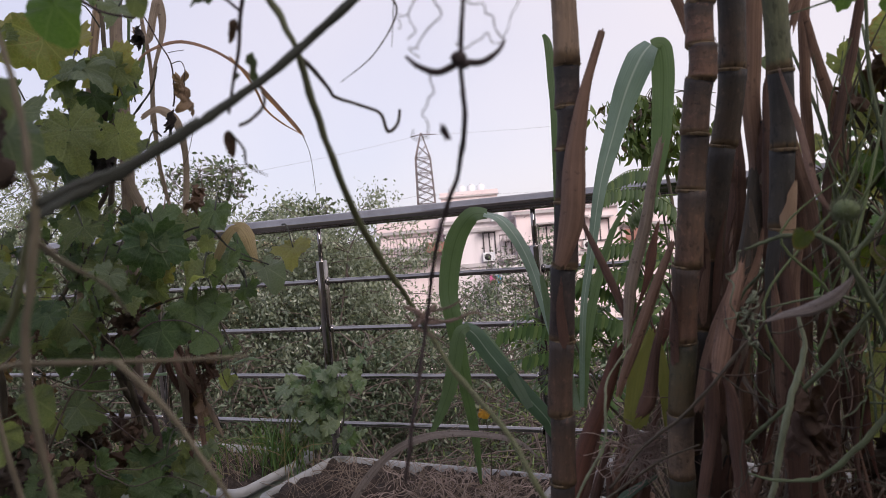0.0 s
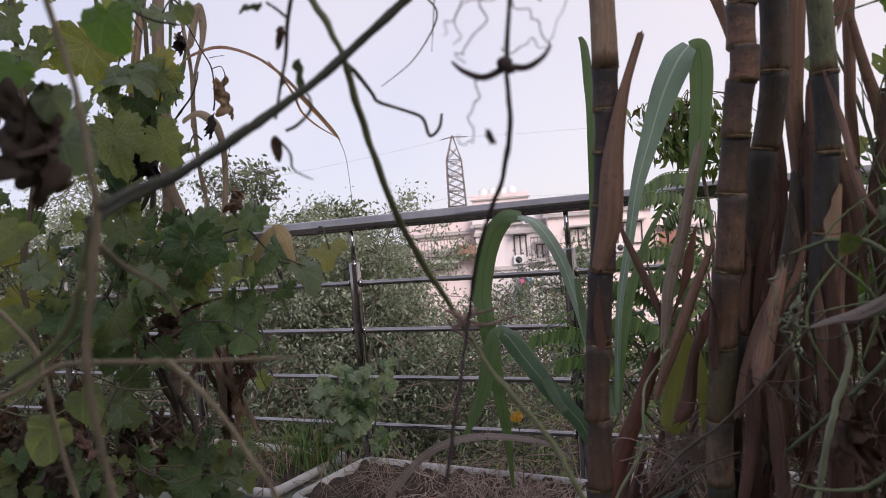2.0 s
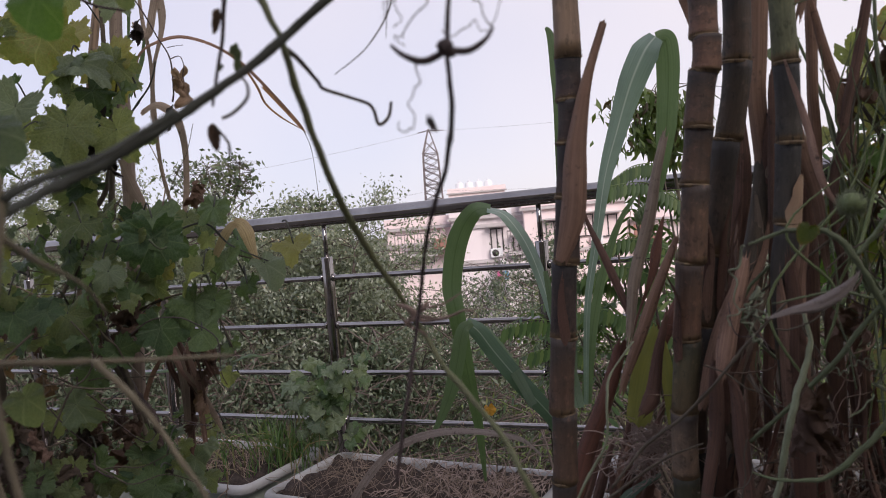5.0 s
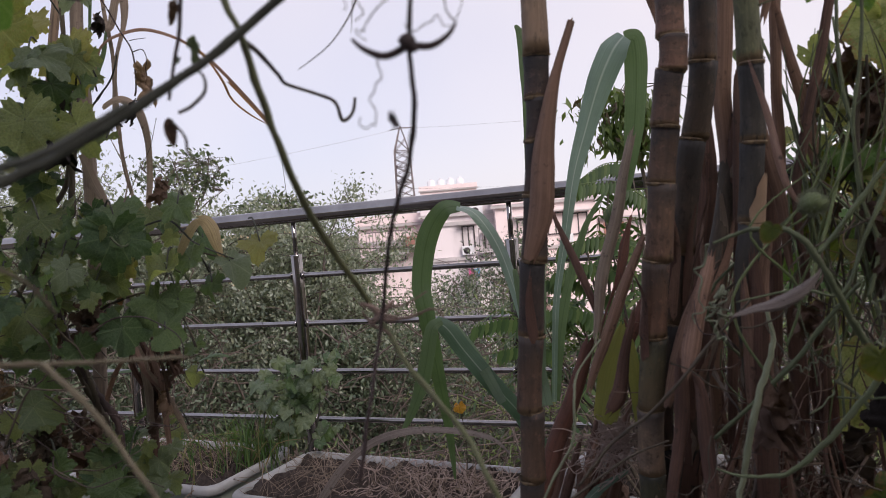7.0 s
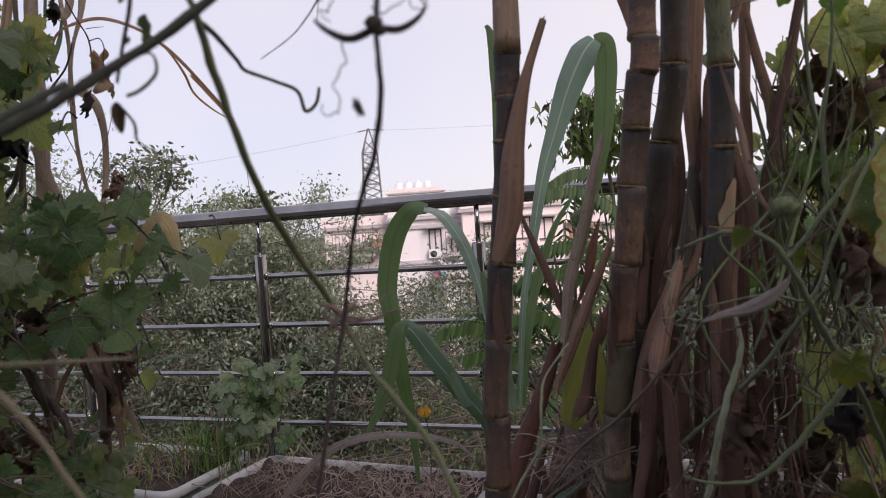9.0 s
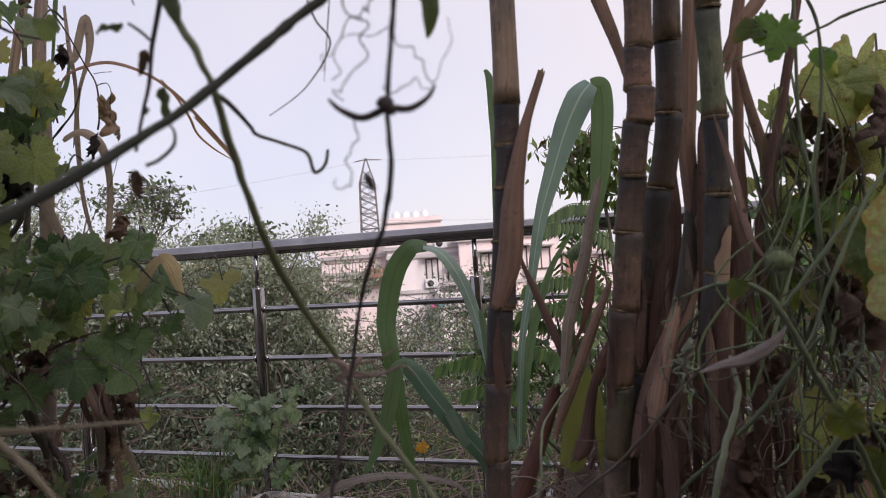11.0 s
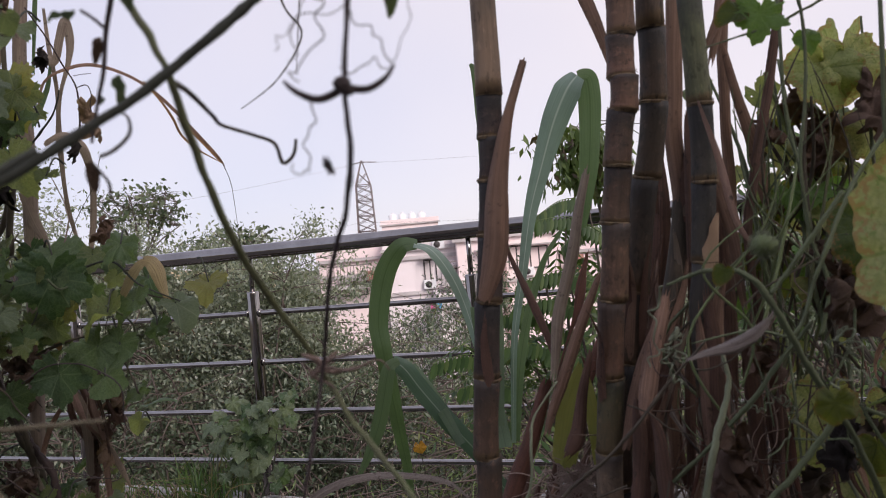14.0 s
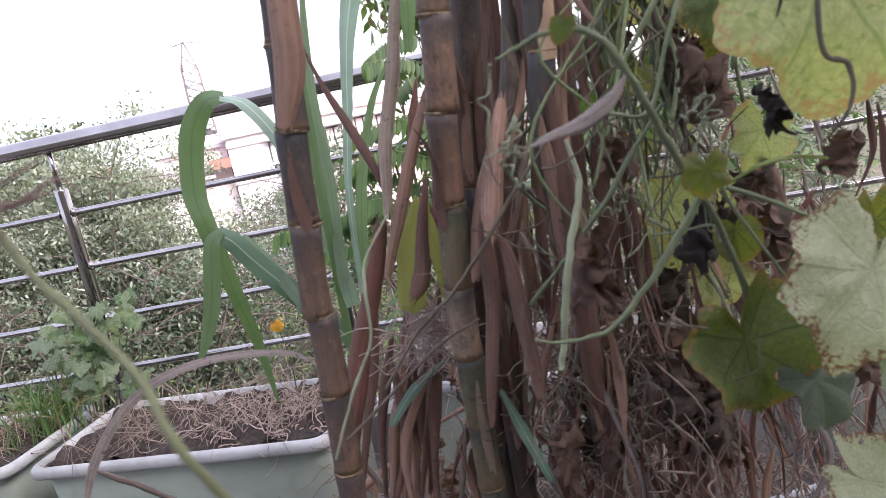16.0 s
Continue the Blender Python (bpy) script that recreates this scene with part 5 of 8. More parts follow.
blades((0.213, 1.198, 0.524), "green sugarcane shoot with long arching blades", [
    ([(0.226, 1.05, 0.72), (0.238, 1.05, 0.848), (0.257, 1.05, 0.937), (0.275, 1.05, 1.018), (0.294, 1.045, 1.076), (0.313, 1.03, 1.133), (0.33, 1.015, 1.17), (0.344, 1.01, 1.186)], [0.006, 0.009, 0.012, 0.018, 0.026, 0.036, 0.041, 0.024], (-0.35, -1, 0.35), (-0.1, -0.8, 0.6), BLADE_SKYLIT, "wide rising green blade"),
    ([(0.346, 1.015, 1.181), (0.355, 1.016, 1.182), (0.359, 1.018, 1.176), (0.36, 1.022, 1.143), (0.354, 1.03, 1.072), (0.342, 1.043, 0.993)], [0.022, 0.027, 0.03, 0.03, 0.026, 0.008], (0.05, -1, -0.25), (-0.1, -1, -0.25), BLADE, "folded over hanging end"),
    ([(0.241, 1.153, 0.694), (0.265, 1.157, 0.827), (0.305, 1.161, 0.942), (0.343, 1.163, 0.998)], [0.016, 0.016, 0.01, 0.003], (0.2, -1, 0.3), None, BLADE, ""),
])
blades((0.2, 1.03, 0.6), "thin upright sugarcane shoot behind a stalk", [
    ([(0.196, 1.04, 0.62), (0.205, 1.02, 0.85), (0.214, 1.0, 1.084), (0.215, 1.0, 1.15), (0.213, 1.0, 1.195), (0.208, 1.0, 1.208)], [0.01, 0.012, 0.012, 0.013, 0.01, 0.004], (0.5, -1, 0.1), (-0.2, -1, 0.3), BLADE, ""),
])
blades((0.177, 1.247, 0.507), "young green sugarcane shoot with drooping folded blades", [
    ([(0.223, 1.133, 0.717), (0.201, 1.175, 0.843), (0.18, 1.197, 0.926), (0.15, 1.207, 0.98), (0.121, 1.206, 0.995)], [0.012, 0.016, 0.019, 0.02, 0.022], (-0.6, -0.7, 0.8), (-0.2, -0.5, 1), BLADE_SKYLIT, "pale narrow rising blade"),
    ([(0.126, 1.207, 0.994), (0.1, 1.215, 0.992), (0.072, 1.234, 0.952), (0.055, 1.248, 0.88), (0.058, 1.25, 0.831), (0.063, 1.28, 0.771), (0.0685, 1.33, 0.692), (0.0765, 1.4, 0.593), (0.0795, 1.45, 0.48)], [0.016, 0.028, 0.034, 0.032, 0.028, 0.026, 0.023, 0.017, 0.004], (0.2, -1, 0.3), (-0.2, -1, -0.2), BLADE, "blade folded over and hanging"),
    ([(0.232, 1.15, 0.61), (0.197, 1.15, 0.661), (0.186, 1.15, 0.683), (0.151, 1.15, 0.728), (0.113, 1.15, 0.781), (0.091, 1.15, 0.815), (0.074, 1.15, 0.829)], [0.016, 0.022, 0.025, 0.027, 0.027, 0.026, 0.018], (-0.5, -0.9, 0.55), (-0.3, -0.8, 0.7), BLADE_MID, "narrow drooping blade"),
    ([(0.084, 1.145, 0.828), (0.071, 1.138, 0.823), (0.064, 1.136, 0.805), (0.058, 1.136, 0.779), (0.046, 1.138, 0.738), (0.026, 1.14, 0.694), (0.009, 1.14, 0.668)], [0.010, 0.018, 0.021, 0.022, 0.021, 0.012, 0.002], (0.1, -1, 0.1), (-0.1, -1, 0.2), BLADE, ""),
    ([(0.16, 1.103, 0.711), (0.133, 1.165, 0.762), (0.099, 1.228, 0.807)], [0.012, 0.018, 0.018], (-0.4, -0.6, 1), None, BLADE, ""),
    ([(0.154, 0.948, 0.691), (0.127, 0.926, 0.72), (0.067, 0.92, 0.735), (0.015, 0.91, 0.735), (-0.025, 0.896, 0.719), (-0.062, 0.89, 0.678), (-0.081, 0.89, 0.637)], [0.006, 0.007, 0.0085, 0.0095, 0.009, 0.009, 0.003], (0.2, -0.7, 1), (0.3, -1, 0.2), GREY_STRAW, "dry grey arching blade"),
])
blades((0.197, 0.801, 0.647), "short green cane shoots beside the stalks", [
    ([(0.208, 0.992, 0.732), (0.207, 1.048, 0.775), (0.201, 1.106, 0.831), (0.195, 1.134, 0.896)], [0.016, 0.018, 0.014, 0.006], (-0.1, -1, 0.3), None, BLADE, ""),
    ([(0.203, 0.996, 0.758), (0.22, 1.055, 0.869), (0.228, 1.095, 0.98), (0.247, 1.123, 1.095)], [0.012, 0.014, 0.012, 0.006], (-0.1, -1, 0.3), None, BLADE, ""),
    ([(0.199, 0.803, 0.667), (0.227, 0.81, 0.691), (0.261, 0.814, 0.708)], [0.006, 0.012, 0.003], (-0.2, -0.6, 1), None, BLADE_MID, ""),
    ([(0.302, 0.705, 0.627), (0.289, 0.713, 0.672), (0.279, 0.718, 0.708)], [0.006, 0.010, 0.003], (-0.2, -0.6, 1), None, BLADE_MID, ""),
])

# ---- broad leaves ----
def leaf_shape(kind, seed):
    """A unit leaf in its own plane: stalk at the origin, tip along +y, upper side +z."""
    rr = random.Random(seed)
    n, rings = {"lobed": (120, 7), "gourd": (168, 13), "torn": (96, 9)}.get(kind, (72, 6))
    ph = [rr.uniform(0, 6.28) for _ in range(4)]
    o = rr.uniform(0, 90)
    cup, fold, sag = rr.uniform(-0.3, 0.35), rr.uniform(0.05, 0.75), rr.uniform(0.1, 0.8)

    def saw(t, count):
        return abs(((t * count / 6.2832 + ph[0]) % 1.0) - 0.5) * 2 - 0.5

    def edge(t):
        a = abs(t)
        if kind == "lobed":
            r = 0.68 * max(q * (0.68 + 0.32 * max(0.0, 1 - abs(a - w) / 0.56) ** 0.85) for q, w in ((1.0, 0.0), (0.92, 1.05), (0.78, 2.05)))
            r += 0.075 * saw(t, 23) + 0.03 * noise.noise((t * 2, o, 0))
        elif kind == "gourd":
            r = 0.57 * max(q * (0.8 + 0.2 * max(0.0, 1 - abs(a - w) / 0.5)) for q, w in ((1.0, 0.0), (0.95, 1.0), (0.88, 2.0)))
            r += 0.016 * saw(t, 37) + 0.05 * noise.noise((math.sin(t) * 2, math.cos(t) * 2, o)) + 0.02 * noise.noise((math.sin(t) * 7, math.cos(t) * 7, o))
        elif kind == "round":
            r = 0.50 + 0.07 * math.cos(t) + 0.035 * math.cos(5 * t) + 0.02 * math.cos(3 * t + ph[0]) + 0.014 * math.sin(11 * t + ph[1]) + 0.008 * math.sin(19 * t + ph[2])
        elif kind == "torn":
            r = 0.50 + 0.1 * math.cos(t) + 0.08 * math.sin(7 * t + ph[0]) + 0.07 * math.sin(13 * t + ph[1])
        else:
            r = 0.46 + 0.2 * math.cos(t) + 0.05 * math.cos(3 * t) + 0.01 * math.sin(19 * t)
        return r * (1 - 0.75 * max(0, (a - 2.6) / 0.54) ** 1.5)

    v, u = [(0, 0, 0)], [(0.5, 0.0)]
    wild = 0.3 if kind == "torn" else 0.18
    for j in range(1, rings + 1):
        for k in range(n):
            t = -math.pi + 2 * math.pi * k / n
            f = j / rings
            r = edge(t) * f
            x, y = r * math.sin(t), r * math.cos(t)
            if kind == "lance":
                x, y = 0.21 * f * math.sin(t) * (1 - 0.25 * math.cos(t)), 0.5 + 0.5 * f * math.cos(t)
            z = -sag * y * abs(y) - cup * r * r * 2 + fold * abs(x) * 0.6 + wild * f * f * 0.5 * math.sin(3 * t + ph[1]) + 0.05 * f * math.sin(7 * t + ph[2]) * f
            z += 0.03 * math.cos(7 * t) * f
            if kind in ("gourd", "lobed"):
                z += 0.14 * f * noise.noise((x * 3.2, y * 3.2, o)) + 0.035 * f * noise.noise((x * 10, y * 10, o))
                z -= 0.1 * f ** 5 * (0.6 + noise.noise((math.sin(t) * 1.5, math.cos(t) * 1.5, o + 7)))
            v.append((x, y, z))
            u.append((k / n, f))
    fs = [(0, 1 + k, 1 + (k + 1) % n) for k in range(n)]
    for j in range(rings - 1):
        for k in range(n):
            q = v[1 + (j + 1) * n + k]
            if kind == "gourd" and j > 3 and noise.noise((q[0] * 6.5, q[1] * 6.5, o + 30)) > 0.66:
                continue
            fs.append((1 + j * n + k, 1 + (j + 1) * n + k, 1 + (j + 1) * n + (k + 1) % n, 1 + j * n + (k + 1) % n))
    g = Geo()
    g.add(v, fs, u)
    return g


def crumpled(seed, roll=0.2):
    """A shrivelled leaf: a torn sheet rolled and folded on itself in a few sharp creases."""
    rr = random.Random(seed)
    flat = leaf_shape("torn", seed + 40)
    o, tw = rr.uniform(0, 50), rr.uniform(-1.6, 1.6)
    long = rr.uniform(0.9, 1.5)
    out = Geo()
    vs = []
    for x, y, z in flat.v:
        r = roll * (1 + 0.6 * noise.noise((y * 2.5, o, 0)))
        a = x / r + tw * y
        k = r * (1 + 0.4 * abs(x) / 0.5)
        q = V((k * math.sin(a), k * math.cos(a) * 0.7 + 0.2 * y * y, 0.55 - y * long - 0.25 * abs(x)))
        crease = abs(noise.noise((x * 3.5, y * 3.5, o))) + 0.5 * abs(noise.noise((x * 7, y * 7, o)))
        q += V((math.sin(a), math.cos(a), 0)) * (0.3 * crease - 0.08)
        q += V((noise.noise((x * 5, y * 5, o)), noise.noise((x * 5 + 9, y * 5, o)), noise.noise((x * 5, y * 5 + 9, o)))) * 0.1
        vs.append(tuple(q))
    out.add(vs, flat.f, flat.u)
    return out


LEAVES = {}


def leaf_data(kind, k, mat):
    key = (kind, k, mat.name)
    if key not in LEAVES:
        LEAVES[key] = (crumpled(k + 3) if kind == "dead" else leaf_shape(kind, k + 11)).mesh("leaf", mat)
    return LEAVES[key]


def put_leaf(root, kind, mat, at, size, face=(0, -1, 0.4), tip=(0, -0.2, -1), label="", name="leaf", k=None):
    """A leaf at a place with its upper side towards face and its tip towards tip."""
    ob = new(name, leaf_data(kind, rnd.randint(0, 6) if k is None else k, mat))
    under(ob, root)
    z = V(face).normalized()
    y = V(tip)
    y = (y - z * y.dot(z)).normalized()
    x = y.cross(z)
    m = Matrix((x, y, z)).transposed().to_4x4()
    if kind == "dead":
        size *= 0.82
        m = Euler((rnd.uniform(-0.4, 0.4), rnd.uniform(-0.4, 0.4), rnd.uniform(0, 6.3))).to_matrix().to_4x4()
    ob.matrix_basis = Matrix.Translation(at) @ m @ Matrix.Diagonal((size, size, size, 1))
    return tagged(ob, label)


def vine(name, at, label, runs, category="vine", slim=1.0):
    root = thing(name, at, label, category)
    for nm, pts, rad, mat in runs:
        line = curve_through(pts, 7)
        o = rnd.uniform(0, 90)
        wide = profile(rad, len(line))
        wide = [slim * w * (1 + 0.25 * noise.noise((i * 0.45, o, 0)) + (0.22 if i % 17 == 8 else 0)) for i, w in enumerate(wide)]
        line = [q + V((noise.noise((i * 0.4, o, 3)), noise.noise((i * 0.4, o, 5)), noise.noise((i * 0.4, o, 8)))) * wide[i] * 0.45 for i, q in enumerate(line)]
        part(nm, Geo().tube(line, wide, 9, True, 0.06), mat, root)
    return root


def coil(pts, r, turns, thin, slack=2.5, n=170):
    """A tendril wound round a line."""
    line = curve_through(pts, 20)
    out = []
    for i in range(n):
        f = i / (n - 1)
        q = f * (len(line) - 1)
        k = min(int(q), len(line) - 2)
        p = line[k].lerp(line[k + 1], q - k)
        t = (line[k + 1] - line[k]).normalized()
        a = t.orthogonal().normalized()
        b = t.cross(a)
        w = turns * 6.28 * f * (0.5 if slack > 1 else 1.0) + slack * noise.noise((f * 4, r * 900, turns))
        rr = r * (0.75 + 0.9 * noise.noise((f * 6, turns, r * 700)))
        p = p + V((noise.noise((f * 3, r * 500, 1)), 0.3, noise.noise((f * 3, r * 500, 7)))) * r * 1.8
        out.append(p + a * rr * math.cos(w) + b * rr * math.sin(w))
    return Geo().tube(out, [thin, thin * 0.6], 6)


# ---- vine close to the eye ----
near = vine("twining_vine", (-0.054, 0.34, 0.986), "bare green and brown twining stems with dry tendrils", [
    ("stem", [(-0.053, 0.33, 0.987), (-0.046, 0.345, 0.995), (-0.032, 0.354, 1.003), (-0.016, 0.361, 1.013), (0.005, 0.37, 1.028), (0.028, 0.379, 1.046), (0.055, 0.385, 1.069), (0.078, 0.389, 1.088), (0.111, 0.393, 1.117)], [0.0027, 0.0026, 0.0028, 0.0027, 0.0029, 0.0027], STEM),
    ("stem", [(-0.002, 0.395, 1.115), (0.008, 0.391, 1.088), (0.02, 0.386, 1.065), (0.027, 0.387, 1.047), (0.031, 0.397, 1.022), (0.036, 0.408, 0.997), (0.045, 0.439, 0.964), (0.059, 0.464, 0.932)], [0.0018, 0.002, 0.0022, 0.0023, 0.0023], STEM_OLIVE),
    ("stem", [(0.059, 0.464, 0.932), (0.077, 0.446, 0.902), (0.098, 0.42, 0.88), (0.108, 0.398, 0.863), (0.118, 0.394, 0.842), (0.126, 0.385, 0.825)], [0.0021, 0.0019, 0.0018], STEM_OLIVE),
    ("stem", [(0.097, 0.349, 1.083), (0.095, 0.35, 1.06), (0.091, 0.352, 1.03), (0.091, 0.356, 1.012), (0.087, 0.367, 0.993), (0.078, 0.388, 0.973), (0.071, 0.418, 0.951), (0.066, 0.429, 0.928), (0.057, 0.421, 0.887), (0.051, 0.422, 0.859)], [0.0012, 0.0013, 0.0015, 0.0013, 0.0014, 0.0013], STEM_DARK),
], "vine", 0.66)
part("knot", Geo().tube(curve_through([(0.088, 0.35, 1.03), (0.09, 0.35, 1.031), (0.092, 0.35, 1.029), (0.093, 0.35, 1.03)], 5), [0.001, 0.0026, 0.0026, 0.001], 8, True, 0.15), STEM_DARK, near)
part("knot", Geo().tube(curve_through([(0.054, 0.457, 0.935), (0.061, 0.455, 0.932), (0.067, 0.455, 0.926), (0.084, 0.454, 0.928)], 5), [0.0007, 0.0017, 0.0010, 0.0005], 8, True, 0.15), KNOT, near)
part("knot", Geo().tube(curve_through([(0.057, 0.46, 0.924), (0.063, 0.457, 0.929), (0.07, 0.457, 0.935)], 5), [0.0007, 0.002, 0.0007], 8, True, 0.2), KNOT, near)
part("tendril", Geo().tube(curve_through([(0.026, 0.387, 1.047), (0.028, 0.407, 1.046), (0.031, 0.427, 1.041), (0.032, 0.437, 1.039), (0.042, 0.447, 1.036), (0.051, 0.452, 1.032), (0.054, 0.452, 1.023), (0.059, 0.452, 1.026), (0.061, 0.451, 1.033)], 8), [0.0012, 0.0009, 0.0008, 0.0009, 0.0007], 8, True, 0.08), STEM_BROWN, near, "wavy brown tendril")
part("tendril", Geo().tube(curve_through([(0.091, 0.352, 1.03), (0.083, 0.352, 1.027), (0.076, 0.353, 1.03), (0.072, 0.354, 1.034)], 8), [0.0014, 0.0012, 0.0005], 7), STEM_DARK, near)
part("tendril", Geo().tube(curve_through([(0.091, 0.352, 1.03), (0.098, 0.352, 1.029), (0.104, 0.352, 1.032), (0.107, 0.353, 1.036)], 8), [0.0014, 0.0011, 0.0005], 7), STEM_DARK, near)
for pts, r, turns, thin in (([(0.079, 0.355, 1.071), (0.084, 0.355, 1.057), (0.08, 0.356, 1.042), (0.074, 0.356, 1.035)], 0.0016, 9, 0.0005), ([(0.107, 0.353, 1.036), (0.104, 0.355, 1.046), (0.099, 0.355, 1.051), (0.093, 0.355, 1.055), (0.084, 0.355, 1.055), (0.074, 0.355, 1.05), (0.07, 0.356, 1.045)], 0.0011, 16, 0.0004),
                            ([(0.081, 0.354, 1.029), (0.078, 0.356, 1.019), (0.076, 0.357, 1.007), (0.072, 0.357, 1.007)], 0.0013, 8, 0.00045), ([(0.107, 0.355, 1.038), (0.113, 0.355, 1.049), (0.113, 0.354, 1.06)], 0.0008, 4, 0.0003), ([(0.09, 0.356, 1.037), (0.1, 0.355, 1.038), (0.106, 0.355, 1.036)], 0.0009, 7, 0.0004),
                            ([(0.085, 0.364, 1.078), (0.09, 0.364, 1.075), (0.086, 0.365, 1.066), (0.082, 0.365, 1.064), (0.076, 0.365, 1.055), (0.074, 0.366, 1.043)], 0.0014, 10, 0.0005)):
    part("tendril", coil(pts, r * 1.5, turns * 0.6, thin * 0.7), STEM_BROWN, near, "thin dry curling tendril")
put_leaf(near, "dead", STEM_DARK, (0.084, 0.357, 1.005), 0.0055, name="bud")
put_leaf(near, "lance", NEAR_LEAF, (0.108, 0.374, 1.081), 0.018, (0.2, -1, 0.1), (0.1, 0, -1))
put_leaf(near, "lance", NEAR_LEAF, (0.011, 0.386, 1.087), 0.016, (0.3, -1, 0.3), (0.3, 0, -1))
part("stem", Geo().tube(curve_through([(0.011, 0.395, 1.105), (0.006, 0.396, 1.083), (0.002, 0.397, 1.068), (-0, 0.397, 1.054), (-0.003, 0.397, 1.043), (-0.007, 0.398, 1.028)], 7), [0.0012, 0.001, 0.0008, 0.0006], 7), STEM_DARK, near)
part("stem", Geo().tube(curve_through([(0.002, 0.396, 1.07), (-0.002, 0.396, 1.074), (-0.006, 0.396, 1.077)], 5), [0.0007, 0.0006], 6), STEM_DARK, near)
for at, size, face, tip, mat in (((-0.008, 0.396, 1.076), 0.012, (0.4, -1, 0.5), (-1, 0, -0.3), NEAR_LEAF), ((-0.001, 0.397, 1.067), 0.011, (0.6, -1, 0.0), (-0.1, 0, -1), DEAD), ((0.004, 0.397, 1.052), 0.015, (0.9, -1, 0.2), (0.5, 0, -1), NEAR_LEAF),
                                 ((-0.008, 0.398, 1.021), 0.014, (0.3, -1, 0.0), (0.1, 0, -1), DEAD), ((-0.003, 0.397, 1.042), 0.008, (0.7, -1, 0.3), (0.6, 0, 1), NEAR_LEAF)):
    put_leaf(near, "lance", mat, at, size * 0.8, face, tip)
for pts, th in (([(-0, 0.388, 1.021), (0.005, 0.388, 1.023), (0.011, 0.387, 1.028), (0.011, 0.387, 1.034), (0.007, 0.387, 1.037)], 0.0007), ([(-0.007, 0.398, 1.02), (-0.002, 0.398, 1.013), (-0.001, 0.398, 1.006), (0.007, 0.398, 1.001)], 0.0006), ([(0.042, 0.533, 1.148), (0.05, 0.534, 1.123), (0.058, 0.534, 1.107), (0.042, 0.535, 1.083), (0.02, 0.536, 1.068)], 0.0006), ([(0.061, 0.533, 1.146), (0.057, 0.534, 1.116), (0.053, 0.535, 1.086)], 0.0004), ([(-0.011, 0.514, 1.148), (-0.012, 0.515, 1.135), (-0.019, 0.515, 1.13)], 0.0004), ([(-0.046, 0.515, 1.154), (-0.049, 0.515, 1.141), (-0.046, 0.516, 1.129)], 0.0008)):
    part("tendril", Geo().tube(curve_through(pts, 8), [th, th, th * 0.4], 6, True, 0.05), STEM_BROWN, near)

stem_left = vine("twining_vine", (-0.033, 0.293, 0.893), "thick brown old vine stems with twisted joints", [
    ("stem", [(-0.048, 0.304, 1.063), (-0.042, 0.305, 1.038), (-0.035, 0.3, 1.017), (-0.031, 0.295, 0.999), (-0.03, 0.295, 0.988), (-0.032, 0.294, 0.97), (-0.036, 0.293, 0.945), (-0.033, 0.293, 0.914), (-0.028, 0.293, 0.893)], [0.0018, 0.0019, 0.0021, 0.0026, 0.002, 0.002], STEM_TAN),
    ("stem", [(-0.03, 0.295, 0.988), (-0.023, 0.305, 0.994), (-0.014, 0.321, 1.001), (-0, 0.342, 1.016)], [0.0027, 0.0024, 0.0025], STEM),
    ("stem", [(-0.098, 0.319, 0.926), (-0.079, 0.325, 0.933), (-0.068, 0.331, 0.939), (-0.052, 0.342, 0.937), (-0.035, 0.353, 0.934), (-0.001, 0.376, 0.929)], [0.002, 0.002, 0.0022, 0.0013], STEM_TAN),
    ("stem", [(-0.039, 0.348, 0.935), (-0.028, 0.346, 0.925), (-0.016, 0.344, 0.91), (0.001, 0.34, 0.884), (0.013, 0.336, 0.868)], [0.0024, 0.0018, 0.0018], STEM_TAN),
    ("stem", [(-0.03, 0.294, 0.978), (-0.034, 0.314, 0.971), (-0.033, 0.334, 0.963), (-0.036, 0.354, 0.951)], [0.0022, 0.0014, 0.001], STEM_TAN),
    ("stem", [(-0.139, 0.386, 0.964), (-0.117, 0.388, 0.938), (-0.11, 0.387, 0.904), (-0.103, 0.387, 0.869)], [0.0024, 0.0022, 0.0022], STEM_TAN),
    ("stem", [(-0.034, 0.308, 0.993), (-0.041, 0.31, 0.983), (-0.045, 0.311, 0.972), (-0.047, 0.31, 0.964), (-0.052, 0.311, 0.954), (-0.061, 0.31, 0.945), (-0.078, 0.312, 0.936)], [0.0022, 0.0024, 0.0022, 0.002], STEM_OLIVE),
    ("stem", [(-0.162, 0.537, 1.158), (-0.14, 0.538, 1.136), (-0.124, 0.538, 1.125), (-0.104, 0.537, 1.119)], [0.0022, 0.0018, 0.001], STEM_DARK),
], "vine", 0.52)
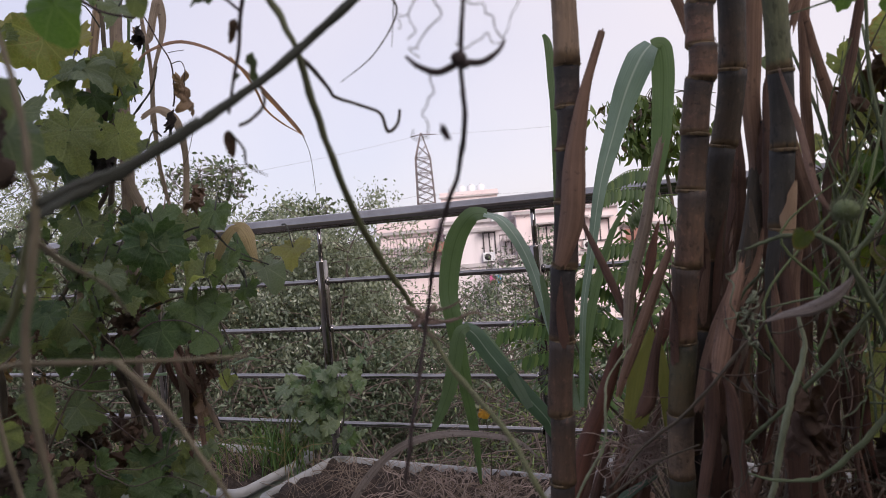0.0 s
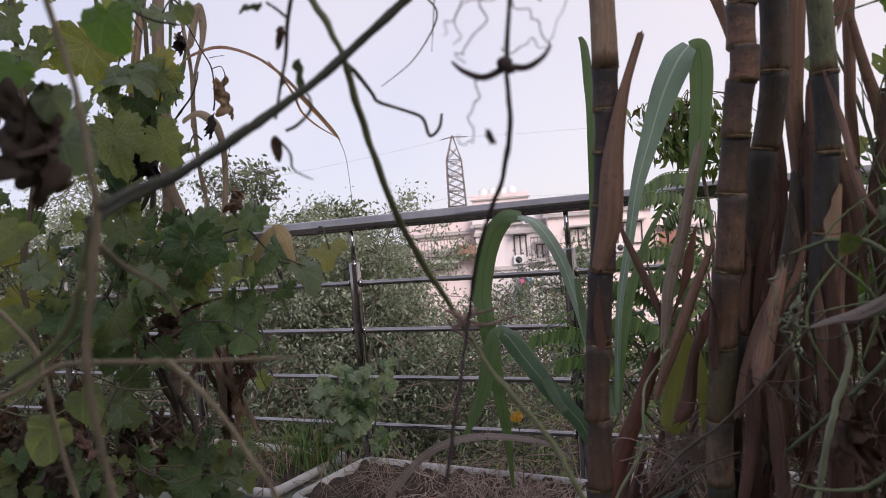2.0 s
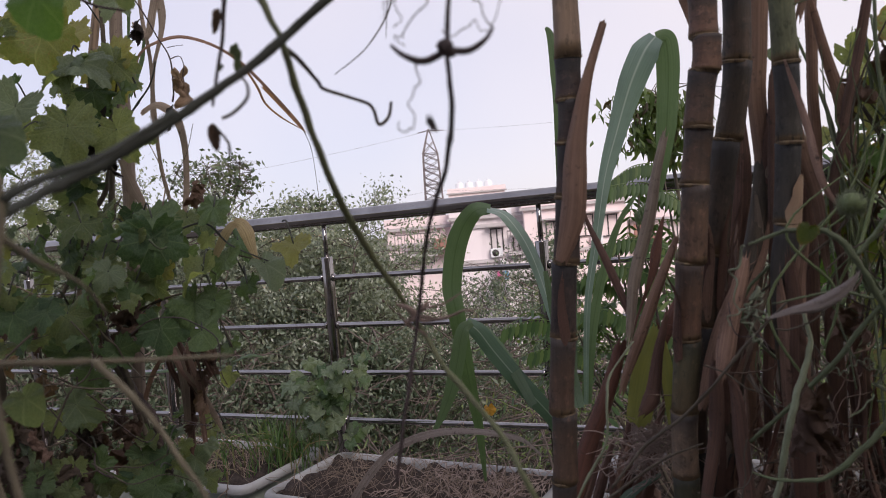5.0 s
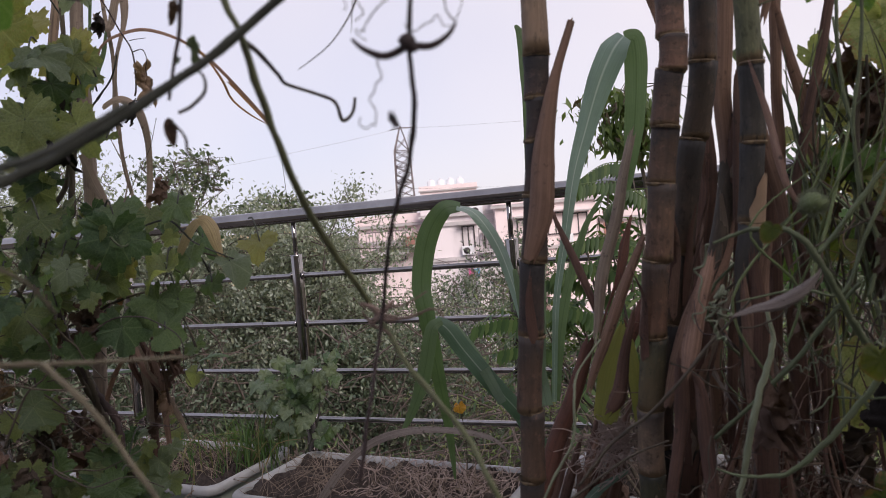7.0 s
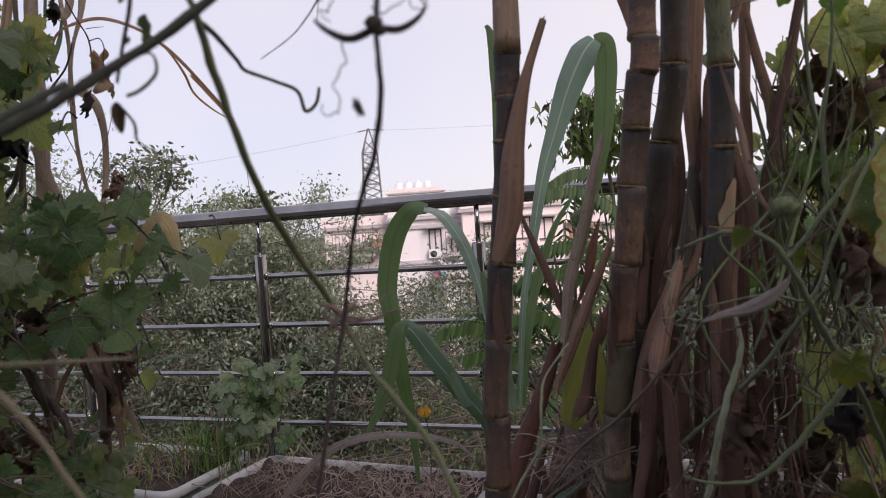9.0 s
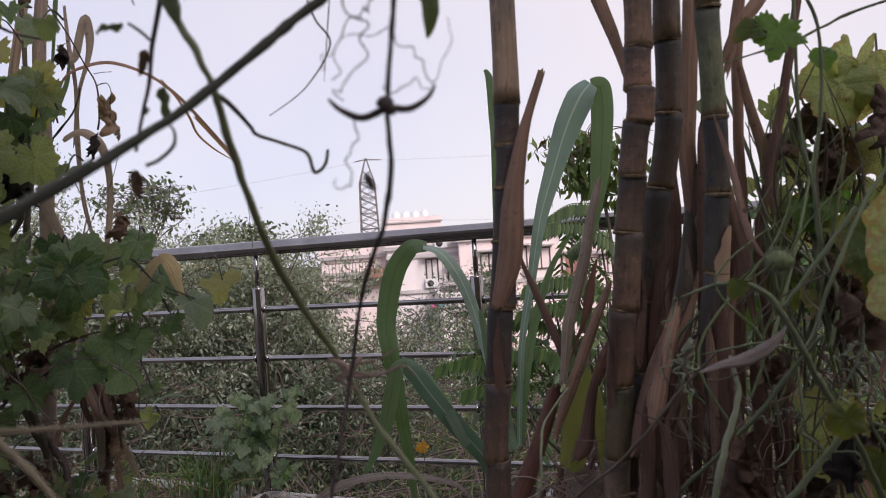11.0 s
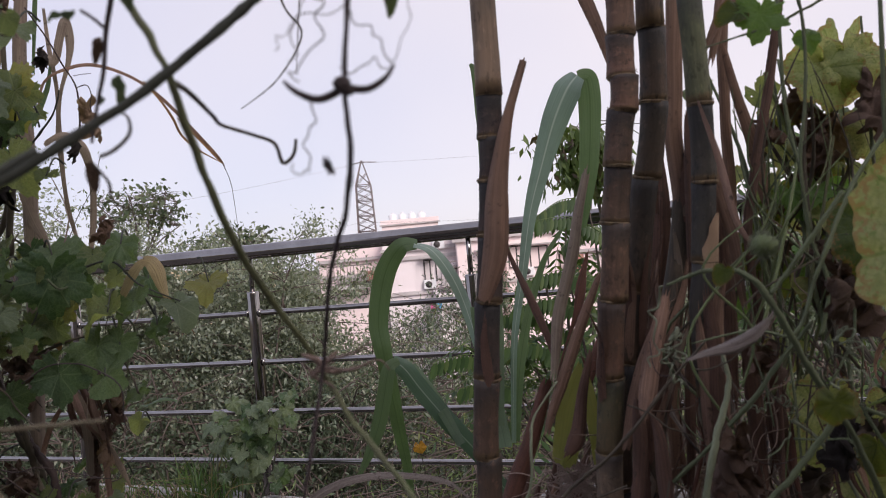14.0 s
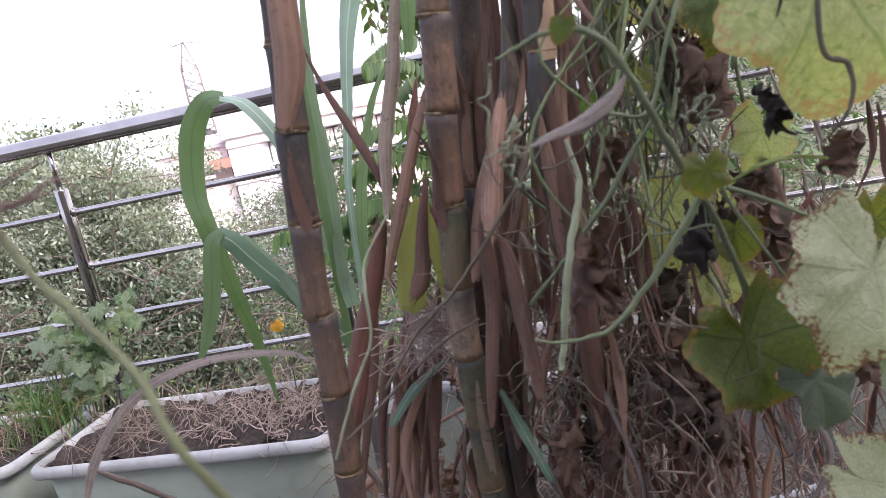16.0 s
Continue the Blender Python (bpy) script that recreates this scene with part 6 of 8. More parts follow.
for at, size, face, tip, mat in (((-0.09, 0.422, 1.089), 0.045, (0.2, -1, 0.4), (0.2, 0, -1), FRESH_LEAF), ((-0.117, 0.39, 1.059), 0.04, (0.2, -1, 0.6), (-0.8, 0, -1), FRESH_LEAF), ((-0.101, 0.391, 1.046), 0.03, (0.4, -1, 0.2), (0.1, 0, -1), VINE_PALE), ((-0.11, 0.41, 1.03), 0.045, (0.1, -1, 0.8), (0.5, 0, -0.6), VINE_PALE), ((-0.188, 0.484, 0.995), 0.05, (0.2, -1, 0.6), (-0.4, 0, -1), VINE_LEAF), ((-0.083, 0.493, 1.114), 0.022, (0.3, -1, 0.3), (0.1, 0, -1), VINE_LEAF), ((-0.19, 0.501, 0.877), 0.05, (0.2, -1, 0.6), (-0.4, 0, -1), VINE_LEAF),
                                 ((-0.169, 0.503, 0.895), 0.04, (0.2, -1, 0.6), (0.4, 0, -1), VINE_LEAF), ((-0.202, 0.502, 0.945), 0.045, (0.2, -1, 0.6), (-0.4, 0, -1), VINE_LEAF)):
    put_leaf(stem_left, "oval", mat, at, size * 0.58, face, tip)
put_leaf(stem_left, "dead", DEAD_DARK, (-0.118, 0.389, 1.014), 0.048, label="brown withered leaf")
put_leaf(stem_left, "dead", DEAD_DARK, (-0.108, 0.389, 1.008), 0.042)

# ---- leafy climber ----
climber = vine("climbing_vine", (-0.5, 0.92, 0.3), "dense leafy climber with lobed leaves, some yellowing", [
    ("stem", [(-0.305, 0.934, 0.693), (-0.314, 0.932, 0.771), (-0.33, 0.931, 0.811), (-0.348, 0.93, 0.864), (-0.37, 0.949, 0.928), (-0.381, 0.967, 1.008), (-0.355, 0.975, 1.06), (-0.343, 0.982, 1.143), (-0.341, 0.979, 1.247), (-0.34, 0.975, 1.378)], [0.006, 0.007, 0.006, 0.005, 0.004], STEM_BROWN),
    ("stem", [(-0.347, 0.966, 1.018), (-0.34, 0.964, 1.072), (-0.33, 0.962, 1.118), (-0.317, 0.96, 1.205)], [0.0062, 0.006, 0.004], STEM_BROWN),
    ("stem", [(-0.365, 0.929, 0.93), (-0.307, 0.906, 0.965), (-0.252, 0.885, 0.986), (-0.194, 0.863, 0.999), (-0.167, 0.863, 0.973), (-0.127, 0.863, 0.952)], [0.003, 0.002, 0.0012], STEM),
    ("stem", [(-0.311, 0.922, 1.112), (-0.274, 0.901, 1.138), (-0.244, 0.879, 1.157), (-0.231, 0.868, 1.178)], [0.0024, 0.0012], STEM),
    ("stem", [(-0.343, 0.929, 0.889), (-0.271, 0.887, 0.914), (-0.219, 0.866, 0.924), (-0.183, 0.846, 0.9), (-0.169, 0.846, 0.864)], [0.0028, 0.0018, 0.001], STEM_BROWN),
    ("stem", [(-0.434, 0.931, 0.884), (-0.375, 0.928, 0.969), (-0.353, 0.924, 1.071), (-0.368, 0.921, 1.201), (-0.369, 0.917, 1.343)], [0.004, 0.004, 0.003], STEM_BROWN),
    ("stem", [(-0.429, 0.812, 0.719), (-0.402, 0.816, 0.838), (-0.422, 0.817, 0.961), (-0.4, 0.82, 1.08), (-0.408, 0.822, 1.201), (-0.413, 0.823, 1.298)], [0.005, 0.005, 0.004], STEM_BROWN),
], "vine", 0.62)
ROW_A = [
    ((-0.31, 0.84, 1.175), 0.055, "lobed", VINE_PALE), ((-0.3, 0.861, 1.151), 0.045, "lobed", VINE_LEAF), ((-0.268, 0.86, 1.148), 0.052, "lobed", VINE_LEAF), ((-0.281, 0.879, 1.184), 0.055, "lobed", VINE_YELLOW), ((-0.271, 0.817, 1.243), 0.04, "lobed", VINE_LEAF), ((-0.234, 0.797, 1.221), 0.036, "lobed", VINE_PALE),
    ((-0.377, 0.94, 1.239), 0.085, "lobed", VINE_YELLOW), ((-0.307, 0.842, 1.109), 0.06, "lobed", VINE_LEAF), ((-0.282, 0.882, 1.101), 0.034, "lobed", VINE_YELLOW), ((-0.248, 0.861, 1.09), 0.036, "lobed", VINE_LEAF), ((-0.307, 0.825, 1.009), 0.055, "lobed", VINE_LEAF), ((-0.25, 0.864, 1.01), 0.075, "lobed", VINE_LEAF),
    ((-0.242, 0.844, 0.987), 0.078, "lobed", VINE_LEAF), ((-0.294, 0.866, 0.978), 0.055, "lobed", VINE_LEAF), ((-0.173, 0.842, 1.014), 0.05, "lobed", VINE_LEAF), ((-0.132, 0.863, 0.95), 0.05, "oval", VINE_PALE), ((-0.113, 0.922, 0.968), 0.052, "lobed", VINE_YELLOW), ((-0.174, 0.864, 0.956), 0.062, "lobed", VINE_LEAF)]
ROW_B = [
    ((-0.335, 0.846, 0.979), 0.045, "lobed", VINE_LEAF), ((-0.192, 0.844, 0.948), 0.055, "lobed", VINE_LEAF), ((-0.264, 0.906, 0.95), 0.05, "lobed", VINE_YELLOW), ((-0.205, 0.846, 0.915), 0.066, "lobed", VINE_LEAF), ((-0.192, 0.826, 0.887), 0.046, "round", VINE_LEAF), ((-0.245, 0.847, 0.891), 0.055, "lobed", VINE_LEAF),
    ((-0.186, 0.887, 0.859), 0.036, "lobed", VINE_YELLOW), ((-0.349, 0.85, 0.873), 0.05, "lobed", VINE_LEAF), ((-0.284, 0.829, 0.874), 0.045, "lobed", VINE_LEAF), ((-0.299, 0.827, 0.92), 0.055, "lobed", VINE_LEAF), ((-0.24, 1.03, 0.803), 0.034, "oval", VINE_YELLOW), ((-0.327, 0.831, 0.815), 0.05, "lobed", VINE_LEAF),
    ((-0.183, 0.845, 0.915), 0.056, "lobed", VINE_LEAF), ((-0.301, 0.773, 0.832), 0.046, "lobed", VINE_PALE), ((-0.292, 0.873, 0.749), 0.042, "lobed", VINE_LEAF), ((-0.265, 0.875, 0.747), 0.045, "lobed", VINE_LEAF), ((-0.297, 0.852, 0.724), 0.045, "lobed", VINE_LEAF), ((-0.364, 0.788, 0.783), 0.04, "lobed", VINE_PALE)]
ROW_C = [
    ((-0.306, 0.812, 0.761), 0.045, "lobed", VINE_YELLOW), ((-0.252, 0.815, 0.733), 0.05, "lobed", VINE_LEAF), ((-0.166, 0.904, 0.927), 0.04, "lobed", VINE_YELLOW), ((-0.246, 0.925, 0.971), 0.055, "lobed", VINE_YELLOW), ((-0.236, 0.924, 1.009), 0.05, "lobed", VINE_LEAF), ((-0.178, 0.923, 0.978), 0.045, "lobed", VINE_YELLOW),
    ((-0.277, 0.866, 0.941), 0.05, "lobed", VINE_LEAF), ((-0.335, 0.925, 1.024), 0.05, "lobed", VINE_YELLOW), ((-0.321, 0.864, 1.052), 0.05, "lobed", VINE_LEAF), ((-0.334, 0.844, 1.075), 0.055, "lobed", VINE_LEAF), ((-0.319, 0.965, 1.023), 0.04, "lobed", VINE_YELLOW), ((-0.345, 0.907, 0.968), 0.055, "lobed", VINE_LEAF),
    ((-0.3, 0.908, 0.901), 0.055, "lobed", VINE_LEAF), ((-0.374, 0.909, 0.92), 0.055, "lobed", VINE_LEAF), ((-0.383, 0.768, 0.882), 0.055, "lobed", VINE_LEAF), ((-0.345, 0.732, 0.971), 0.05, "lobed", VINE_PALE), ((-0.352, 0.771, 0.924), 0.055, "lobed", VINE_LEAF), ((-0.324, 0.813, 0.917), 0.055, "lobed", VINE_LEAF)]


def petiole(root, at, mat, reach=0.05):
    a = V(at)
    b = a + V((rnd.uniform(-0.5, 0.2), rnd.uniform(0.3, 1), rnd.uniform(-0.4, 0.6))) * reach
    part("petiole", Geo().tube(curve_through([a, a.lerp(b, 0.5) + V((0, 0, 0.012)), b], 4), [0.0008, 0.0012], 5), mat, root)


for at, size, kind, mat in ROW_A + ROW_B + ROW_C:
    up = rnd.uniform(0.0, 0.9)
    mat = {VINE_LEAF: rnd.choice([VINE_DARK, VINE_DARK, VINE_LEAF]), VINE_YELLOW: rnd.choice([VINE_YELLOW, VINE_LEAF, VINE_DARK])}.get(mat, mat)
    put_leaf(climber, kind, mat, at, size * rnd.uniform(0.7, 0.94), (rnd.uniform(-1.0, 1.0), -1, up * 2.6 - 0.2), (rnd.uniform(-0.8, 0.8), -0.1, rnd.uniform(-1.2, -0.2)))
    petiole(climber, at, STEM)
def scatter(corners, count, small, large, mats, deep=0.12, kind="lobed", stalks=3):
    """Leaves strewn over a slanting patch of the climber."""
    a, b, c, d = [V(q) for q in corners]
    for k in range(count):
        u, w = rnd.random(), rnd.random()
        p = a.lerp(b, u).lerp(c.lerp(d, u), w) + V((0, rnd.uniform(-deep, deep), 0))
        put_leaf(climber, kind, rnd.choice(mats), tuple(p), rnd.uniform(small, large), (rnd.uniform(-1.7, 1.7), -1, rnd.uniform(-0.4, 2.8)), (rnd.uniform(-0.9, 0.9), -0.3, -1))
        if k % stalks == 0:
            petiole(climber, tuple(p), STEM, 0.07)


GREENS = [VINE_DARK] * 5 + [VINE_LEAF] * 4 + [VINE_PALE, VINE_YELLOW]
scatter(((-0.593, 0.876, 1.056), (-0.221, 0.903, 1.012), (-0.59, 0.853, 0.881), (-0.231, 0.879, 0.89)), 125, 0.018, 0.042, GREENS)
scatter(((-0.595, 0.899, 1.239), (-0.308, 0.919, 1.195), (-0.593, 0.876, 1.049), (-0.299, 0.897, 1.025)), 34, 0.026, 0.046, GREENS)
scatter(((-0.601, 0.921, 1.369), (-0.374, 0.937, 1.351), (-0.595, 0.899, 1.232), (-0.374, 0.915, 1.214)), 34, 0.026, 0.046, [VINE_YELLOW, VINE_LEAF, VINE_LEAF, VINE_PALE])
scatter(((-0.589, 0.853, 0.893), (-0.334, 0.872, 0.872), (-0.588, 0.83, 0.702), (-0.339, 0.848, 0.681)), 26, 0.024, 0.042, GREENS)
scatter(((-0.388, 0.947, 0.793), (-0.284, 0.954, 0.77), (-0.383, 0.915, 0.663), (-0.268, 0.923, 0.653)), 34, 0.018, 0.03, GREENS + [VINE_PALE] * 4)
scatter(((-0.67, 0.948, 0.927), (-0.34, 0.976, 0.895), (-0.674, 0.923, 0.667), (-0.37, 0.948, 0.639)), 66, 0.022, 0.048, [DEAD, DEAD, TAN_DEAD], 0.1, "dead", 9)
for k in range(12):
    x, z = rnd.uniform(-1.0, -0.28), rnd.uniform(0.35, 0.85)
    put_leaf(climber, "dead", DEAD, (x, 0.86 + rnd.uniform(0, 0.2), z), rnd.uniform(0.025, 0.055), label="shrivelled brown leaf")
for at, size, mat in (((-0.225, 0.919, 1.144), 0.041, TAN_DEAD), ((-0.24, 0.901, 1.115), 0.026, BLACK), ((-0.292, 0.863, 1.079), 0.05, BLACK), ((-0.301, 0.863, 1.074), 0.045, BLACK), ((-0.271, 0.848, 0.89), 0.045, DEAD), ((-0.279, 0.848, 0.885), 0.036, DEAD), ((-0.226, 0.928, 0.844), 0.03, DEAD), ((-0.23, 0.929, 0.831), 0.028, DEAD),
                      ((-0.306, 0.837, 1.272), 0.045, DEAD), ((-0.299, 0.917, 1.288), 0.03, DEAD), ((-0.279, 0.938, 1.225), 0.024, BLACK), ((-0.233, 0.943, 1.025), 0.032, DEAD), ((-0.343, 0.869, 0.757), 0.05, DEAD)):
    put_leaf(climber, "dead", mat, at, size * 1.15, label="blackened dried flower" if mat is BLACK else "shrivelled brown leaf")
part("stem", Geo().tube(curve_through([(-0.262, 0.876, 1.268), (-0.248, 0.887, 1.239), (-0.239, 0.898, 1.213), (-0.231, 0.908, 1.19), (-0.235, 0.919, 1.157), (-0.238, 0.92, 1.144)], 6), [0.0009, 0.0009, 0.0012], 6), STEM_DARK, climber)
part("stem", Geo().tube(curve_through([(-0.231, 0.908, 1.19), (-0.22, 0.908, 1.192), (-0.216, 0.908, 1.182), (-0.218, 0.908, 1.17), (-0.221, 0.919, 1.162)], 6), [0.0006, 0.0005], 6), STEM_DARK, climber)
part("tendril", Geo().tube(curve_through([(-0.233, 0.908, 1.203), (-0.225, 0.908, 1.204), (-0.214, 0.907, 1.204)], 6), [0.0005, 0.0003], 5), STEM_DARK, climber)

for k in range(50):
    u, w = rnd.random(), rnd.random()
    a = V((-0.469, 0.804, 1.037)).lerp(V((-0.174, 0.826, 1)), u).lerp(V((-0.476, 0.779, 0.758)).lerp(V((-0.246, 0.796, 0.739)), u), w) + V((0, rnd.uniform(-0.05, 0.08), 0))
    q, d = [a], V((rnd.gauss(0, 1), rnd.gauss(0, 0.3), rnd.gauss(0, 1))).normalized()
    for j in range(rnd.randint(3, 6)):
        d = (d + V((rnd.gauss(0, 0.4), rnd.gauss(0, 0.2), rnd.gauss(0, 0.4)))).normalized()
        q.append(q[-1] + d * rnd.uniform(0.015, 0.035))
    th = rnd.choice([0.0006, 0.0008, 0.0012])
    part("tendril", Geo().tube(curve_through(q, 4), [th, th * 0.6], 5), rnd.choice([STEM_VINE, STEM_BROWN, STEM_BROWN, STEM_DARK]), climber)

for pts in ([(0.058, 0.45, 0.925), (0.066, 0.449, 0.929), (0.076, 0.447, 0.927), (0.089, 0.444, 0.931), (0.094, 0.444, 0.926)], [(0.06, 0.454, 0.927), (0.068, 0.454, 0.932), (0.077, 0.449, 0.934), (0.087, 0.449, 0.939)], [(0.054, 0.459, 0.931), (0.059, 0.458, 0.924), (0.067, 0.456, 0.919), (0.07, 0.455, 0.911)]):
    part("knot", Geo().tube(curve_through(pts, 6), [0.0006, 0.0008, 0.0006, 0.0003], 7, True, 0.2), KNOT, near, "pinkish brown dried tendril")
part("old_stem", Geo().tube(curve_through([(-0.345, 0.905, 0.93), (-0.333, 0.9, 0.883), (-0.319, 0.897, 0.851), (-0.311, 0.9, 0.826), (-0.297, 0.897, 0.803), (-0.286, 0.9, 0.78), (-0.284, 0.905, 0.74), (-0.276, 0.91, 0.69), (-0.28, 0.92, 0.6)], 9), [0.002, 0.0028, 0.004, 0.003, 0.0043, 0.0034, 0.0045, 0.004], 11, True, 0.3), STEM_DARK, climber, "dark twisted old vine trunk")
part("old_stem", Geo().tube(curve_through([(-0.325, 0.903, 0.87), (-0.31, 0.892, 0.84), (-0.302, 0.889, 0.815), (-0.304, 0.9, 0.79), (-0.292, 0.89, 0.765), (-0.278, 0.9, 0.74), (-0.288, 0.91, 0.69)], 9), [0.002, 0.0026, 0.003, 0.0026, 0.0034, 0.003], 9, True, 0.3), STEM_BROWN, climber, "dark twisted old vine trunk")
part("old_stem", Geo().tube(curve_through([(-0.262, 0.985, 0.9), (-0.268, 0.98, 0.857), (-0.275, 0.978, 0.817), (-0.277, 0.98, 0.777), (-0.284, 0.982, 0.73), (-0.282, 0.985, 0.64)], 8), [0.0022, 0.003, 0.0035, 0.003, 0.004], 11, True, 0.3), STEM_DARK, climber, "brown dead stem wrapped in dry leaves")
for pts, w, mat in (([(-0.277, 0.93, 0.878), (-0.274, 0.928, 0.862), (-0.268, 0.927, 0.842), (-0.26, 0.929, 0.822), (-0.245, 0.93, 0.803), (-0.233, 0.931, 0.785), (-0.224, 0.932, 0.768)], [0.004, 0.009, 0.008, 0.006, 0.006, 0.004, 0.0015], PINK_STRAW),
                    ([(-0.329, 0.858, 0.952), (-0.333, 0.857, 0.935), (-0.336, 0.858, 0.92), (-0.341, 0.86, 0.902)], [0.005, 0.011, 0.010, 0.006], STRAW),
                    ([(-0.324, 0.868, 0.938), (-0.321, 0.866, 0.922), (-0.326, 0.868, 0.903)], [0.003, 0.006, 0.003], GREY_STRAW),
                    ([(-0.252, 0.925, 0.86), (-0.249, 0.924, 0.84), (-0.244, 0.926, 0.818), (-0.243, 0.927, 0.80)], [0.003, 0.007, 0.008, 0.004], PINK_STRAW),
                    ([(-0.263, 0.968, 0.86), (-0.27, 0.966, 0.83), (-0.267, 0.966, 0.80), (-0.272, 0.967, 0.76)], [0.004, 0.009, 0.008, 0.004], DEAD)):
    part("dry_strip", Geo().ribbon(curve_through(pts, 7), w, (rnd.uniform(-0.4, 0.4), -1, 0.1), 1.8, 11, 0.012, 0.2, None, 0.001), mat, climber)
for at, size, mat in (((-0.221, 0.918, 0.846), 0.034, TAN_DEAD), ((-0.222, 0.92, 0.826), 0.026, DEAD), ((-0.305, 0.90, 0.893), 0.044, DEAD), ((-0.292, 0.902, 0.885), 0.034, TAN_DEAD), ((-0.24, 0.92, 0.782), 0.036, TAN_DEAD), ((-0.236, 0.928, 0.812), 0.026, DEAD),
                      ((-0.265, 0.965, 0.79), 0.03, DEAD), ((-0.276, 0.962, 0.75), 0.035, DEAD), ((-0.308, 0.885, 0.76), 0.04, DEAD), ((-0.325, 0.88, 0.73), 0.055, DEAD)):
    put_leaf(climber, "dead", mat, at, size, label="shrivelled brown leaf")
for k in range(22):
    x, z = rnd.uniform(-0.31, -0.235), rnd.uniform(0.69, 0.765)
    put_leaf(climber, "lobed", rnd.choice([VINE_DARK, VINE_LEAF, VINE_PALE, VINE_PALE]), (x, rnd.uniform(0.86, 0.93), z), rnd.uniform(0.016, 0.03), (rnd.uniform(-0.8, 0.8), -1, rnd.uniform(0.2, 2.2)), (rnd.uniform(-0.9, 0.9), -0.3, -1))
for k in range(7):
    a = V((-0.31, 0.928, 0.899)).lerp(V((-0.215, 0.927, 0.878)), rnd.random()) + V((0, rnd.uniform(-0.04, 0.06), rnd.uniform(-0.06, 0.02)))
    d = V((rnd.gauss(0, 0.012), 0, -rnd.uniform(0.05, 0.14)))
    part("dry_strip", Geo().ribbon(curve_through([a, a + d * 0.5 + V((rnd.gauss(0, 0.012), 0, 0)), a + d], 6), [0.002, rnd.uniform(0.004, 0.01), 0.006], (rnd.uniform(-0.6, 0.6), -1, 0.1), 1.6, 9, 0.012, 0.25, None, 0.0014), rnd.choice([PINK_STRAW, SHEATH, SHEATH_DARK, DEAD]), climber)

for at, size, mat, face, tip in (((-0.356, 0.872, 1.22), 0.085, VINE_YELLOW, (0.2, -1, 0.1), (0.2, 0, -1)), ((-0.293, 0.894, 1.191), 0.075, VINE_YELLOW, (-0.3, -1, 0.5), (0.3, 0, -1)), ((-0.294, 0.834, 1.174), 0.06, VINE_PALE, (0.3, -1, 1.2), (0.8, -0.2, -0.5)),
                                 ((-0.303, 0.812, 1.106), 0.075, VINE_LEAF, (0.1, -1, 0.3), (0.1, 0, -1)), ((-0.341, 0.79, 1.126), 0.06, VINE_PALE, (0.5, -1, 0.6), (-0.4, 0, -1)), ((-0.264, 0.834, 1.102), 0.06, VINE_LEAF, (-0.2, -1, 0.2), (0.4, 0, -1))):
    put_leaf(climber, "lobed", mat, at, size * 0.85, face, tip)
    petiole(climber, at, STEM_VINE)
for k in range(60):
    y = rnd.uniform(0.74, 0.86)
    p = (rnd.uniform(-0.44, -0.29) * y / 0.75, y, 0.97 - y * rnd.uniform(0.22, 0.31))
    if k % 3:
        put_leaf(climber, "dead", rnd.choice([DEAD, DEAD_DARK]), p, rnd.uniform(0.025, 0.05))
    else:
        put_leaf(climber, "lobed", rnd.choice([VINE_DARK, VINE_LEAF]), p, rnd.uniform(0.02, 0.036), (rnd.uniform(-0.8, 0.8), -1, rnd.uniform(0.2, 2.2)), (rnd.uniform(-0.9, 0.9), -0.3, -1))
for k in range(24):
    put_leaf(climber, "dead", DEAD, (rnd.uniform(-1.15, -0.5), rnd.uniform(0.95, 1.1), rnd.uniform(0.28, 0.62)), rnd.uniform(0.04, 0.075))

# ---- dry cane tops beside the climber ----
dry = thing("sugarcane_stalk", (-0.382, 1.035, 0.717), "dry sugarcane top with bleached hanging blades", "sugarcane", "sugarcane clump")
part("stem", Geo().tube(curve_through([(-0.385, 1.056, 0.71), (-0.368, 1.049, 0.931), (-0.355, 1.042, 1.153), (-0.354, 1.039, 1.264), (-0.34, 1.035, 1.374), (-0.329, 1.032, 1.462)], 8), [0.009, 0.009, 0.008, 0.006], 12), STRAW, dry)
part("stem", Geo().tube(curve_through([(-0.28, 0.974, 0.688), (-0.274, 0.971, 0.796), (-0.274, 0.969, 0.836), (-0.282, 0.969, 0.864)], 8), [0.0045, 0.0045, 0.003], 10, True, 0.12), SHEATH_DARK, dry)
part("stem", Geo().tube(curve_through([(-0.425, 1.074, 1.132), (-0.404, 1.07, 1.253), (-0.379, 1.066, 1.358), (-0.358, 1.064, 1.433)], 8), [0.006, 0.006, 0.004], 10), CANE_TAN, dry)
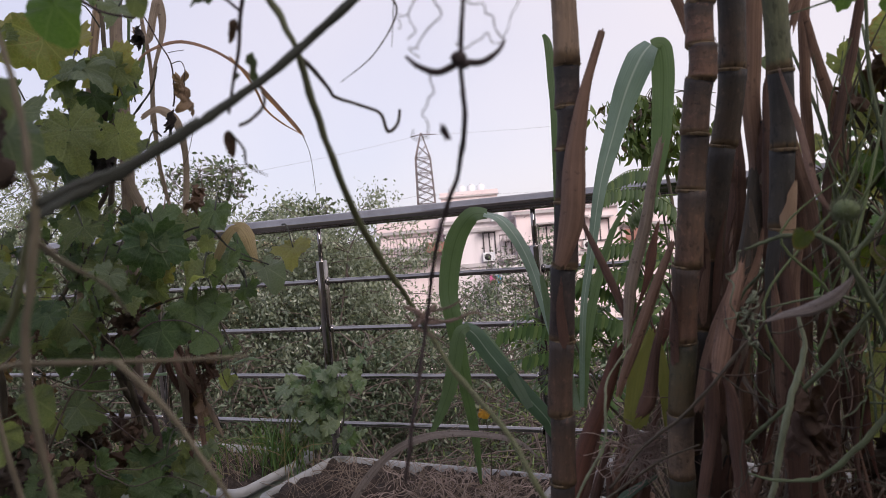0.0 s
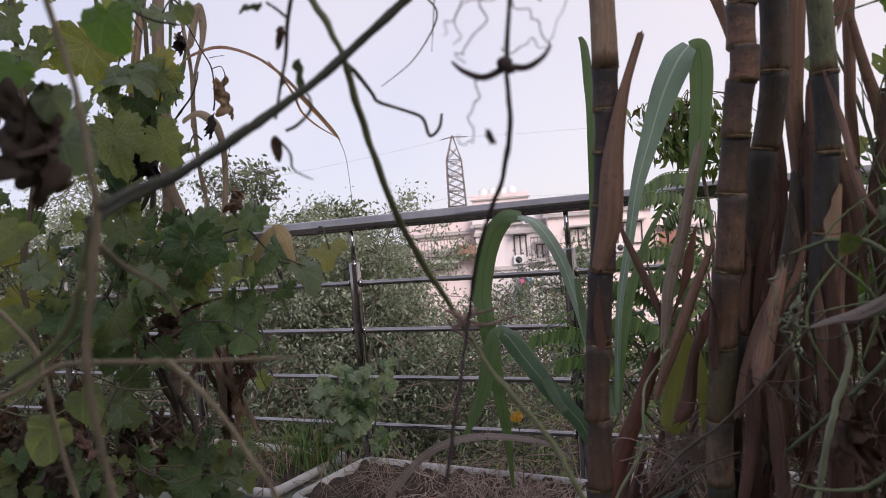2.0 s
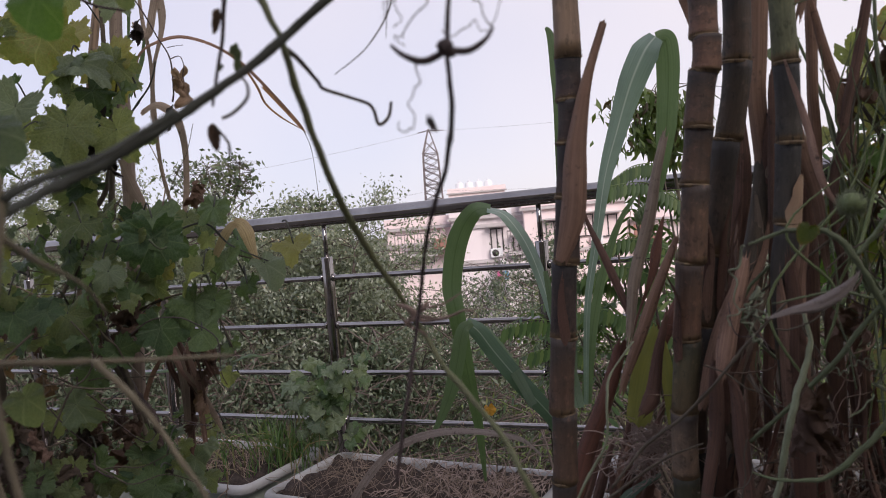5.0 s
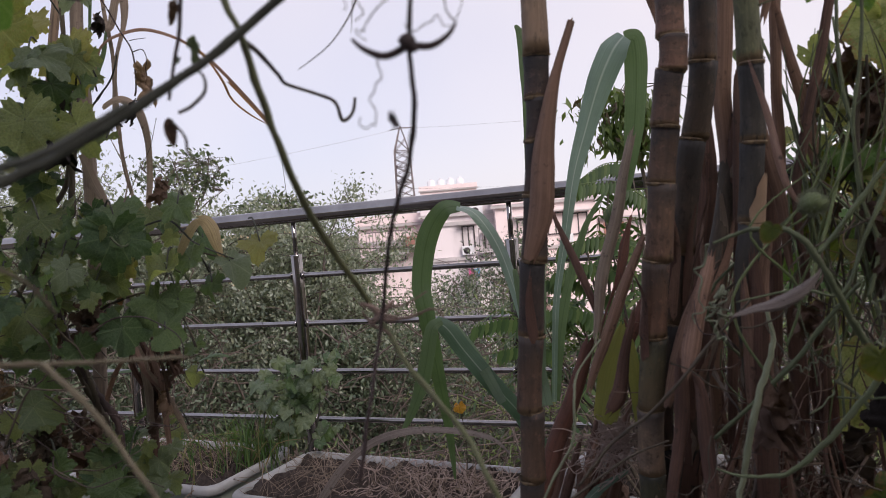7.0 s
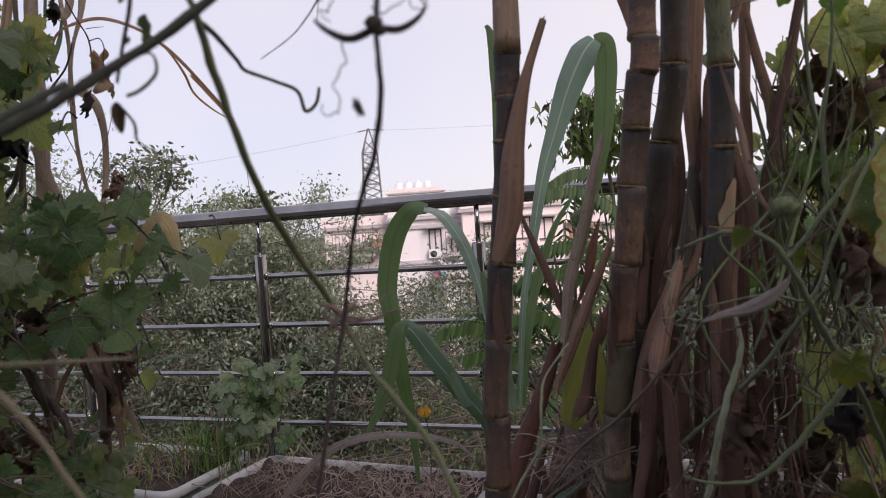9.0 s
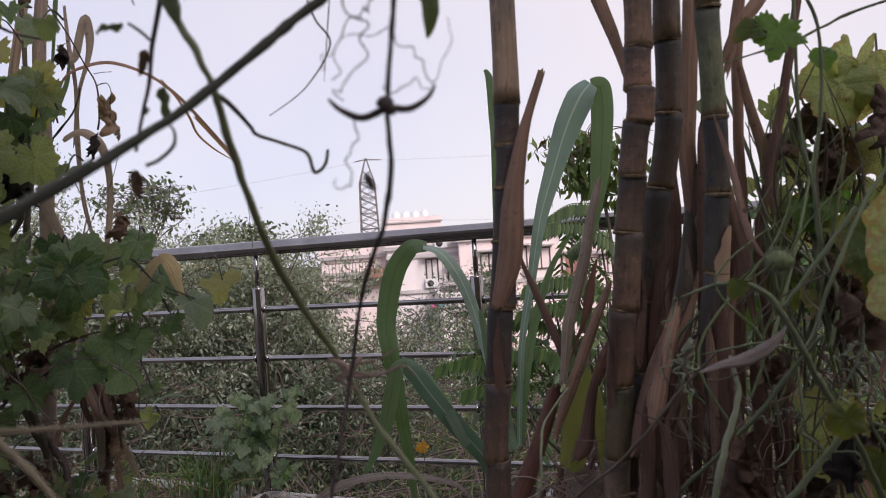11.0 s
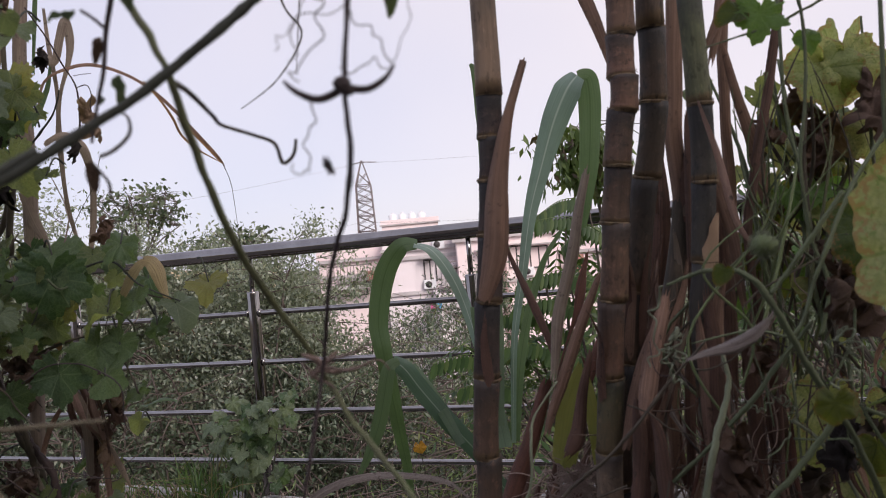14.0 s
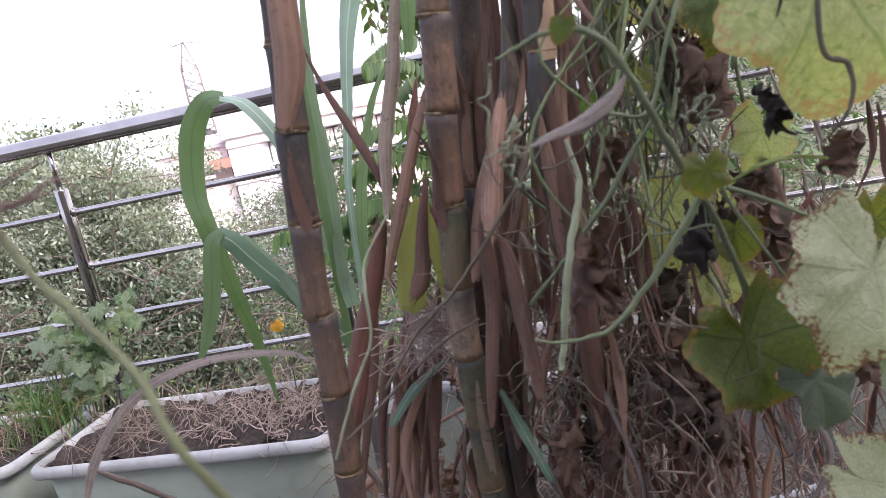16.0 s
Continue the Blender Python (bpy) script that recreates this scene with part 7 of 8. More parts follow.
for pts, w, face, mat, lab in (
        ([(-0.307, 0.98, 1.195), (-0.298, 0.979, 1.219), (-0.277, 0.978, 1.231), (-0.246, 0.987, 1.238), (-0.208, 0.997, 1.225), (-0.181, 1.017, 1.204), (-0.153, 1.037, 1.169), (-0.13, 1.068, 1.135), (-0.122, 1.078, 1.119)], [0.004, 0.006, 0.007, 0.007, 0.007, 0.007, 0.006, 0.005, 0.002], (0.2, -1, 0.4), SHEATH, "rust pink arching dry blade"),
        ([(-0.191, 0.997, 1.218), (-0.175, 1.007, 1.194), (-0.165, 1.017, 1.173), (-0.162, 1.038, 1.155), (-0.144, 1.048, 1.136), (-0.122, 1.078, 1.121)], [0.003, 0.004, 0.005, 0.005, 0.004, 0.001], (0.2, -1, 0.4), ORANGE_STRAW, ""),
        ([(-0.161, 1.027, 1.175), (-0.146, 1.047, 1.155), (-0.124, 1.078, 1.121)], [0.005, 0.008, 0.003], (0.2, -1, 0.2), ORANGE_STRAW, "rust brown blade tip"),
        ([(-0.124, 1.078, 1.121), (-0.119, 1.089, 1.1), (-0.118, 1.099, 1.07), (-0.12, 1.121, 1.007)], [0.0014, 0.0012, 0.001], (0.2, -1, 0.2), STEM_BROWN, ""),
        ([(-0.311, 0.998, 1.264), (-0.295, 0.998, 1.248), (-0.285, 0.997, 1.276), (-0.277, 0.996, 1.296), (-0.273, 0.997, 1.274), (-0.277, 0.997, 1.246), (-0.291, 0.999, 1.205), (-0.3, 1.001, 1.142)], [0.010, 0.012, 0.012, 0.014, 0.012, 0.008, 0.007, 0.006], (-0.2, -1, 0.2), STRAW, "pale folded dry blade"),
        ([(-0.309, 1.016, 1.32), (-0.307, 1.017, 1.269), (-0.303, 1.019, 1.218), (-0.306, 1.021, 1.145), (-0.304, 1.023, 1.08), (-0.294, 1.025, 1.021)], [0.005, 0.006, 0.007, 0.008, 0.007, 0.004], (-0.2, -1, 0.2), STRAW, ""),
        ([(-0.295, 0.961, 1.143), (-0.278, 0.96, 1.151), (-0.265, 0.96, 1.147), (-0.252, 0.96, 1.132), (-0.246, 0.961, 1.098), (-0.249, 0.963, 1.051), (-0.258, 0.964, 1.004)], [0.008, 0.01, 0.012, 0.012, 0.011, 0.009, 0.006], (-0.2, -1, 0.3), STRAW, "bleached drooping dry blade"),
        ([(-0.336, 1.021, 1.177), (-0.325, 1.02, 1.201), (-0.313, 1.019, 1.226), (-0.307, 1.018, 1.254)], [0.012, 0.014, 0.01, 0.004], (-0.2, -1, 0.3), BLADE, ""),
        ([(-0.339, 1.039, 1.248), (-0.329, 1.036, 1.328), (-0.318, 1.034, 1.409)], [0.008, 0.01, 0.01], (-0.2, -1, 0.3), BLADE, ""),
        ([(-0.186, 0.868, 0.963), (-0.18, 0.868, 0.974), (-0.174, 0.868, 0.984), (-0.166, 0.868, 0.993), (-0.158, 0.869, 0.996)], [0.014, 0.019, 0.023, 0.02, 0.01], (-0.5, -1, 0.3), STRIPE_STRAW, "yellow striped dry blade"),
        ([(-0.163, 0.867, 0.997), (-0.154, 0.866, 0.994), (-0.148, 0.865, 0.984), (-0.145, 0.866, 0.97), (-0.141, 0.867, 0.955)], [0.012, 0.022, 0.024, 0.017, 0.006], (0.3, -1, 0.1), STRIPE_STRAW, "yellow striped dry blade"),
        ([(-0.141, 0.87, 0.957), (-0.135, 0.885, 0.94), (-0.133, 0.9, 0.929), (-0.132, 0.915, 0.914)], [0.003, 0.005, 0.005, 0.001], (-0.2, -1, 0.3), ORANGE_STRAW, ""),
        ([(-0.132, 0.915, 0.914), (-0.124, 0.93, 0.88), (-0.11, 0.95, 0.83)], [0.0012, 0.001, 0.0008], (-0.2, -1, 0.3), STEM_BROWN, ""),
        ([(-0.347, 1.003, 1.096), (-0.331, 0.994, 1.059), (-0.317, 0.985, 1.037), (-0.312, 0.985, 1.022)], [0.012, 0.014, 0.01, 0.006], (-0.2, -1, 0.3), STRAW, ""),
        ([(-0.342, 1.005, 1.053), (-0.346, 1.006, 1.018), (-0.35, 1.007, 0.99)], [0.016, 0.016, 0.012], (-0.2, -1, 0.3), STRAW, ""),
        ([(-0.347, 0.888, 0.951), (-0.355, 0.889, 0.921), (-0.363, 0.89, 0.891)], [0.012, 0.014, 0.01], (-0.2, -1, 0.3), STRAW, "pale torn dry sheath"),
        ([(-0.283, 0.949, 0.864), (-0.275, 0.949, 0.844), (-0.271, 0.95, 0.814), (-0.272, 0.952, 0.761)], [0.006, 0.012, 0.014, 0.012], (-0.2, -1, 0.3), STRAW, ""),
        ([(-0.261, 0.929, 0.831), (-0.244, 0.93, 0.803), (-0.228, 0.93, 0.77), (-0.22, 0.931, 0.75)], [0.005, 0.01, 0.008, 0.003], (-0.2, -1, 0.3), STRAW, ""),
        ([(-0.278, 0.927, 0.932), (-0.283, 0.927, 0.91), (-0.275, 0.927, 0.935)], [0.01, 0.014, 0.008], (-0.2, -1, 0.3), ORANGE_STRAW, ""),
        ([(-0.272, 1.131, 0.802), (-0.247, 1.13, 0.81), (-0.226, 1.13, 0.805)], [0.006, 0.012, 0.002], (-0.2, -0.6, 1), BLADE, ""),
        ([(-0.477, 1.236, 0.777), (-0.406, 1.234, 0.78), (-0.344, 1.233, 0.781)], [0.006, 0.012, 0.002], (-0.2, -0.6, 1), BLADE, ""),
        ):
    part("blade", Geo().ribbon(curve_through(pts, 7), [q * (0.95 if mat is STRAW else 0.66) for q in w], face, 1.1 if mat is STRAW else 0.7, 7, 0.004, 0.09), mat, dry, lab)
twig = Geo()
for k in range(230):
    p = V((rnd.uniform(-1.1, -0.25), rnd.uniform(0.84, 1.15), rnd.uniform(0.3, 1.0)))
    d = V((rnd.gauss(0, 0.06), rnd.gauss(0, 0.03), rnd.gauss(0, 0.07)))
    twig.tube(curve_through([p, p + d * 0.5 + V((rnd.gauss(0, 0.02), 0, 0)), p + d], 3), [0.0011, 0.0005], 4, False)
whole("dry_twigs", twig, STRAW_BITS, "thin dry twigs tangled in the climber", "twigs", "stuff")

# ---- gourd vine on the canes ----
gourd = vine("gourd_vine", (0.5, 0.75, 0.33), "hairy gourd vine with large yellowing leaves and curled tendrils", [
    ("stem", [(0.262, 0.55, 0.944), (0.275, 0.548, 0.948), (0.284, 0.541, 0.951), (0.301, 0.532, 0.948), (0.311, 0.529, 0.936), (0.322, 0.53, 0.917), (0.339, 0.539, 0.889), (0.36, 0.552, 0.862), (0.387, 0.574, 0.829), (0.421, 0.602, 0.77), (0.451, 0.628, 0.684)], [0.0012, 0.002, 0.0027, 0.003, 0.003, 0.003], STEM_VINE),
    ("stem", [(0.294, 0.601, 0.899), (0.334, 0.593, 0.905), (0.36, 0.587, 0.901), (0.382, 0.596, 0.934), (0.408, 0.605, 0.975), (0.435, 0.613, 1.01), (0.475, 0.619, 1.054), (0.516, 0.626, 1.107), (0.554, 0.637, 1.194)], [0.0008, 0.0015, 0.0021, 0.0023, 0.0023, 0.0022, 0.002], STEM_VINE),
    ("stem", [(0.395, 0.574, 0.85), (0.42, 0.568, 0.836), (0.442, 0.562, 0.821), (0.477, 0.552, 0.799), (0.514, 0.542, 0.776)], [0.002, 0.0022, 0.0022], STEM_VINE),
    ("stem", [(0.28, 0.622, 0.776), (0.294, 0.609, 0.774), (0.317, 0.594, 0.779), (0.334, 0.582, 0.798), (0.353, 0.571, 0.825), (0.368, 0.56, 0.853)], [0.0008, 0.0018, 0.0027, 0.003, 0.0029], STEM_VINE),
    ("stem", [(0.32, 0.615, 0.894), (0.323, 0.612, 0.868), (0.315, 0.611, 0.844), (0.304, 0.61, 0.813), (0.298, 0.618, 0.771), (0.292, 0.617, 0.753)], [0.0015, 0.0028, 0.0036, 0.0033, 0.0026], STEM_PALE),
    ("stem", [(0.398, 0.63, 0.901), (0.37, 0.633, 0.872), (0.349, 0.635, 0.847), (0.325, 0.648, 0.817), (0.298, 0.67, 0.782)], [0.002, 0.0026, 0.0026, 0.002], STEM_VINE),
    ("stem", [(0.145, 0.675, 0.714), (0.168, 0.675, 0.758), (0.186, 0.674, 0.788), (0.19, 0.676, 0.819), (0.196, 0.687, 0.839), (0.219, 0.695, 0.864)], [0.0016, 0.0016, 0.0016, 0.0012], STEM_PALE),
    ("stem", [(0.187, 0.67, 0.753), (0.216, 0.667, 0.786), (0.242, 0.654, 0.81), (0.264, 0.642, 0.836), (0.288, 0.63, 0.869), (0.311, 0.617, 0.897)], [0.0016, 0.002, 0.002, 0.0012], STEM_BROWN),
    ("stem", [(0.154, 0.665, 0.729), (0.19, 0.669, 0.749), (0.226, 0.664, 0.774), (0.258, 0.659, 0.787)], [0.0014, 0.0016, 0.001], STEM_BROWN),
    ("stem", [(0.428, 0.685, 1.207), (0.418, 0.674, 1.071), (0.421, 0.667, 1.015), (0.421, 0.663, 0.966), (0.429, 0.657, 0.926), (0.418, 0.655, 0.886)], [0.002, 0.002, 0.0022], STEM_VINE),
    ("stem", [(0.448, 0.594, 1.158), (0.435, 0.585, 1.044), (0.433, 0.581, 0.997), (0.428, 0.588, 0.958), (0.424, 0.595, 0.914)], [0.0022, 0.0022, 0.0018], STEM_VINE),
    ("stem", [(0.43, 0.533, 1.129), (0.423, 0.524, 1.02), (0.422, 0.519, 0.974), (0.414, 0.516, 0.92), (0.426, 0.512, 0.907), (0.423, 0.511, 0.887), (0.415, 0.521, 0.872)], [0.0016, 0.0018, 0.002, 0.0016, 0.001], STEM_BROWN),
    ("stem", [(0.404, 0.593, 0.848), (0.413, 0.589, 0.826), (0.43, 0.581, 0.79), (0.442, 0.577, 0.768)], [0.0018, 0.0016, 0.0014], STEM_VINE),
    ("stem", [(0.385, 0.557, 0.856), (0.402, 0.553, 0.862), (0.429, 0.558, 0.861), (0.455, 0.562, 0.854)], [0.0012, 0.0019, 0.0012], GOURD_LEAF),
    ("stem", [(0.508, 0.603, 1.155), (0.426, 0.606, 1.134), (0.401, 0.607, 1.124), (0.376, 0.607, 1.114), (0.351, 0.608, 1.108), (0.327, 0.609, 1.102)], [0.0016, 0.0014, 0.0008], STEM_VINE),
    ("stem", [(0.393, 0.603, 1.261), (0.386, 0.606, 1.165), (0.397, 0.607, 1.124), (0.396, 0.608, 1.068), (0.388, 0.61, 1.016), (0.392, 0.611, 0.967)], [0.0018, 0.0018, 0.0016], STEM_VINE),
    ("stem", [(0.404, 0.59, 0.993), (0.383, 0.592, 0.967), (0.362, 0.593, 0.942), (0.349, 0.593, 0.928)], [0.0026, 0.0024, 0.002], STEM_VINE),
    ("stem", [(0.389, 0.655, 0.824), (0.407, 0.65, 0.807), (0.427, 0.641, 0.765), (0.438, 0.634, 0.717)], [0.002, 0.002, 0.0016], STEM_PALE),
    ("stem", [(0.492, 0.63, 0.793), (0.483, 0.648, 0.747), (0.478, 0.663, 0.681)], [0.002, 0.002, 0.002], STEM_VINE),
], "vine", 0.7)
for kind, mat, at, size, face, tip, lab in (
        ("gourd", GOURD_LEAF, (0.437, 0.53, 0.957), 0.12, (-0.3, -1, 0.15), (-0.1, 0, -1), "large yellow green leaf"),
        ("gourd", GOURD_PALE, (0.448, 0.53, 0.794), 0.088, (-0.35, -1, 0.6), (-0.6, -0.2, -1), "pale bleached leaf with a brown edge"),
        ("gourd", GOURD_GREEN, (0.414, 0.60, 0.742), 0.086, (-0.1, -1, 0.3), (0.3, 0, -1), "olive green leaf"),
        ("round", NEAR_LEAF, (0.446, 0.58, 0.712), 0.05, (0.1, -1, 0.7), (0.5, -0.3, -1), "dark bluish green leaf"),
        ("gourd", GOURD_LEAF, (0.529, 0.599, 0.973), 0.075, (-0.5, -1, 0.1), (0.2, 0, -1), ""),
        ("gourd", GOURD_GREEN, (0.318, 0.48, 0.881), 0.019, (-0.3, -1, 0.2), (-0.1, 0, -1), "small dark green leaf"),
        ("gourd", GOURD_LEAF, (0.464, 0.757, 0.773), 0.055, (-0.1, -1, 0.2), (-0.3, 0, -1), "bright yellow leaf"),
        ("gourd", GOURD_LEAF, (0.486, 0.729, 0.742), 0.05, (-0.1, -1, 0.2), (0.2, 0, -1), "bright yellow leaf"),
        ("gourd", GOURD_LEAF, (0.518, 0.693, 0.859), 0.05, (-0.1, -1, 0.2), (-0.3, 0, -1), ""),
        ("lobed", VINE_PALE, (0.521, 0.746, 0.98), 0.05, (-0.1, -1, 0.5), (0.2, 0, -1), ""),
        ("gourd", GOURD_LEAF, (0.528, 0.731, 1.052), 0.05, (-0.1, -1, 0.2), (0.2, 0, -1), ""),
        ("gourd", GOURD_LEAF, (0.486, 0.725, 1.107), 0.062, (-0.1, -1, 0.1), (0.2, 0, -1), "yellow translucent leaf with a torn brown edge"),
        ("gourd", GOURD_LEAF, (0.504, 0.725, 1.115), 0.055, (-0.1, -1, 0.1), (0.2, 0, -1), ""),
        ("lobed", FRESH_LEAF, (0.367, 0.607, 1.123), 0.03, (-0.1, -1, 0.2), (-0.2, 0, -1), "small fresh green lobed leaf"),
        ("oval", GOURD_GREEN, (0.353, 0.608, 1.125), 0.02, (-0.1, -1, 0.5), (-1, 0, -0.1), ""),
        ("gourd", FRESH_LEAF, (0.412, 0.627, 1.108), 0.018, (-0.1, -1, 0.2), (0.3, 0, -1), ""),
        ("gourd", GOURD_GREEN, (0.464, 0.653, 0.962), 0.06, (-0.1, -1, 0.2), (-0.2, 0, -1), ""),
        ("gourd", GOURD_LEAF, (0.45, 0.72, 0.817), 0.055, (-0.1, -1, 0.2), (-0.2, 0, -1), ""),
        ("gourd", GOURD_LEAF, (0.491, 0.72, 0.80), 0.055, (-0.1, -1, 0.2), (0.2, 0, -1), ""),
        ("oval", GOURD_GREEN, (0.282, 0.514, 0.952), 0.011, (-0.3, -1, 0.5), (-0.6, 0, -1), ""),
        ("gourd", GOURD_PALE, (0.531, 0.638, 0.58), 0.07, (-0.1, -0.6, 1), (0.6, -0.6, -0.6), "pale yellow fallen leaf"),
        ("oval", VINE_PALE, (0.529, 0.607, 0.682), 0.05, (-0.1, -0.6, 1), (0.6, -0.6, -0.2), ""),
        ("oval", GOURD_GREEN, (0.434, 0.624, 0.809), 0.03, (-0.6, -1, 0.2), (0.1, 0, -1), ""),
        ("lobed", VINE_LEAF, (0.612, 0.701, 0.724), 0.05, (-0.2, -1, 0.2), (0.1, 0, -1), ""),
        ("gourd", GOURD_GREEN, (0.549, 0.625, 0.787), 0.055, (-0.3, -1, 0.2), (0.1, 0, -1), "")):
    put_leaf(gourd, kind, mat, at, size * 1.12, face, tip, lab)
for at, size, mat, lab in (
        ((0.432, 0.569, 0.879), 0.03, BLACK, "black wilted leaf"), ((0.476, 0.706, 0.904), 0.07, DEAD, "brown dried leaf bundle"), ((0.483, 0.703, 0.883), 0.06, DEAD, "brown dried leaf bundle"), ((0.471, 0.718, 0.911), 0.06, DEAD, ""),
        ((0.325, 0.626, 0.796), 0.05, DEAD, "curled brown leaf"), ((0.342, 0.628, 0.783), 0.046, DEAD, ""), ((0.47, 0.71, 0.776), 0.05, DEAD_DARK, ""), ((0.52, 0.71, 0.78), 0.07, DEAD_DARK, ""), ((0.532, 0.705, 0.75), 0.06, DEAD, ""), ((0.478, 0.653, 0.789), 0.05, DEAD, ""), ((0.418, 0.646, 0.794), 0.042, BLACK, "dark shrivelled leaf"), ((0.447, 0.748, 1.048), 0.036, DEAD, ""), ((0.482, 0.747, 1.04), 0.045, DEAD, ""), ((0.486, 0.756, 1.012), 0.05, DEAD, ""),
        ((0.442, 0.737, 0.726), 0.05, DEAD_DARK, ""), ((0.45, 0.699, 0.63), 0.05, DEAD_DARK, ""), ((0.361, 0.719, 0.625), 0.045, DEAD, ""), ((0.323, 0.727, 0.624), 0.05, DEAD, ""),
        ((0.469, 0.595, 0.7), 0.022, DEAD, "torn brown leaf edge"), ((0.497, 0.589, 0.694), 0.022, DEAD, "torn brown leaf edge"), ((0.469, 0.572, 0.844), 0.034, DEAD, ""), ((0.407, 0.613, 0.906), 0.04, DEAD, ""), ((0.376, 0.661, 0.857), 0.036, DEAD, "")):
    put_leaf(gourd, "dead", mat, at, size * 1.1, label=lab)
for k in range(7):
    a = V((0.3835 + rnd.gauss(0, 0.0012), 0.502 + rnd.gauss(0, 0.001), 0.966))
    b = a + V((rnd.uniform(-0.009, 0.008), rnd.uniform(-0.003, 0.003), -rnd.uniform(0.016, 0.03)))
    part("petal", Geo().ribbon(curve_through([a, a.lerp(b, 0.5) + V((rnd.gauss(0, 0.003), -0.003, 0)), b], 6), [0.002, 0.008, 0.007, 0.002], (rnd.uniform(-1, 1), -1, 0.2), 1.8, 7, 0.004, 0.25), BLACK, gourd, "black wilted flower petal")
bud = Geo()
bc_ = V((0.303, 0.508, 0.964))
for j in range(9):
    f = j / 8 * math.pi
    bud.add([bc_ + 0.0072 * V((math.sin(f) * math.cos(a) * (1 + 0.06 * math.cos(8 * a)), math.sin(f) * math.sin(a) * (1 + 0.06 * math.cos(8 * a)), math.cos(f) * 0.85)) for a in [k * math.pi / 12 for k in range(24)]], [])
bud.f += [(j * 24 + k, j * 24 + (k + 1) % 24, (j + 1) * 24 + (k + 1) % 24, (j + 1) * 24 + k) for j in range(8) for k in range(24)]
part("young_gourd", bud, STEM_YOUNG, gourd, "small hairy pale green gourd")
hair = Geo()
for k in range(420):
    d = V((rnd.gauss(0, 1), rnd.gauss(0, 1), rnd.gauss(0, 1))).normalized()
    hair.tube([bc_ + d * 0.0066, bc_ + d * rnd.uniform(0.008, 0.0095)], [0.0002, 0.0001], 3, False)
tagged(part("hair", hair, STEM_PALE, gourd), "", "", "", "stuff")
for pts, r, turns, thin in (([(0.267, 0.566, 0.912), (0.274, 0.564, 0.905), (0.275, 0.563, 0.893), (0.267, 0.565, 0.897)], 0.005, 4, 0.0008), ([(0.265, 0.56, 0.944), (0.258, 0.57, 0.925), (0.258, 0.568, 0.904), (0.252, 0.568, 0.892)], 0.0025, 2, 0.0009), ([(0.367, 0.564, 0.895), (0.38, 0.562, 0.9), (0.386, 0.56, 0.89), (0.376, 0.561, 0.882)], 0.006, 4, 0.0008), ([(0.363, 0.553, 0.874), (0.372, 0.551, 0.878), (0.381, 0.549, 0.876), (0.385, 0.547, 0.869)], 0.003, 3, 0.0008),
                            ([(0.346, 0.646, 0.846), (0.36, 0.642, 0.838), (0.376, 0.639, 0.844), (0.382, 0.636, 0.828)], 0.004, 5, 0.0008), ([(0.444, 0.563, 0.845), (0.457, 0.56, 0.841), (0.463, 0.558, 0.833), (0.446, 0.562, 0.831)], 0.004, 4, 0.0008), ([(0.279, 0.581, 0.879), (0.269, 0.584, 0.889), (0.269, 0.586, 0.902), (0.279, 0.584, 0.908)], 0.003, 3, 0.0009)):
    part("tendril", coil(pts, r * 0.95, turns * 1.9, thin * 0.9, 0.6, 260), STEM_PALE, gourd, "pale curled tendril")
for k in range(48):
    p = V((0.371, 0.617, 0.818)) + V((rnd.gauss(0, 0.06), rnd.uniform(-0.07, 0.12), rnd.uniform(-0.16, 0.075)))
    q = [p]
    d = V((rnd.gauss(0, 1), rnd.gauss(0, 0.5), rnd.gauss(0, 1))).normalized()
    for j in range(rnd.randint(4, 8)):
        d = (d + V((rnd.gauss(0, 0.5), rnd.gauss(0, 0.3), rnd.gauss(0, 0.5)))).normalized()
        q.append(q[-1] + d * rnd.uniform(0.006, 0.016))
    th = rnd.uniform(0.0004, 0.0009)
    part("tendril", Geo().tube(curve_through(q, 4), [th, th * 0.6], 5), rnd.choice([STEM_VINE, STEM_DARK, STEM_BROWN, STEM_BROWN]), gourd)
sheath(gourd, [(0.259, 0.52, 0.903), (0.272, 0.521, 0.906), (0.286, 0.52, 0.908), (0.299, 0.519, 0.913), (0.308, 0.521, 0.919), (0.313, 0.523, 0.925)], [0.002, 0.006, 0.010, 0.0105, 0.008, 0.002], (-0.2, -1, 0.5), GREY_STRAW, 2.4, 0.004, "dry_strip", "grey dry twisted strip", 0.3, 14, 12, (0.3, -1, -0.1))
tang = Geo()
for k in range(420):
    p = V((rnd.uniform(0.33, 0.95), rnd.uniform(0.68, 1.0), rnd.uniform(0.36, 0.98)))
    if p.z > 0.8 and p.x > 0.6:
        continue
    wander(tang, p, (rnd.gauss(0, 0.5), rnd.gauss(0, 0.3), -1), rnd.randint(4, 8), 0.018, rnd.uniform(0.0005, 0.0011), 0.4)
whole("dry_tangle", tang, TANGLE, "tangle of dry brown stalks and roots", "dry stalks", "stuff")
for k in range(11):
    u, w = rnd.random(), rnd.random()
    p = V((0.443, 0.739, 1.007)).lerp(V((0.524, 0.738, 1)), u).lerp(V((0.437, 0.742, 0.931)).lerp(V((0.517, 0.74, 0.924)), u), w)
    put_leaf(gourd, rnd.choice(["gourd", "lobed"]), rnd.choice([GOURD_LEAF, FRESH_LEAF, VINE_PALE]), tuple(p), rnd.uniform(0.018, 0.034), (rnd.uniform(-0.6, 0.6), -1, rnd.uniform(0.1, 1.4)), (rnd.uniform(-0.8, 0.8), 0, -1))
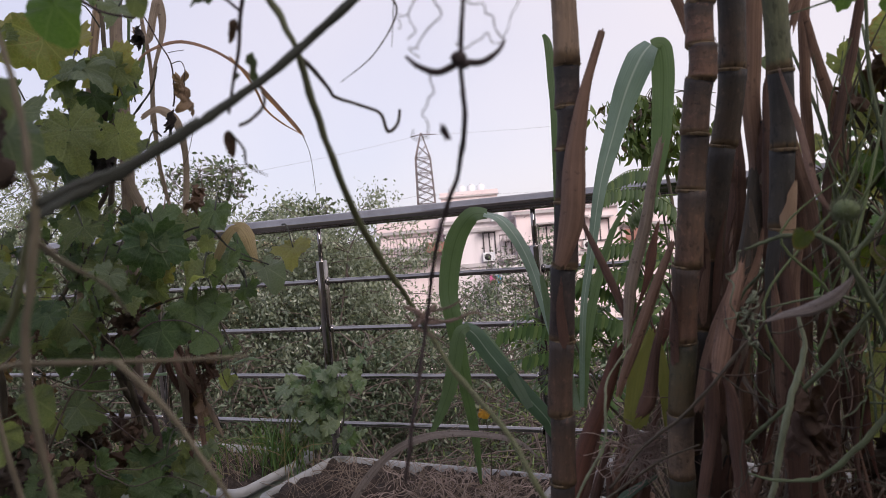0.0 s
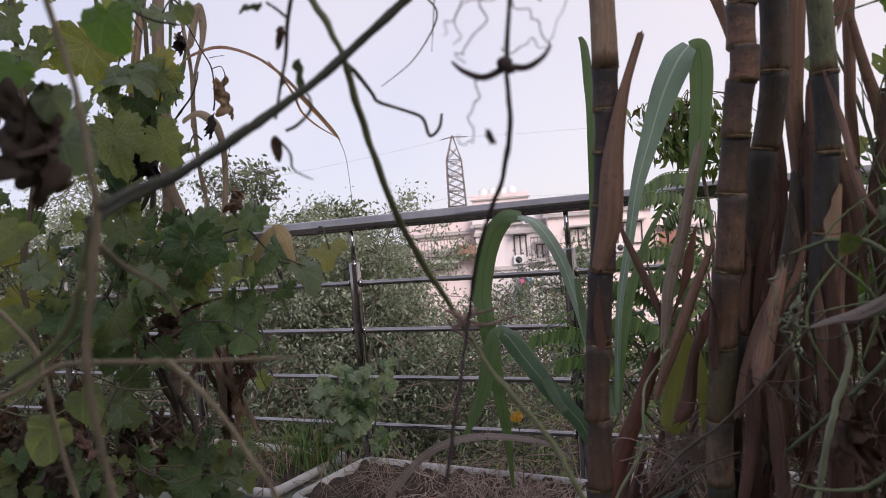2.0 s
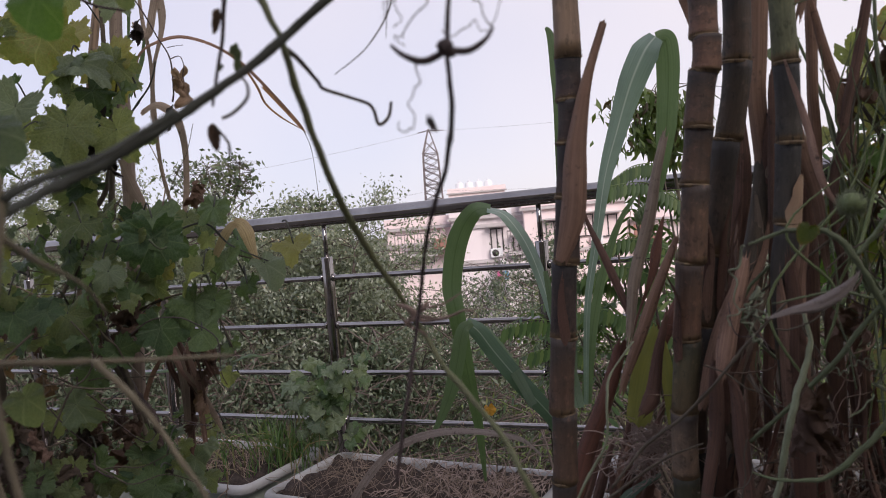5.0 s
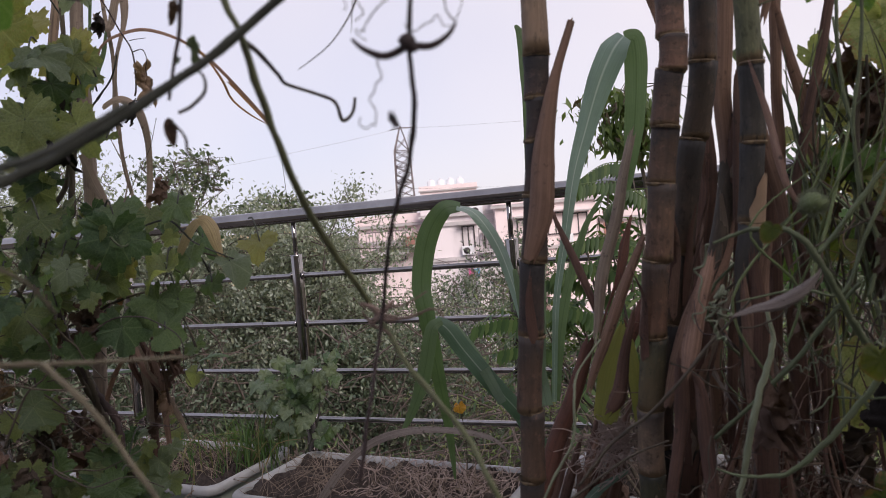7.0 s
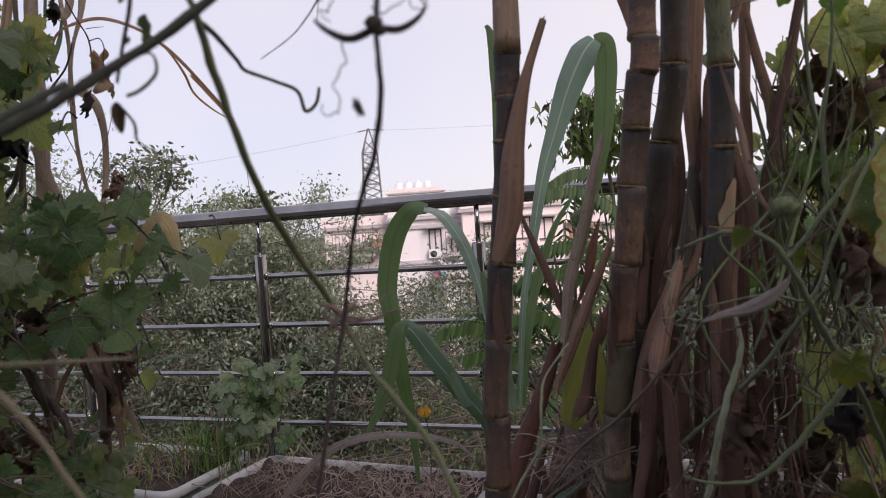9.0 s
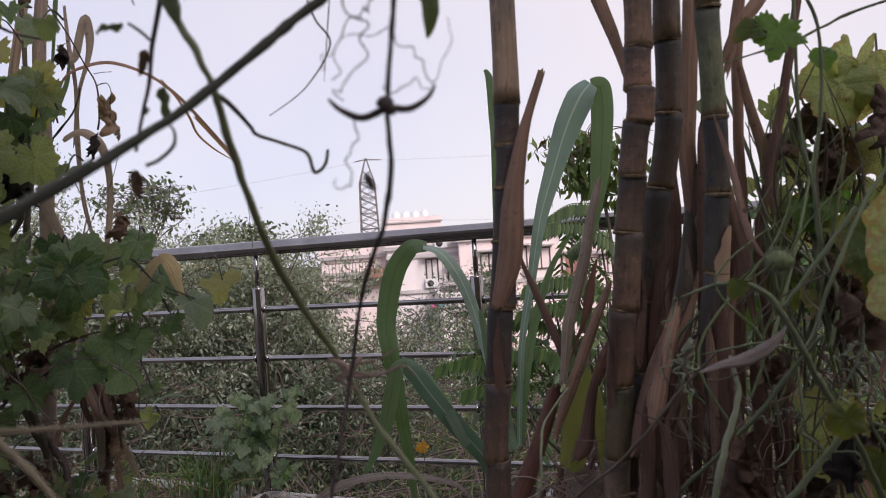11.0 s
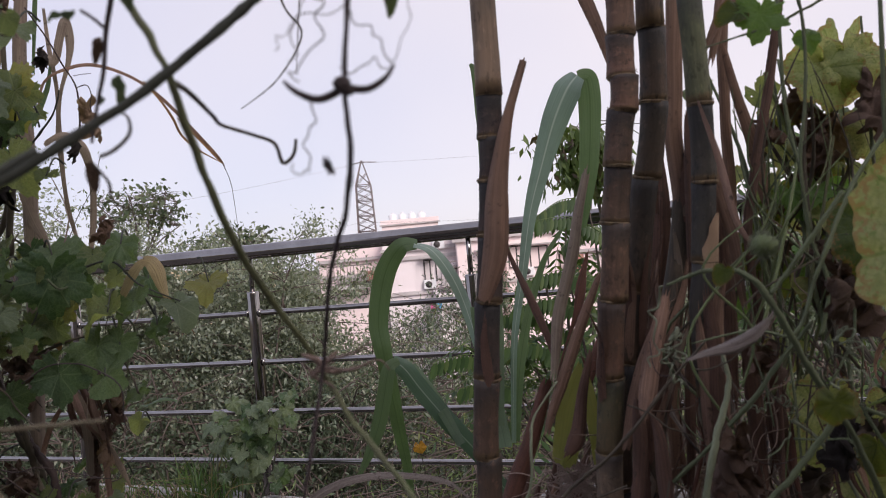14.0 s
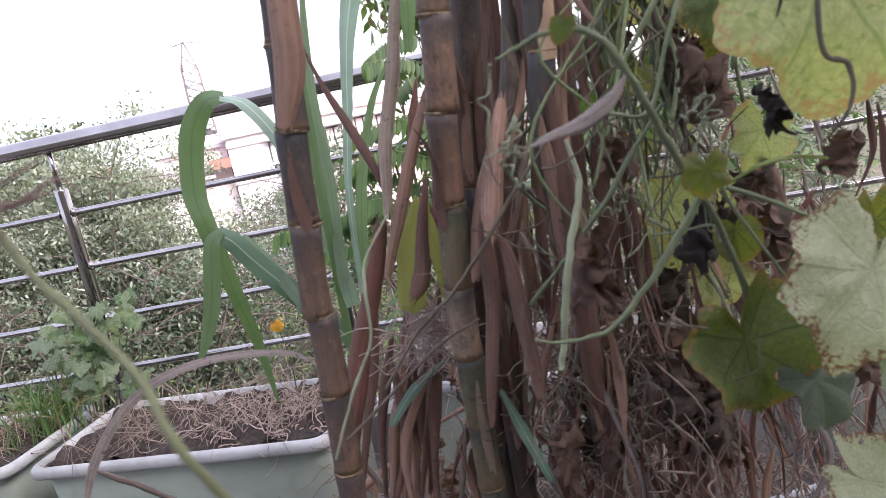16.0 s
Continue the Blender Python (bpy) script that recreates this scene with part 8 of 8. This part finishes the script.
for k in range(9):
    u, w = rnd.random(), rnd.random()
    p = V((0.486, 0.787, 1.051)).lerp(V((0.578, 0.785, 1.043)), u).lerp(V((0.477, 0.79, 0.948)).lerp(V((0.569, 0.789, 0.94)), u), w) + V((0, rnd.uniform(-0.03, 0.05), 0))
    put_leaf(gourd, "dead", DEAD, tuple(p), rnd.uniform(0.02, 0.036))
for k in range(26):
    u, w = rnd.random(), rnd.random()
    p = V((0.479, 0.806, 1.106)).lerp(V((0.597, 0.803, 1.096)), u).lerp(V((0.464, 0.811, 0.926)).lerp(V((0.581, 0.809, 0.916)), u), w) + V((0, rnd.uniform(-0.03, 0.08), 0))
    put_leaf(gourd, "gourd", rnd.choice([GOURD_GREEN, GOURD_LEAF, VINE_PALE]), tuple(p), rnd.uniform(0.025, 0.05), (rnd.uniform(-0.6, 0.6), -1, rnd.uniform(-0.2, 1.0)), (rnd.uniform(-0.8, 0.8), 0, -1))
for k in range(15):
    u = rnd.random()
    a = V((0.383, 0.67, 1.024)).lerp(V((0.485, 0.667, 1.051)), u) + V((0, rnd.uniform(-0.05, 0.08), rnd.gauss(0, 0.03)))
    b = V((0.34, 0.677, 0.833)).lerp(V((0.437, 0.675, 0.807)), min(1, max(0, u + rnd.gauss(0, 0.25)))) + V((0, rnd.uniform(-0.05, 0.08), rnd.gauss(0, 0.05)))
    th = rnd.uniform(0.0006, 0.0013)
    part("stem", Geo().tube(curve_through([a, a.lerp(b, 0.35) + V((rnd.gauss(0, 0.03), 0, 0)), a.lerp(b, 0.7) + V((rnd.gauss(0, 0.03), 0, 0)), b], 6), [th * 0.25, th, th * 1.2, th], 6), rnd.choice([STEM_YOUNG, STEM_VINE, STEM_VINE, STEM_BROWN]), gourd)
for at, size, mat in (((0.475, 0.76, 1.07), 0.044, DEAD), ((0.509, 0.774, 1.035), 0.045, DEAD), ((0.511, 0.623, 1.058), 0.05, DEAD), ((0.475, 0.809, 1.043), 0.05, DEAD), ((0.511, 0.714, 1.054), 0.06, DEAD), ((0.519, 0.606, 1.018), 0.05, DEAD), ((0.512, 0.753, 1.039), 0.05, TAN_DEAD)):
    put_leaf(gourd, "dead", mat, at, size, label="curled brown leaf")
for at, size, mat in (((0.528, 0.764, 1.125), 0.08, GOURD_LEAF), ((0.578, 0.757, 1.105), 0.075, GOURD_LEAF), ((0.588, 0.814, 1.071), 0.05, VINE_PALE), ((0.561, 0.836, 1.003), 0.045, FRESH_LEAF), ((0.536, 0.858, 0.983), 0.04, GOURD_LEAF), ((0.613, 0.829, 1.01), 0.055, VINE_PALE), ((0.513, 0.883, 1.005), 0.035, FRESH_LEAF), ((0.572, 0.755, 0.974), 0.06, VINE_PALE), ((0.568, 0.801, 1.016), 0.045, GOURD_LEAF)):
    put_leaf(gourd, "gourd", mat, at, size, (rnd.uniform(-0.4, 0.4), -1, rnd.uniform(0, 0.5)), (rnd.uniform(-0.4, 0.4), 0, -1))
for at, size, mat in (((0.432, 0.71, 0.652), 0.06, DEAD_DARK), ((0.449, 0.715, 0.60), 0.06, DEAD_DARK), ((0.465, 0.72, 0.66), 0.07, DEAD), ((0.375, 0.73, 0.64), 0.06, DEAD_DARK)):
    put_leaf(gourd, "dead", mat, at, size, label="large hanging withered leaf")
for k in range(34):
    u, w = rnd.random(), rnd.random()
    a = V((0.42, 0.76, 1.09)).lerp(V((0.55, 0.76, 1.08)), u) + V((0, rnd.uniform(-0.06, 0.08), rnd.gauss(0, 0.04)))
    b = V((0.40, 0.75, 0.86)).lerp(V((0.52, 0.75, 0.84)), w) + V((0, rnd.uniform(-0.06, 0.08), rnd.gauss(0, 0.05)))
    th = rnd.uniform(0.0007, 0.0021)
    part("stem", Geo().tube(curve_through([a, a.lerp(b, 0.33) + V((rnd.gauss(0, 0.015), 0, 0)), a.lerp(b, 0.7) + V((rnd.gauss(0, 0.015), 0, 0)), b], 6), [th * 0.6, th, th, th], 6), rnd.choice([STEM_VINE, STEM_YOUNG, STEM_OLIVE, STEM_BROWN]), gourd)
    if k % 2:
        put_leaf(gourd, rnd.choice(["gourd", "lobed", "oval"]), rnd.choice([GOURD_LEAF, FRESH_LEAF, VINE_LEAF, GOURD_LEAF]), tuple(a.lerp(b, rnd.random()) + V((0, 0.03, 0))), rnd.uniform(0.02, 0.04), (rnd.uniform(-1, 1), -1, rnd.uniform(-0.2, 1.4)), (rnd.uniform(-0.8, 0.8), 0, -1))
litter = thing("leaf_litter", (0.6, 0.9, 0.33), "dead brown leaves and sheaths heaped round the canes", "leaf litter")
for k in range(190):
    p = V((rnd.uniform(0.16, 1.0), rnd.uniform(0.72, 1.0), rnd.uniform(0.36, 0.9)))
    if p.x < 0.3 and (p.z > 0.62 or p.y < 0.8):
        continue
    d = V((rnd.gauss(0, 0.03), rnd.gauss(0, 0.02), rnd.uniform(0.08, 0.2)))
    sheath(litter, [p - d * 0.5, p + V((rnd.gauss(0, 0.012), rnd.gauss(0, 0.008), 0)), p + d * 0.5], [0.006, rnd.uniform(0.01, 0.026), 0.004], (rnd.uniform(-0.9, 0.6), -1, rnd.uniform(-0.3, 0.5)), rnd.choice([SHEATH, SHEATH_DARK, SHEATH_DARK, RUST, GREY_STRAW]), rnd.uniform(1.0, 3.4), 0.014, "sheath", "", 0.15)
for k in range(30):
    p = (rnd.uniform(0.3, 1.05), rnd.uniform(0.75, 1.0), rnd.uniform(0.36, 0.75))
    put_leaf(litter, "dead", DEAD, p, rnd.uniform(0.04, 0.07))

for k in range(90):
    p = V((rnd.uniform(0.33, 0.56), rnd.uniform(0.70, 0.80), rnd.uniform(0.60, 0.86)))
    d = V((rnd.gauss(0.01, 0.022), rnd.gauss(0, 0.012), -rnd.uniform(0.06, 0.19)))
    wide = rnd.choice([0.003, 0.005, 0.008, 0.013])
    line = curve_through([p, p + d * 0.35 + V((rnd.gauss(0, 0.008), rnd.gauss(0, 0.006), 0)), p + d * 0.7 + V((rnd.gauss(0, 0.011), rnd.gauss(0, 0.008), 0)), p + d], 6)
    f = rnd.uniform(-0.9, 0.9)
    part("dry_strip", Geo().ribbon(line, [wide * 0.3, wide, wide * 0.8, wide * 0.15], (f, -1, 0.1), rnd.uniform(1.0, 3.2), 8, 0.02, 0.2, (f + rnd.gauss(0, 0.9), -1, rnd.gauss(0, 0.3)), 0.0007), rnd.choice([SHEATH, SHEATH_DARK, SHEATH_DARK, GREY_STRAW, RUST]), litter)

mess = Geo()
for k in range(300):
    p = V((rnd.uniform(0.12, 0.75), rnd.uniform(0.95, 1.6), rnd.uniform(0.02, 0.46)))
    wander(mess, p, (rnd.gauss(0, 1), rnd.gauss(0, 0.6), rnd.gauss(0.1, 0.5)), rnd.randint(4, 8), 0.022, rnd.uniform(0.0006, 0.0014), 0.4)
whole("dry_stalks", mess, TANGLE, "dry brittle stalks piled between two planters", "dry stalks", "stuff")
for k in range(60):
    p = V((rnd.uniform(0.15, 0.8), rnd.uniform(0.95, 1.5), rnd.uniform(0.06, 0.4)))
    put_leaf(litter, "dead", DEAD, tuple(p), rnd.uniform(0.04, 0.08))
for k in range(40):
    p = V((rnd.uniform(0.15, 0.8), rnd.uniform(0.9, 1.3), rnd.uniform(0.15, 0.5)))
    d = V((rnd.gauss(0, 0.06), rnd.gauss(0, 0.05), rnd.uniform(0.02, 0.16)))
    sheath(litter, [p - d * 0.5, p + V((rnd.gauss(0, 0.012), 0, 0)), p + d * 0.5], [0.012, 0.024, 0.006], (rnd.uniform(-0.6, 0.3), -1, 0.5), rnd.choice([SHEATH, SHEATH_DARK, SHEATH_DARK]), 1.6, 0.012)

for k in range(20):
    u, w = rnd.random(), rnd.random()
    p = V((0.357, 0.819, 0.698)).lerp(V((0.562, 0.757, 0.633)), u).lerp(V((0.315, 0.78, 0.567)).lerp(V((0.528, 0.72, 0.521)), u), w) + V((0, rnd.uniform(-0.03, 0.09), 0))
    put_leaf(litter, "dead", rnd.choice([DEAD, DEAD_DARK, DEAD_DARK]), tuple(p), rnd.uniform(0.025, 0.055))
fluff, fc = Geo(), V((0.25, 0.80, 0.74))
for k in range(170):
    p = fc + V((rnd.gauss(0, 0.016), rnd.gauss(0, 0.01), rnd.gauss(0, 0.011)))
    d = V((rnd.gauss(0, 0.02), rnd.gauss(0, 0.01), rnd.gauss(0, 0.016)))
    fluff.tube(curve_through([p, p + d * 0.5 + V((rnd.gauss(0, 0.01), 0, rnd.gauss(0, 0.01))), p + d], 4), [0.0007, 0.0004], 4, False)
tagged(part("root_hairs", fluff, PALE_ROOT, c2, "pinkish tuft of dry root hairs"), "", "", "", "stuff")
whole("dry_twig", Geo().tube(curve_through([(-0.158, 1.2, 0.553), (-0.135, 1.2, 0.532), (-0.117, 1.2, 0.518), (-0.055, 1.2, 0.457), (0.06, 1.2, 0.34), (0.35, 1.22, 0.004)], 8), [0.0025, 0.0045, 0.0038, 0.0042, 0.005], 9, True, 0.14), BARK, "bare broken grey brown twig leaning beside a planter", "twig")

# ---- shrubs with paired leaflets ----
def frond(root, start, way, long, pairs, leaf, mat, hang=0.0):
    """A drooping stalk with pairs of pointed leaflets."""
    a, w = V(start), V(way).normalized()
    tip = a + w * long + V((0, 0, -0.16 * long))
    line = curve_through([a, a + w * long * 0.5 + V((0, 0, 0.05 * long)), tip], 8)
    g = Geo().tube(line, [0.0012, 0.0006], 5, False)
    side = w.cross(V((0, 0, 1)))
    side = side.normalized() if side.length > 1e-3 else V((1, 0, 0))
    for k in range(pairs):
        q = (k + 1.2) / (pairs + 1) * (len(line) - 1)
        i = min(int(q), len(line) - 2)
        p = line[i].lerp(line[i + 1], q - i)
        for s in (-1, 1):
            d = (side * s * (1 - 0.75 * hang) + w * 0.35 + V((0, 0, -0.55 - 0.6 * hang + rnd.uniform(-0.2, 0.2)))).normalized() * leaf * rnd.uniform(0.8, 1.1)
            g.ribbon([p, p + d * 0.3, p + d * 0.65 + V((0, 0, -0.002)), p + d], [0.001, leaf * 0.27, leaf * 0.22, 0.0004], (w * (1 - hang) + V((0.1 * s, -1.2 * hang, 1.2))), 0.5, 2)
    return part("frond", g, mat, root)


def shrub(at, label, spots, leaf, long):
    root = thing("curry_leaf_shrub", at, label, "shrub")
    b = V(at)
    for k, (s, n) in enumerate(spots):
        p = V(s)
        part("branch", Geo().tube(curve_through([b, b.lerp(p, 0.55) + V((rnd.gauss(0, 0.03), 0, 0)), p], 6), [0.006, 0.004, 0.002], 7), STEM_BROWN, root)
        for j in range(n):
            an = rnd.uniform(0, 6.28)
            q = b.lerp(p, 1 - 0.35 * rnd.random())
            frond(root, q, (math.cos(an), 0.6 * math.sin(an) - 0.2, rnd.uniform(-0.3, 0.4)), long * rnd.uniform(0.7, 1.15), 8, leaf, SHRUB_LEAF)
    return root


shrub((0.55, 1.66, 0.3), "bushy green shrub with paired pointed leaflets in a planter", [((0.478, 1.719, 1.025), 7), ((0.416, 1.714, 0.901), 7), ((0.356, 1.71, 0.803), 8), ((0.256, 1.804, 0.707), 7), ((0.355, 1.607, 0.716), 8), ((0.478, 1.715, 0.87), 7), ((0.292, 1.704, 0.654), 6), ((0.495, 1.713, 0.766), 6), ((0.655, 1.821, 0.878), 6), ((0.668, 1.817, 0.713), 6)], 0.034, 0.2)
shrub((1.2, 1.42, 0.3), "leafy shrub rising behind the canes", [((1.027, 1.891, 1.24), 7), ((0.97, 1.885, 1.076), 7), ((1.12, 1.892, 1.176), 7), ((1.019, 1.885, 0.987), 7), ((0.896, 1.878, 0.87), 7), ((0.853, 1.872, 0.691), 7), ((1.063, 1.883, 0.842), 8), ((1.214, 1.89, 0.956), 8), ((1.327, 1.704, 0.968), 7), ((1.442, 1.658, 0.756), 7), ((1.147, 1.614, 0.717), 7)], 0.034, 0.2)
big = thing("curry_leaf_shrub", (0.5, 1.6, 0.3), "green shrub with long combs of hanging leaflets", "shrub")
for a, b in (((0.533, 1.617, 0.882), (0.351, 1.562, 0.916)), ((0.522, 1.615, 0.822), (0.329, 1.56, 0.866)), ((0.297, 1.606, 0.733), (0.147, 1.602, 0.752)), ((0.547, 1.62, 0.977), (0.385, 1.566, 1.037)), ((0.446, 1.612, 0.781), (0.294, 1.608, 0.842)), ((0.418, 1.56, 0.742), (0.292, 1.557, 0.776)), ((0.327, 1.605, 0.67), (0.196, 1.602, 0.693)), ((0.486, 1.561, 0.712), (0.373, 1.559, 0.757)), ((0.503, 1.561, 0.881), (0.34, 1.598, 0.909)), ((0.476, 1.561, 0.826), (0.324, 1.596, 0.854)), ((0.522, 1.678, 1.07), (0.404, 1.649, 1.038)), ((0.454, 1.682, 0.967), (0.527, 1.62, 1.006)), ((0.349, 1.581, 0.757), (0.259, 1.598, 0.74)), ((0.6, 1.616, 0.743), (0.495, 1.61, 0.655))):
    va, vb = V(a), V(b)
    frond(big, va, (vb - va) + V((0, 0, 0.02)), (vb - va).length * 1.05, 19, 0.037, SHRUB_LEAF, 1.0)
    part("branch", Geo().tube(curve_through([(0.5, 1.6, 0.3), (0.5 + (va.x - 0.5) * 0.7, 1.58, 0.3 + (va.z - 0.3) * 0.6), va], 5), [0.005, 0.003, 0.0012], 6), STEM_BROWN, big)
droop_root = thing("drooping_branch", (0.611, 1.87, 0.909), "branch with bunches of narrow drooping leaves", "branch")
bp = [V(q) for q in [(0.615, 1.865, 0.711), (0.607, 1.873, 1.036), (0.562, 1.877, 1.252), (0.517, 1.874, 1.213)]]
part("twig", Geo().tube(curve_through(bp, 8), [0.006, 0.004, 0.0015], 7), STEM_BROWN, droop_root)
for k in range(14):
    q = V((0.575, 1.877, 1.237)) + V((rnd.gauss(0, 0.05), rnd.gauss(0, 0.03), rnd.uniform(-0.03, 0.05)))
    e = q + V((rnd.gauss(0, 0.045), rnd.gauss(0, 0.03), rnd.uniform(-0.1, -0.02)))
    part("twig", Geo().tube(curve_through([V((0.576, 1.877, 1.244)), q, e], 5), [0.002, 0.0014, 0.0007], 5), STEM_BROWN, droop_root)
dr = np.random.RandomState(5)
cen = [tuple(V((0.559, 1.876, 1.21)) + V((dr.normal() * 0.048, dr.normal() * 0.035, dr.uniform(-0.09, 0.06)))) for k in range(480)] + [tuple(V((0.629, 1.878, 1.204)) + V((dr.normal() * 0.04, dr.normal() * 0.04, dr.uniform(-0.12, 0.04)))) for k in range(240)]
dv, df = leaf_cloud(cen, 0.036, dr, 1.8, 0.4)
part("foliage", cloud_mesh("foliage", dv, df, DROOP_LEAF), DROOP_LEAF, droop_root)

# ---- weeds by the railing post ----
weed = vine("weed", (-0.42, 2.2, 0.27), "leafy green weed growing up the railing post", [
    ("stem", [(-0.42, 2.2, 0.27), (-0.40, 2.2, 0.45), (-0.36, 2.22, 0.6)], [0.003, 0.0015], STEM),
    ("stem", [(-0.45, 2.2, 0.27), (-0.48, 2.18, 0.4), (-0.47, 2.2, 0.52)], [0.003, 0.0015], STEM),
    ("stem", [(-0.40, 2.2, 0.27), (-0.33, 2.2, 0.4), (-0.31, 2.2, 0.5)], [0.003, 0.0015], STEM)], "weed")
for k in range(70):
    p = V((-0.367 + rnd.gauss(0, 0.06), 2.2 + rnd.gauss(0, 0.03), rnd.uniform(0.36, 0.61)))
    put_leaf(weed, rnd.choice(["gourd", "gourd", "lobed"]), rnd.choice([VINE_PALE, VINE_PALE, VINE_DARK, NEAR_LEAF]), p, rnd.uniform(0.03, 0.06), (rnd.uniform(-0.8, 0.8), -1, rnd.uniform(-0.1, 2.2)), (rnd.uniform(-1, 1), -0.2, -0.8))
aut = vine("weed", (0.12, 1.86, 0.27), "spindly dry weed with one orange leaf", [("stem", [(0.1, 1.9, 0.27), (0.11, 1.86, 0.42), (0.10, 1.82, 0.52)], [0.0015, 0.0008], STEM_BROWN)], "weed")
put_leaf(aut, "round", ORANGE_LEAF, (0.1, 1.82, 0.522), 0.03, (0, -1, 0.2), (0.2, 0, -1), "bright orange leaf")
for k in range(46):
    p = V((0.115, 1.85, 0.52)) + V((rnd.gauss(0, 0.05), rnd.gauss(0, 0.03), rnd.gauss(0, 0.05)))
    part("twig", Geo().tube([p, p + V((rnd.gauss(0, 0.02), rnd.gauss(0, 0.02), rnd.gauss(0, 0.02)))], [0.0008, 0.0004], 4, False), STRAW_BITS, aut)

# pale dead stems of the creeper hanging in arcs in front of the litter
strand = Geo()
for k in range(210):
    u, w = rnd.random(), rnd.random()
    p = V((0.346, 0.796, 0.777)).lerp(V((0.461, 0.754, 0.707)), u).lerp(V((0.316, 0.744, 0.597)).lerp(V((0.447, 0.707, 0.569)), u), w) + V((0, rnd.uniform(-0.03, 0.05), 0))
    d = V((rnd.gauss(0, 0.05), rnd.gauss(0, 0.02), rnd.uniform(-0.16, 0.03)))
    bow = V((rnd.gauss(0, 0.02), rnd.gauss(0, 0.01), rnd.gauss(0, 0.012)))
    th = rnd.uniform(0.0005, 0.0014)
    strand.tube(curve_through([p - d * 0.5, p - d * 0.15 + bow, p + d * 0.2 - bow * 0.4, p + d * 0.5], 4), [th, th * 0.6], 5, False)
whole("dry_strands", strand, STRAW_BITS, "thin pale dead creeper stems hanging before the litter", "dry stems", "stuff")
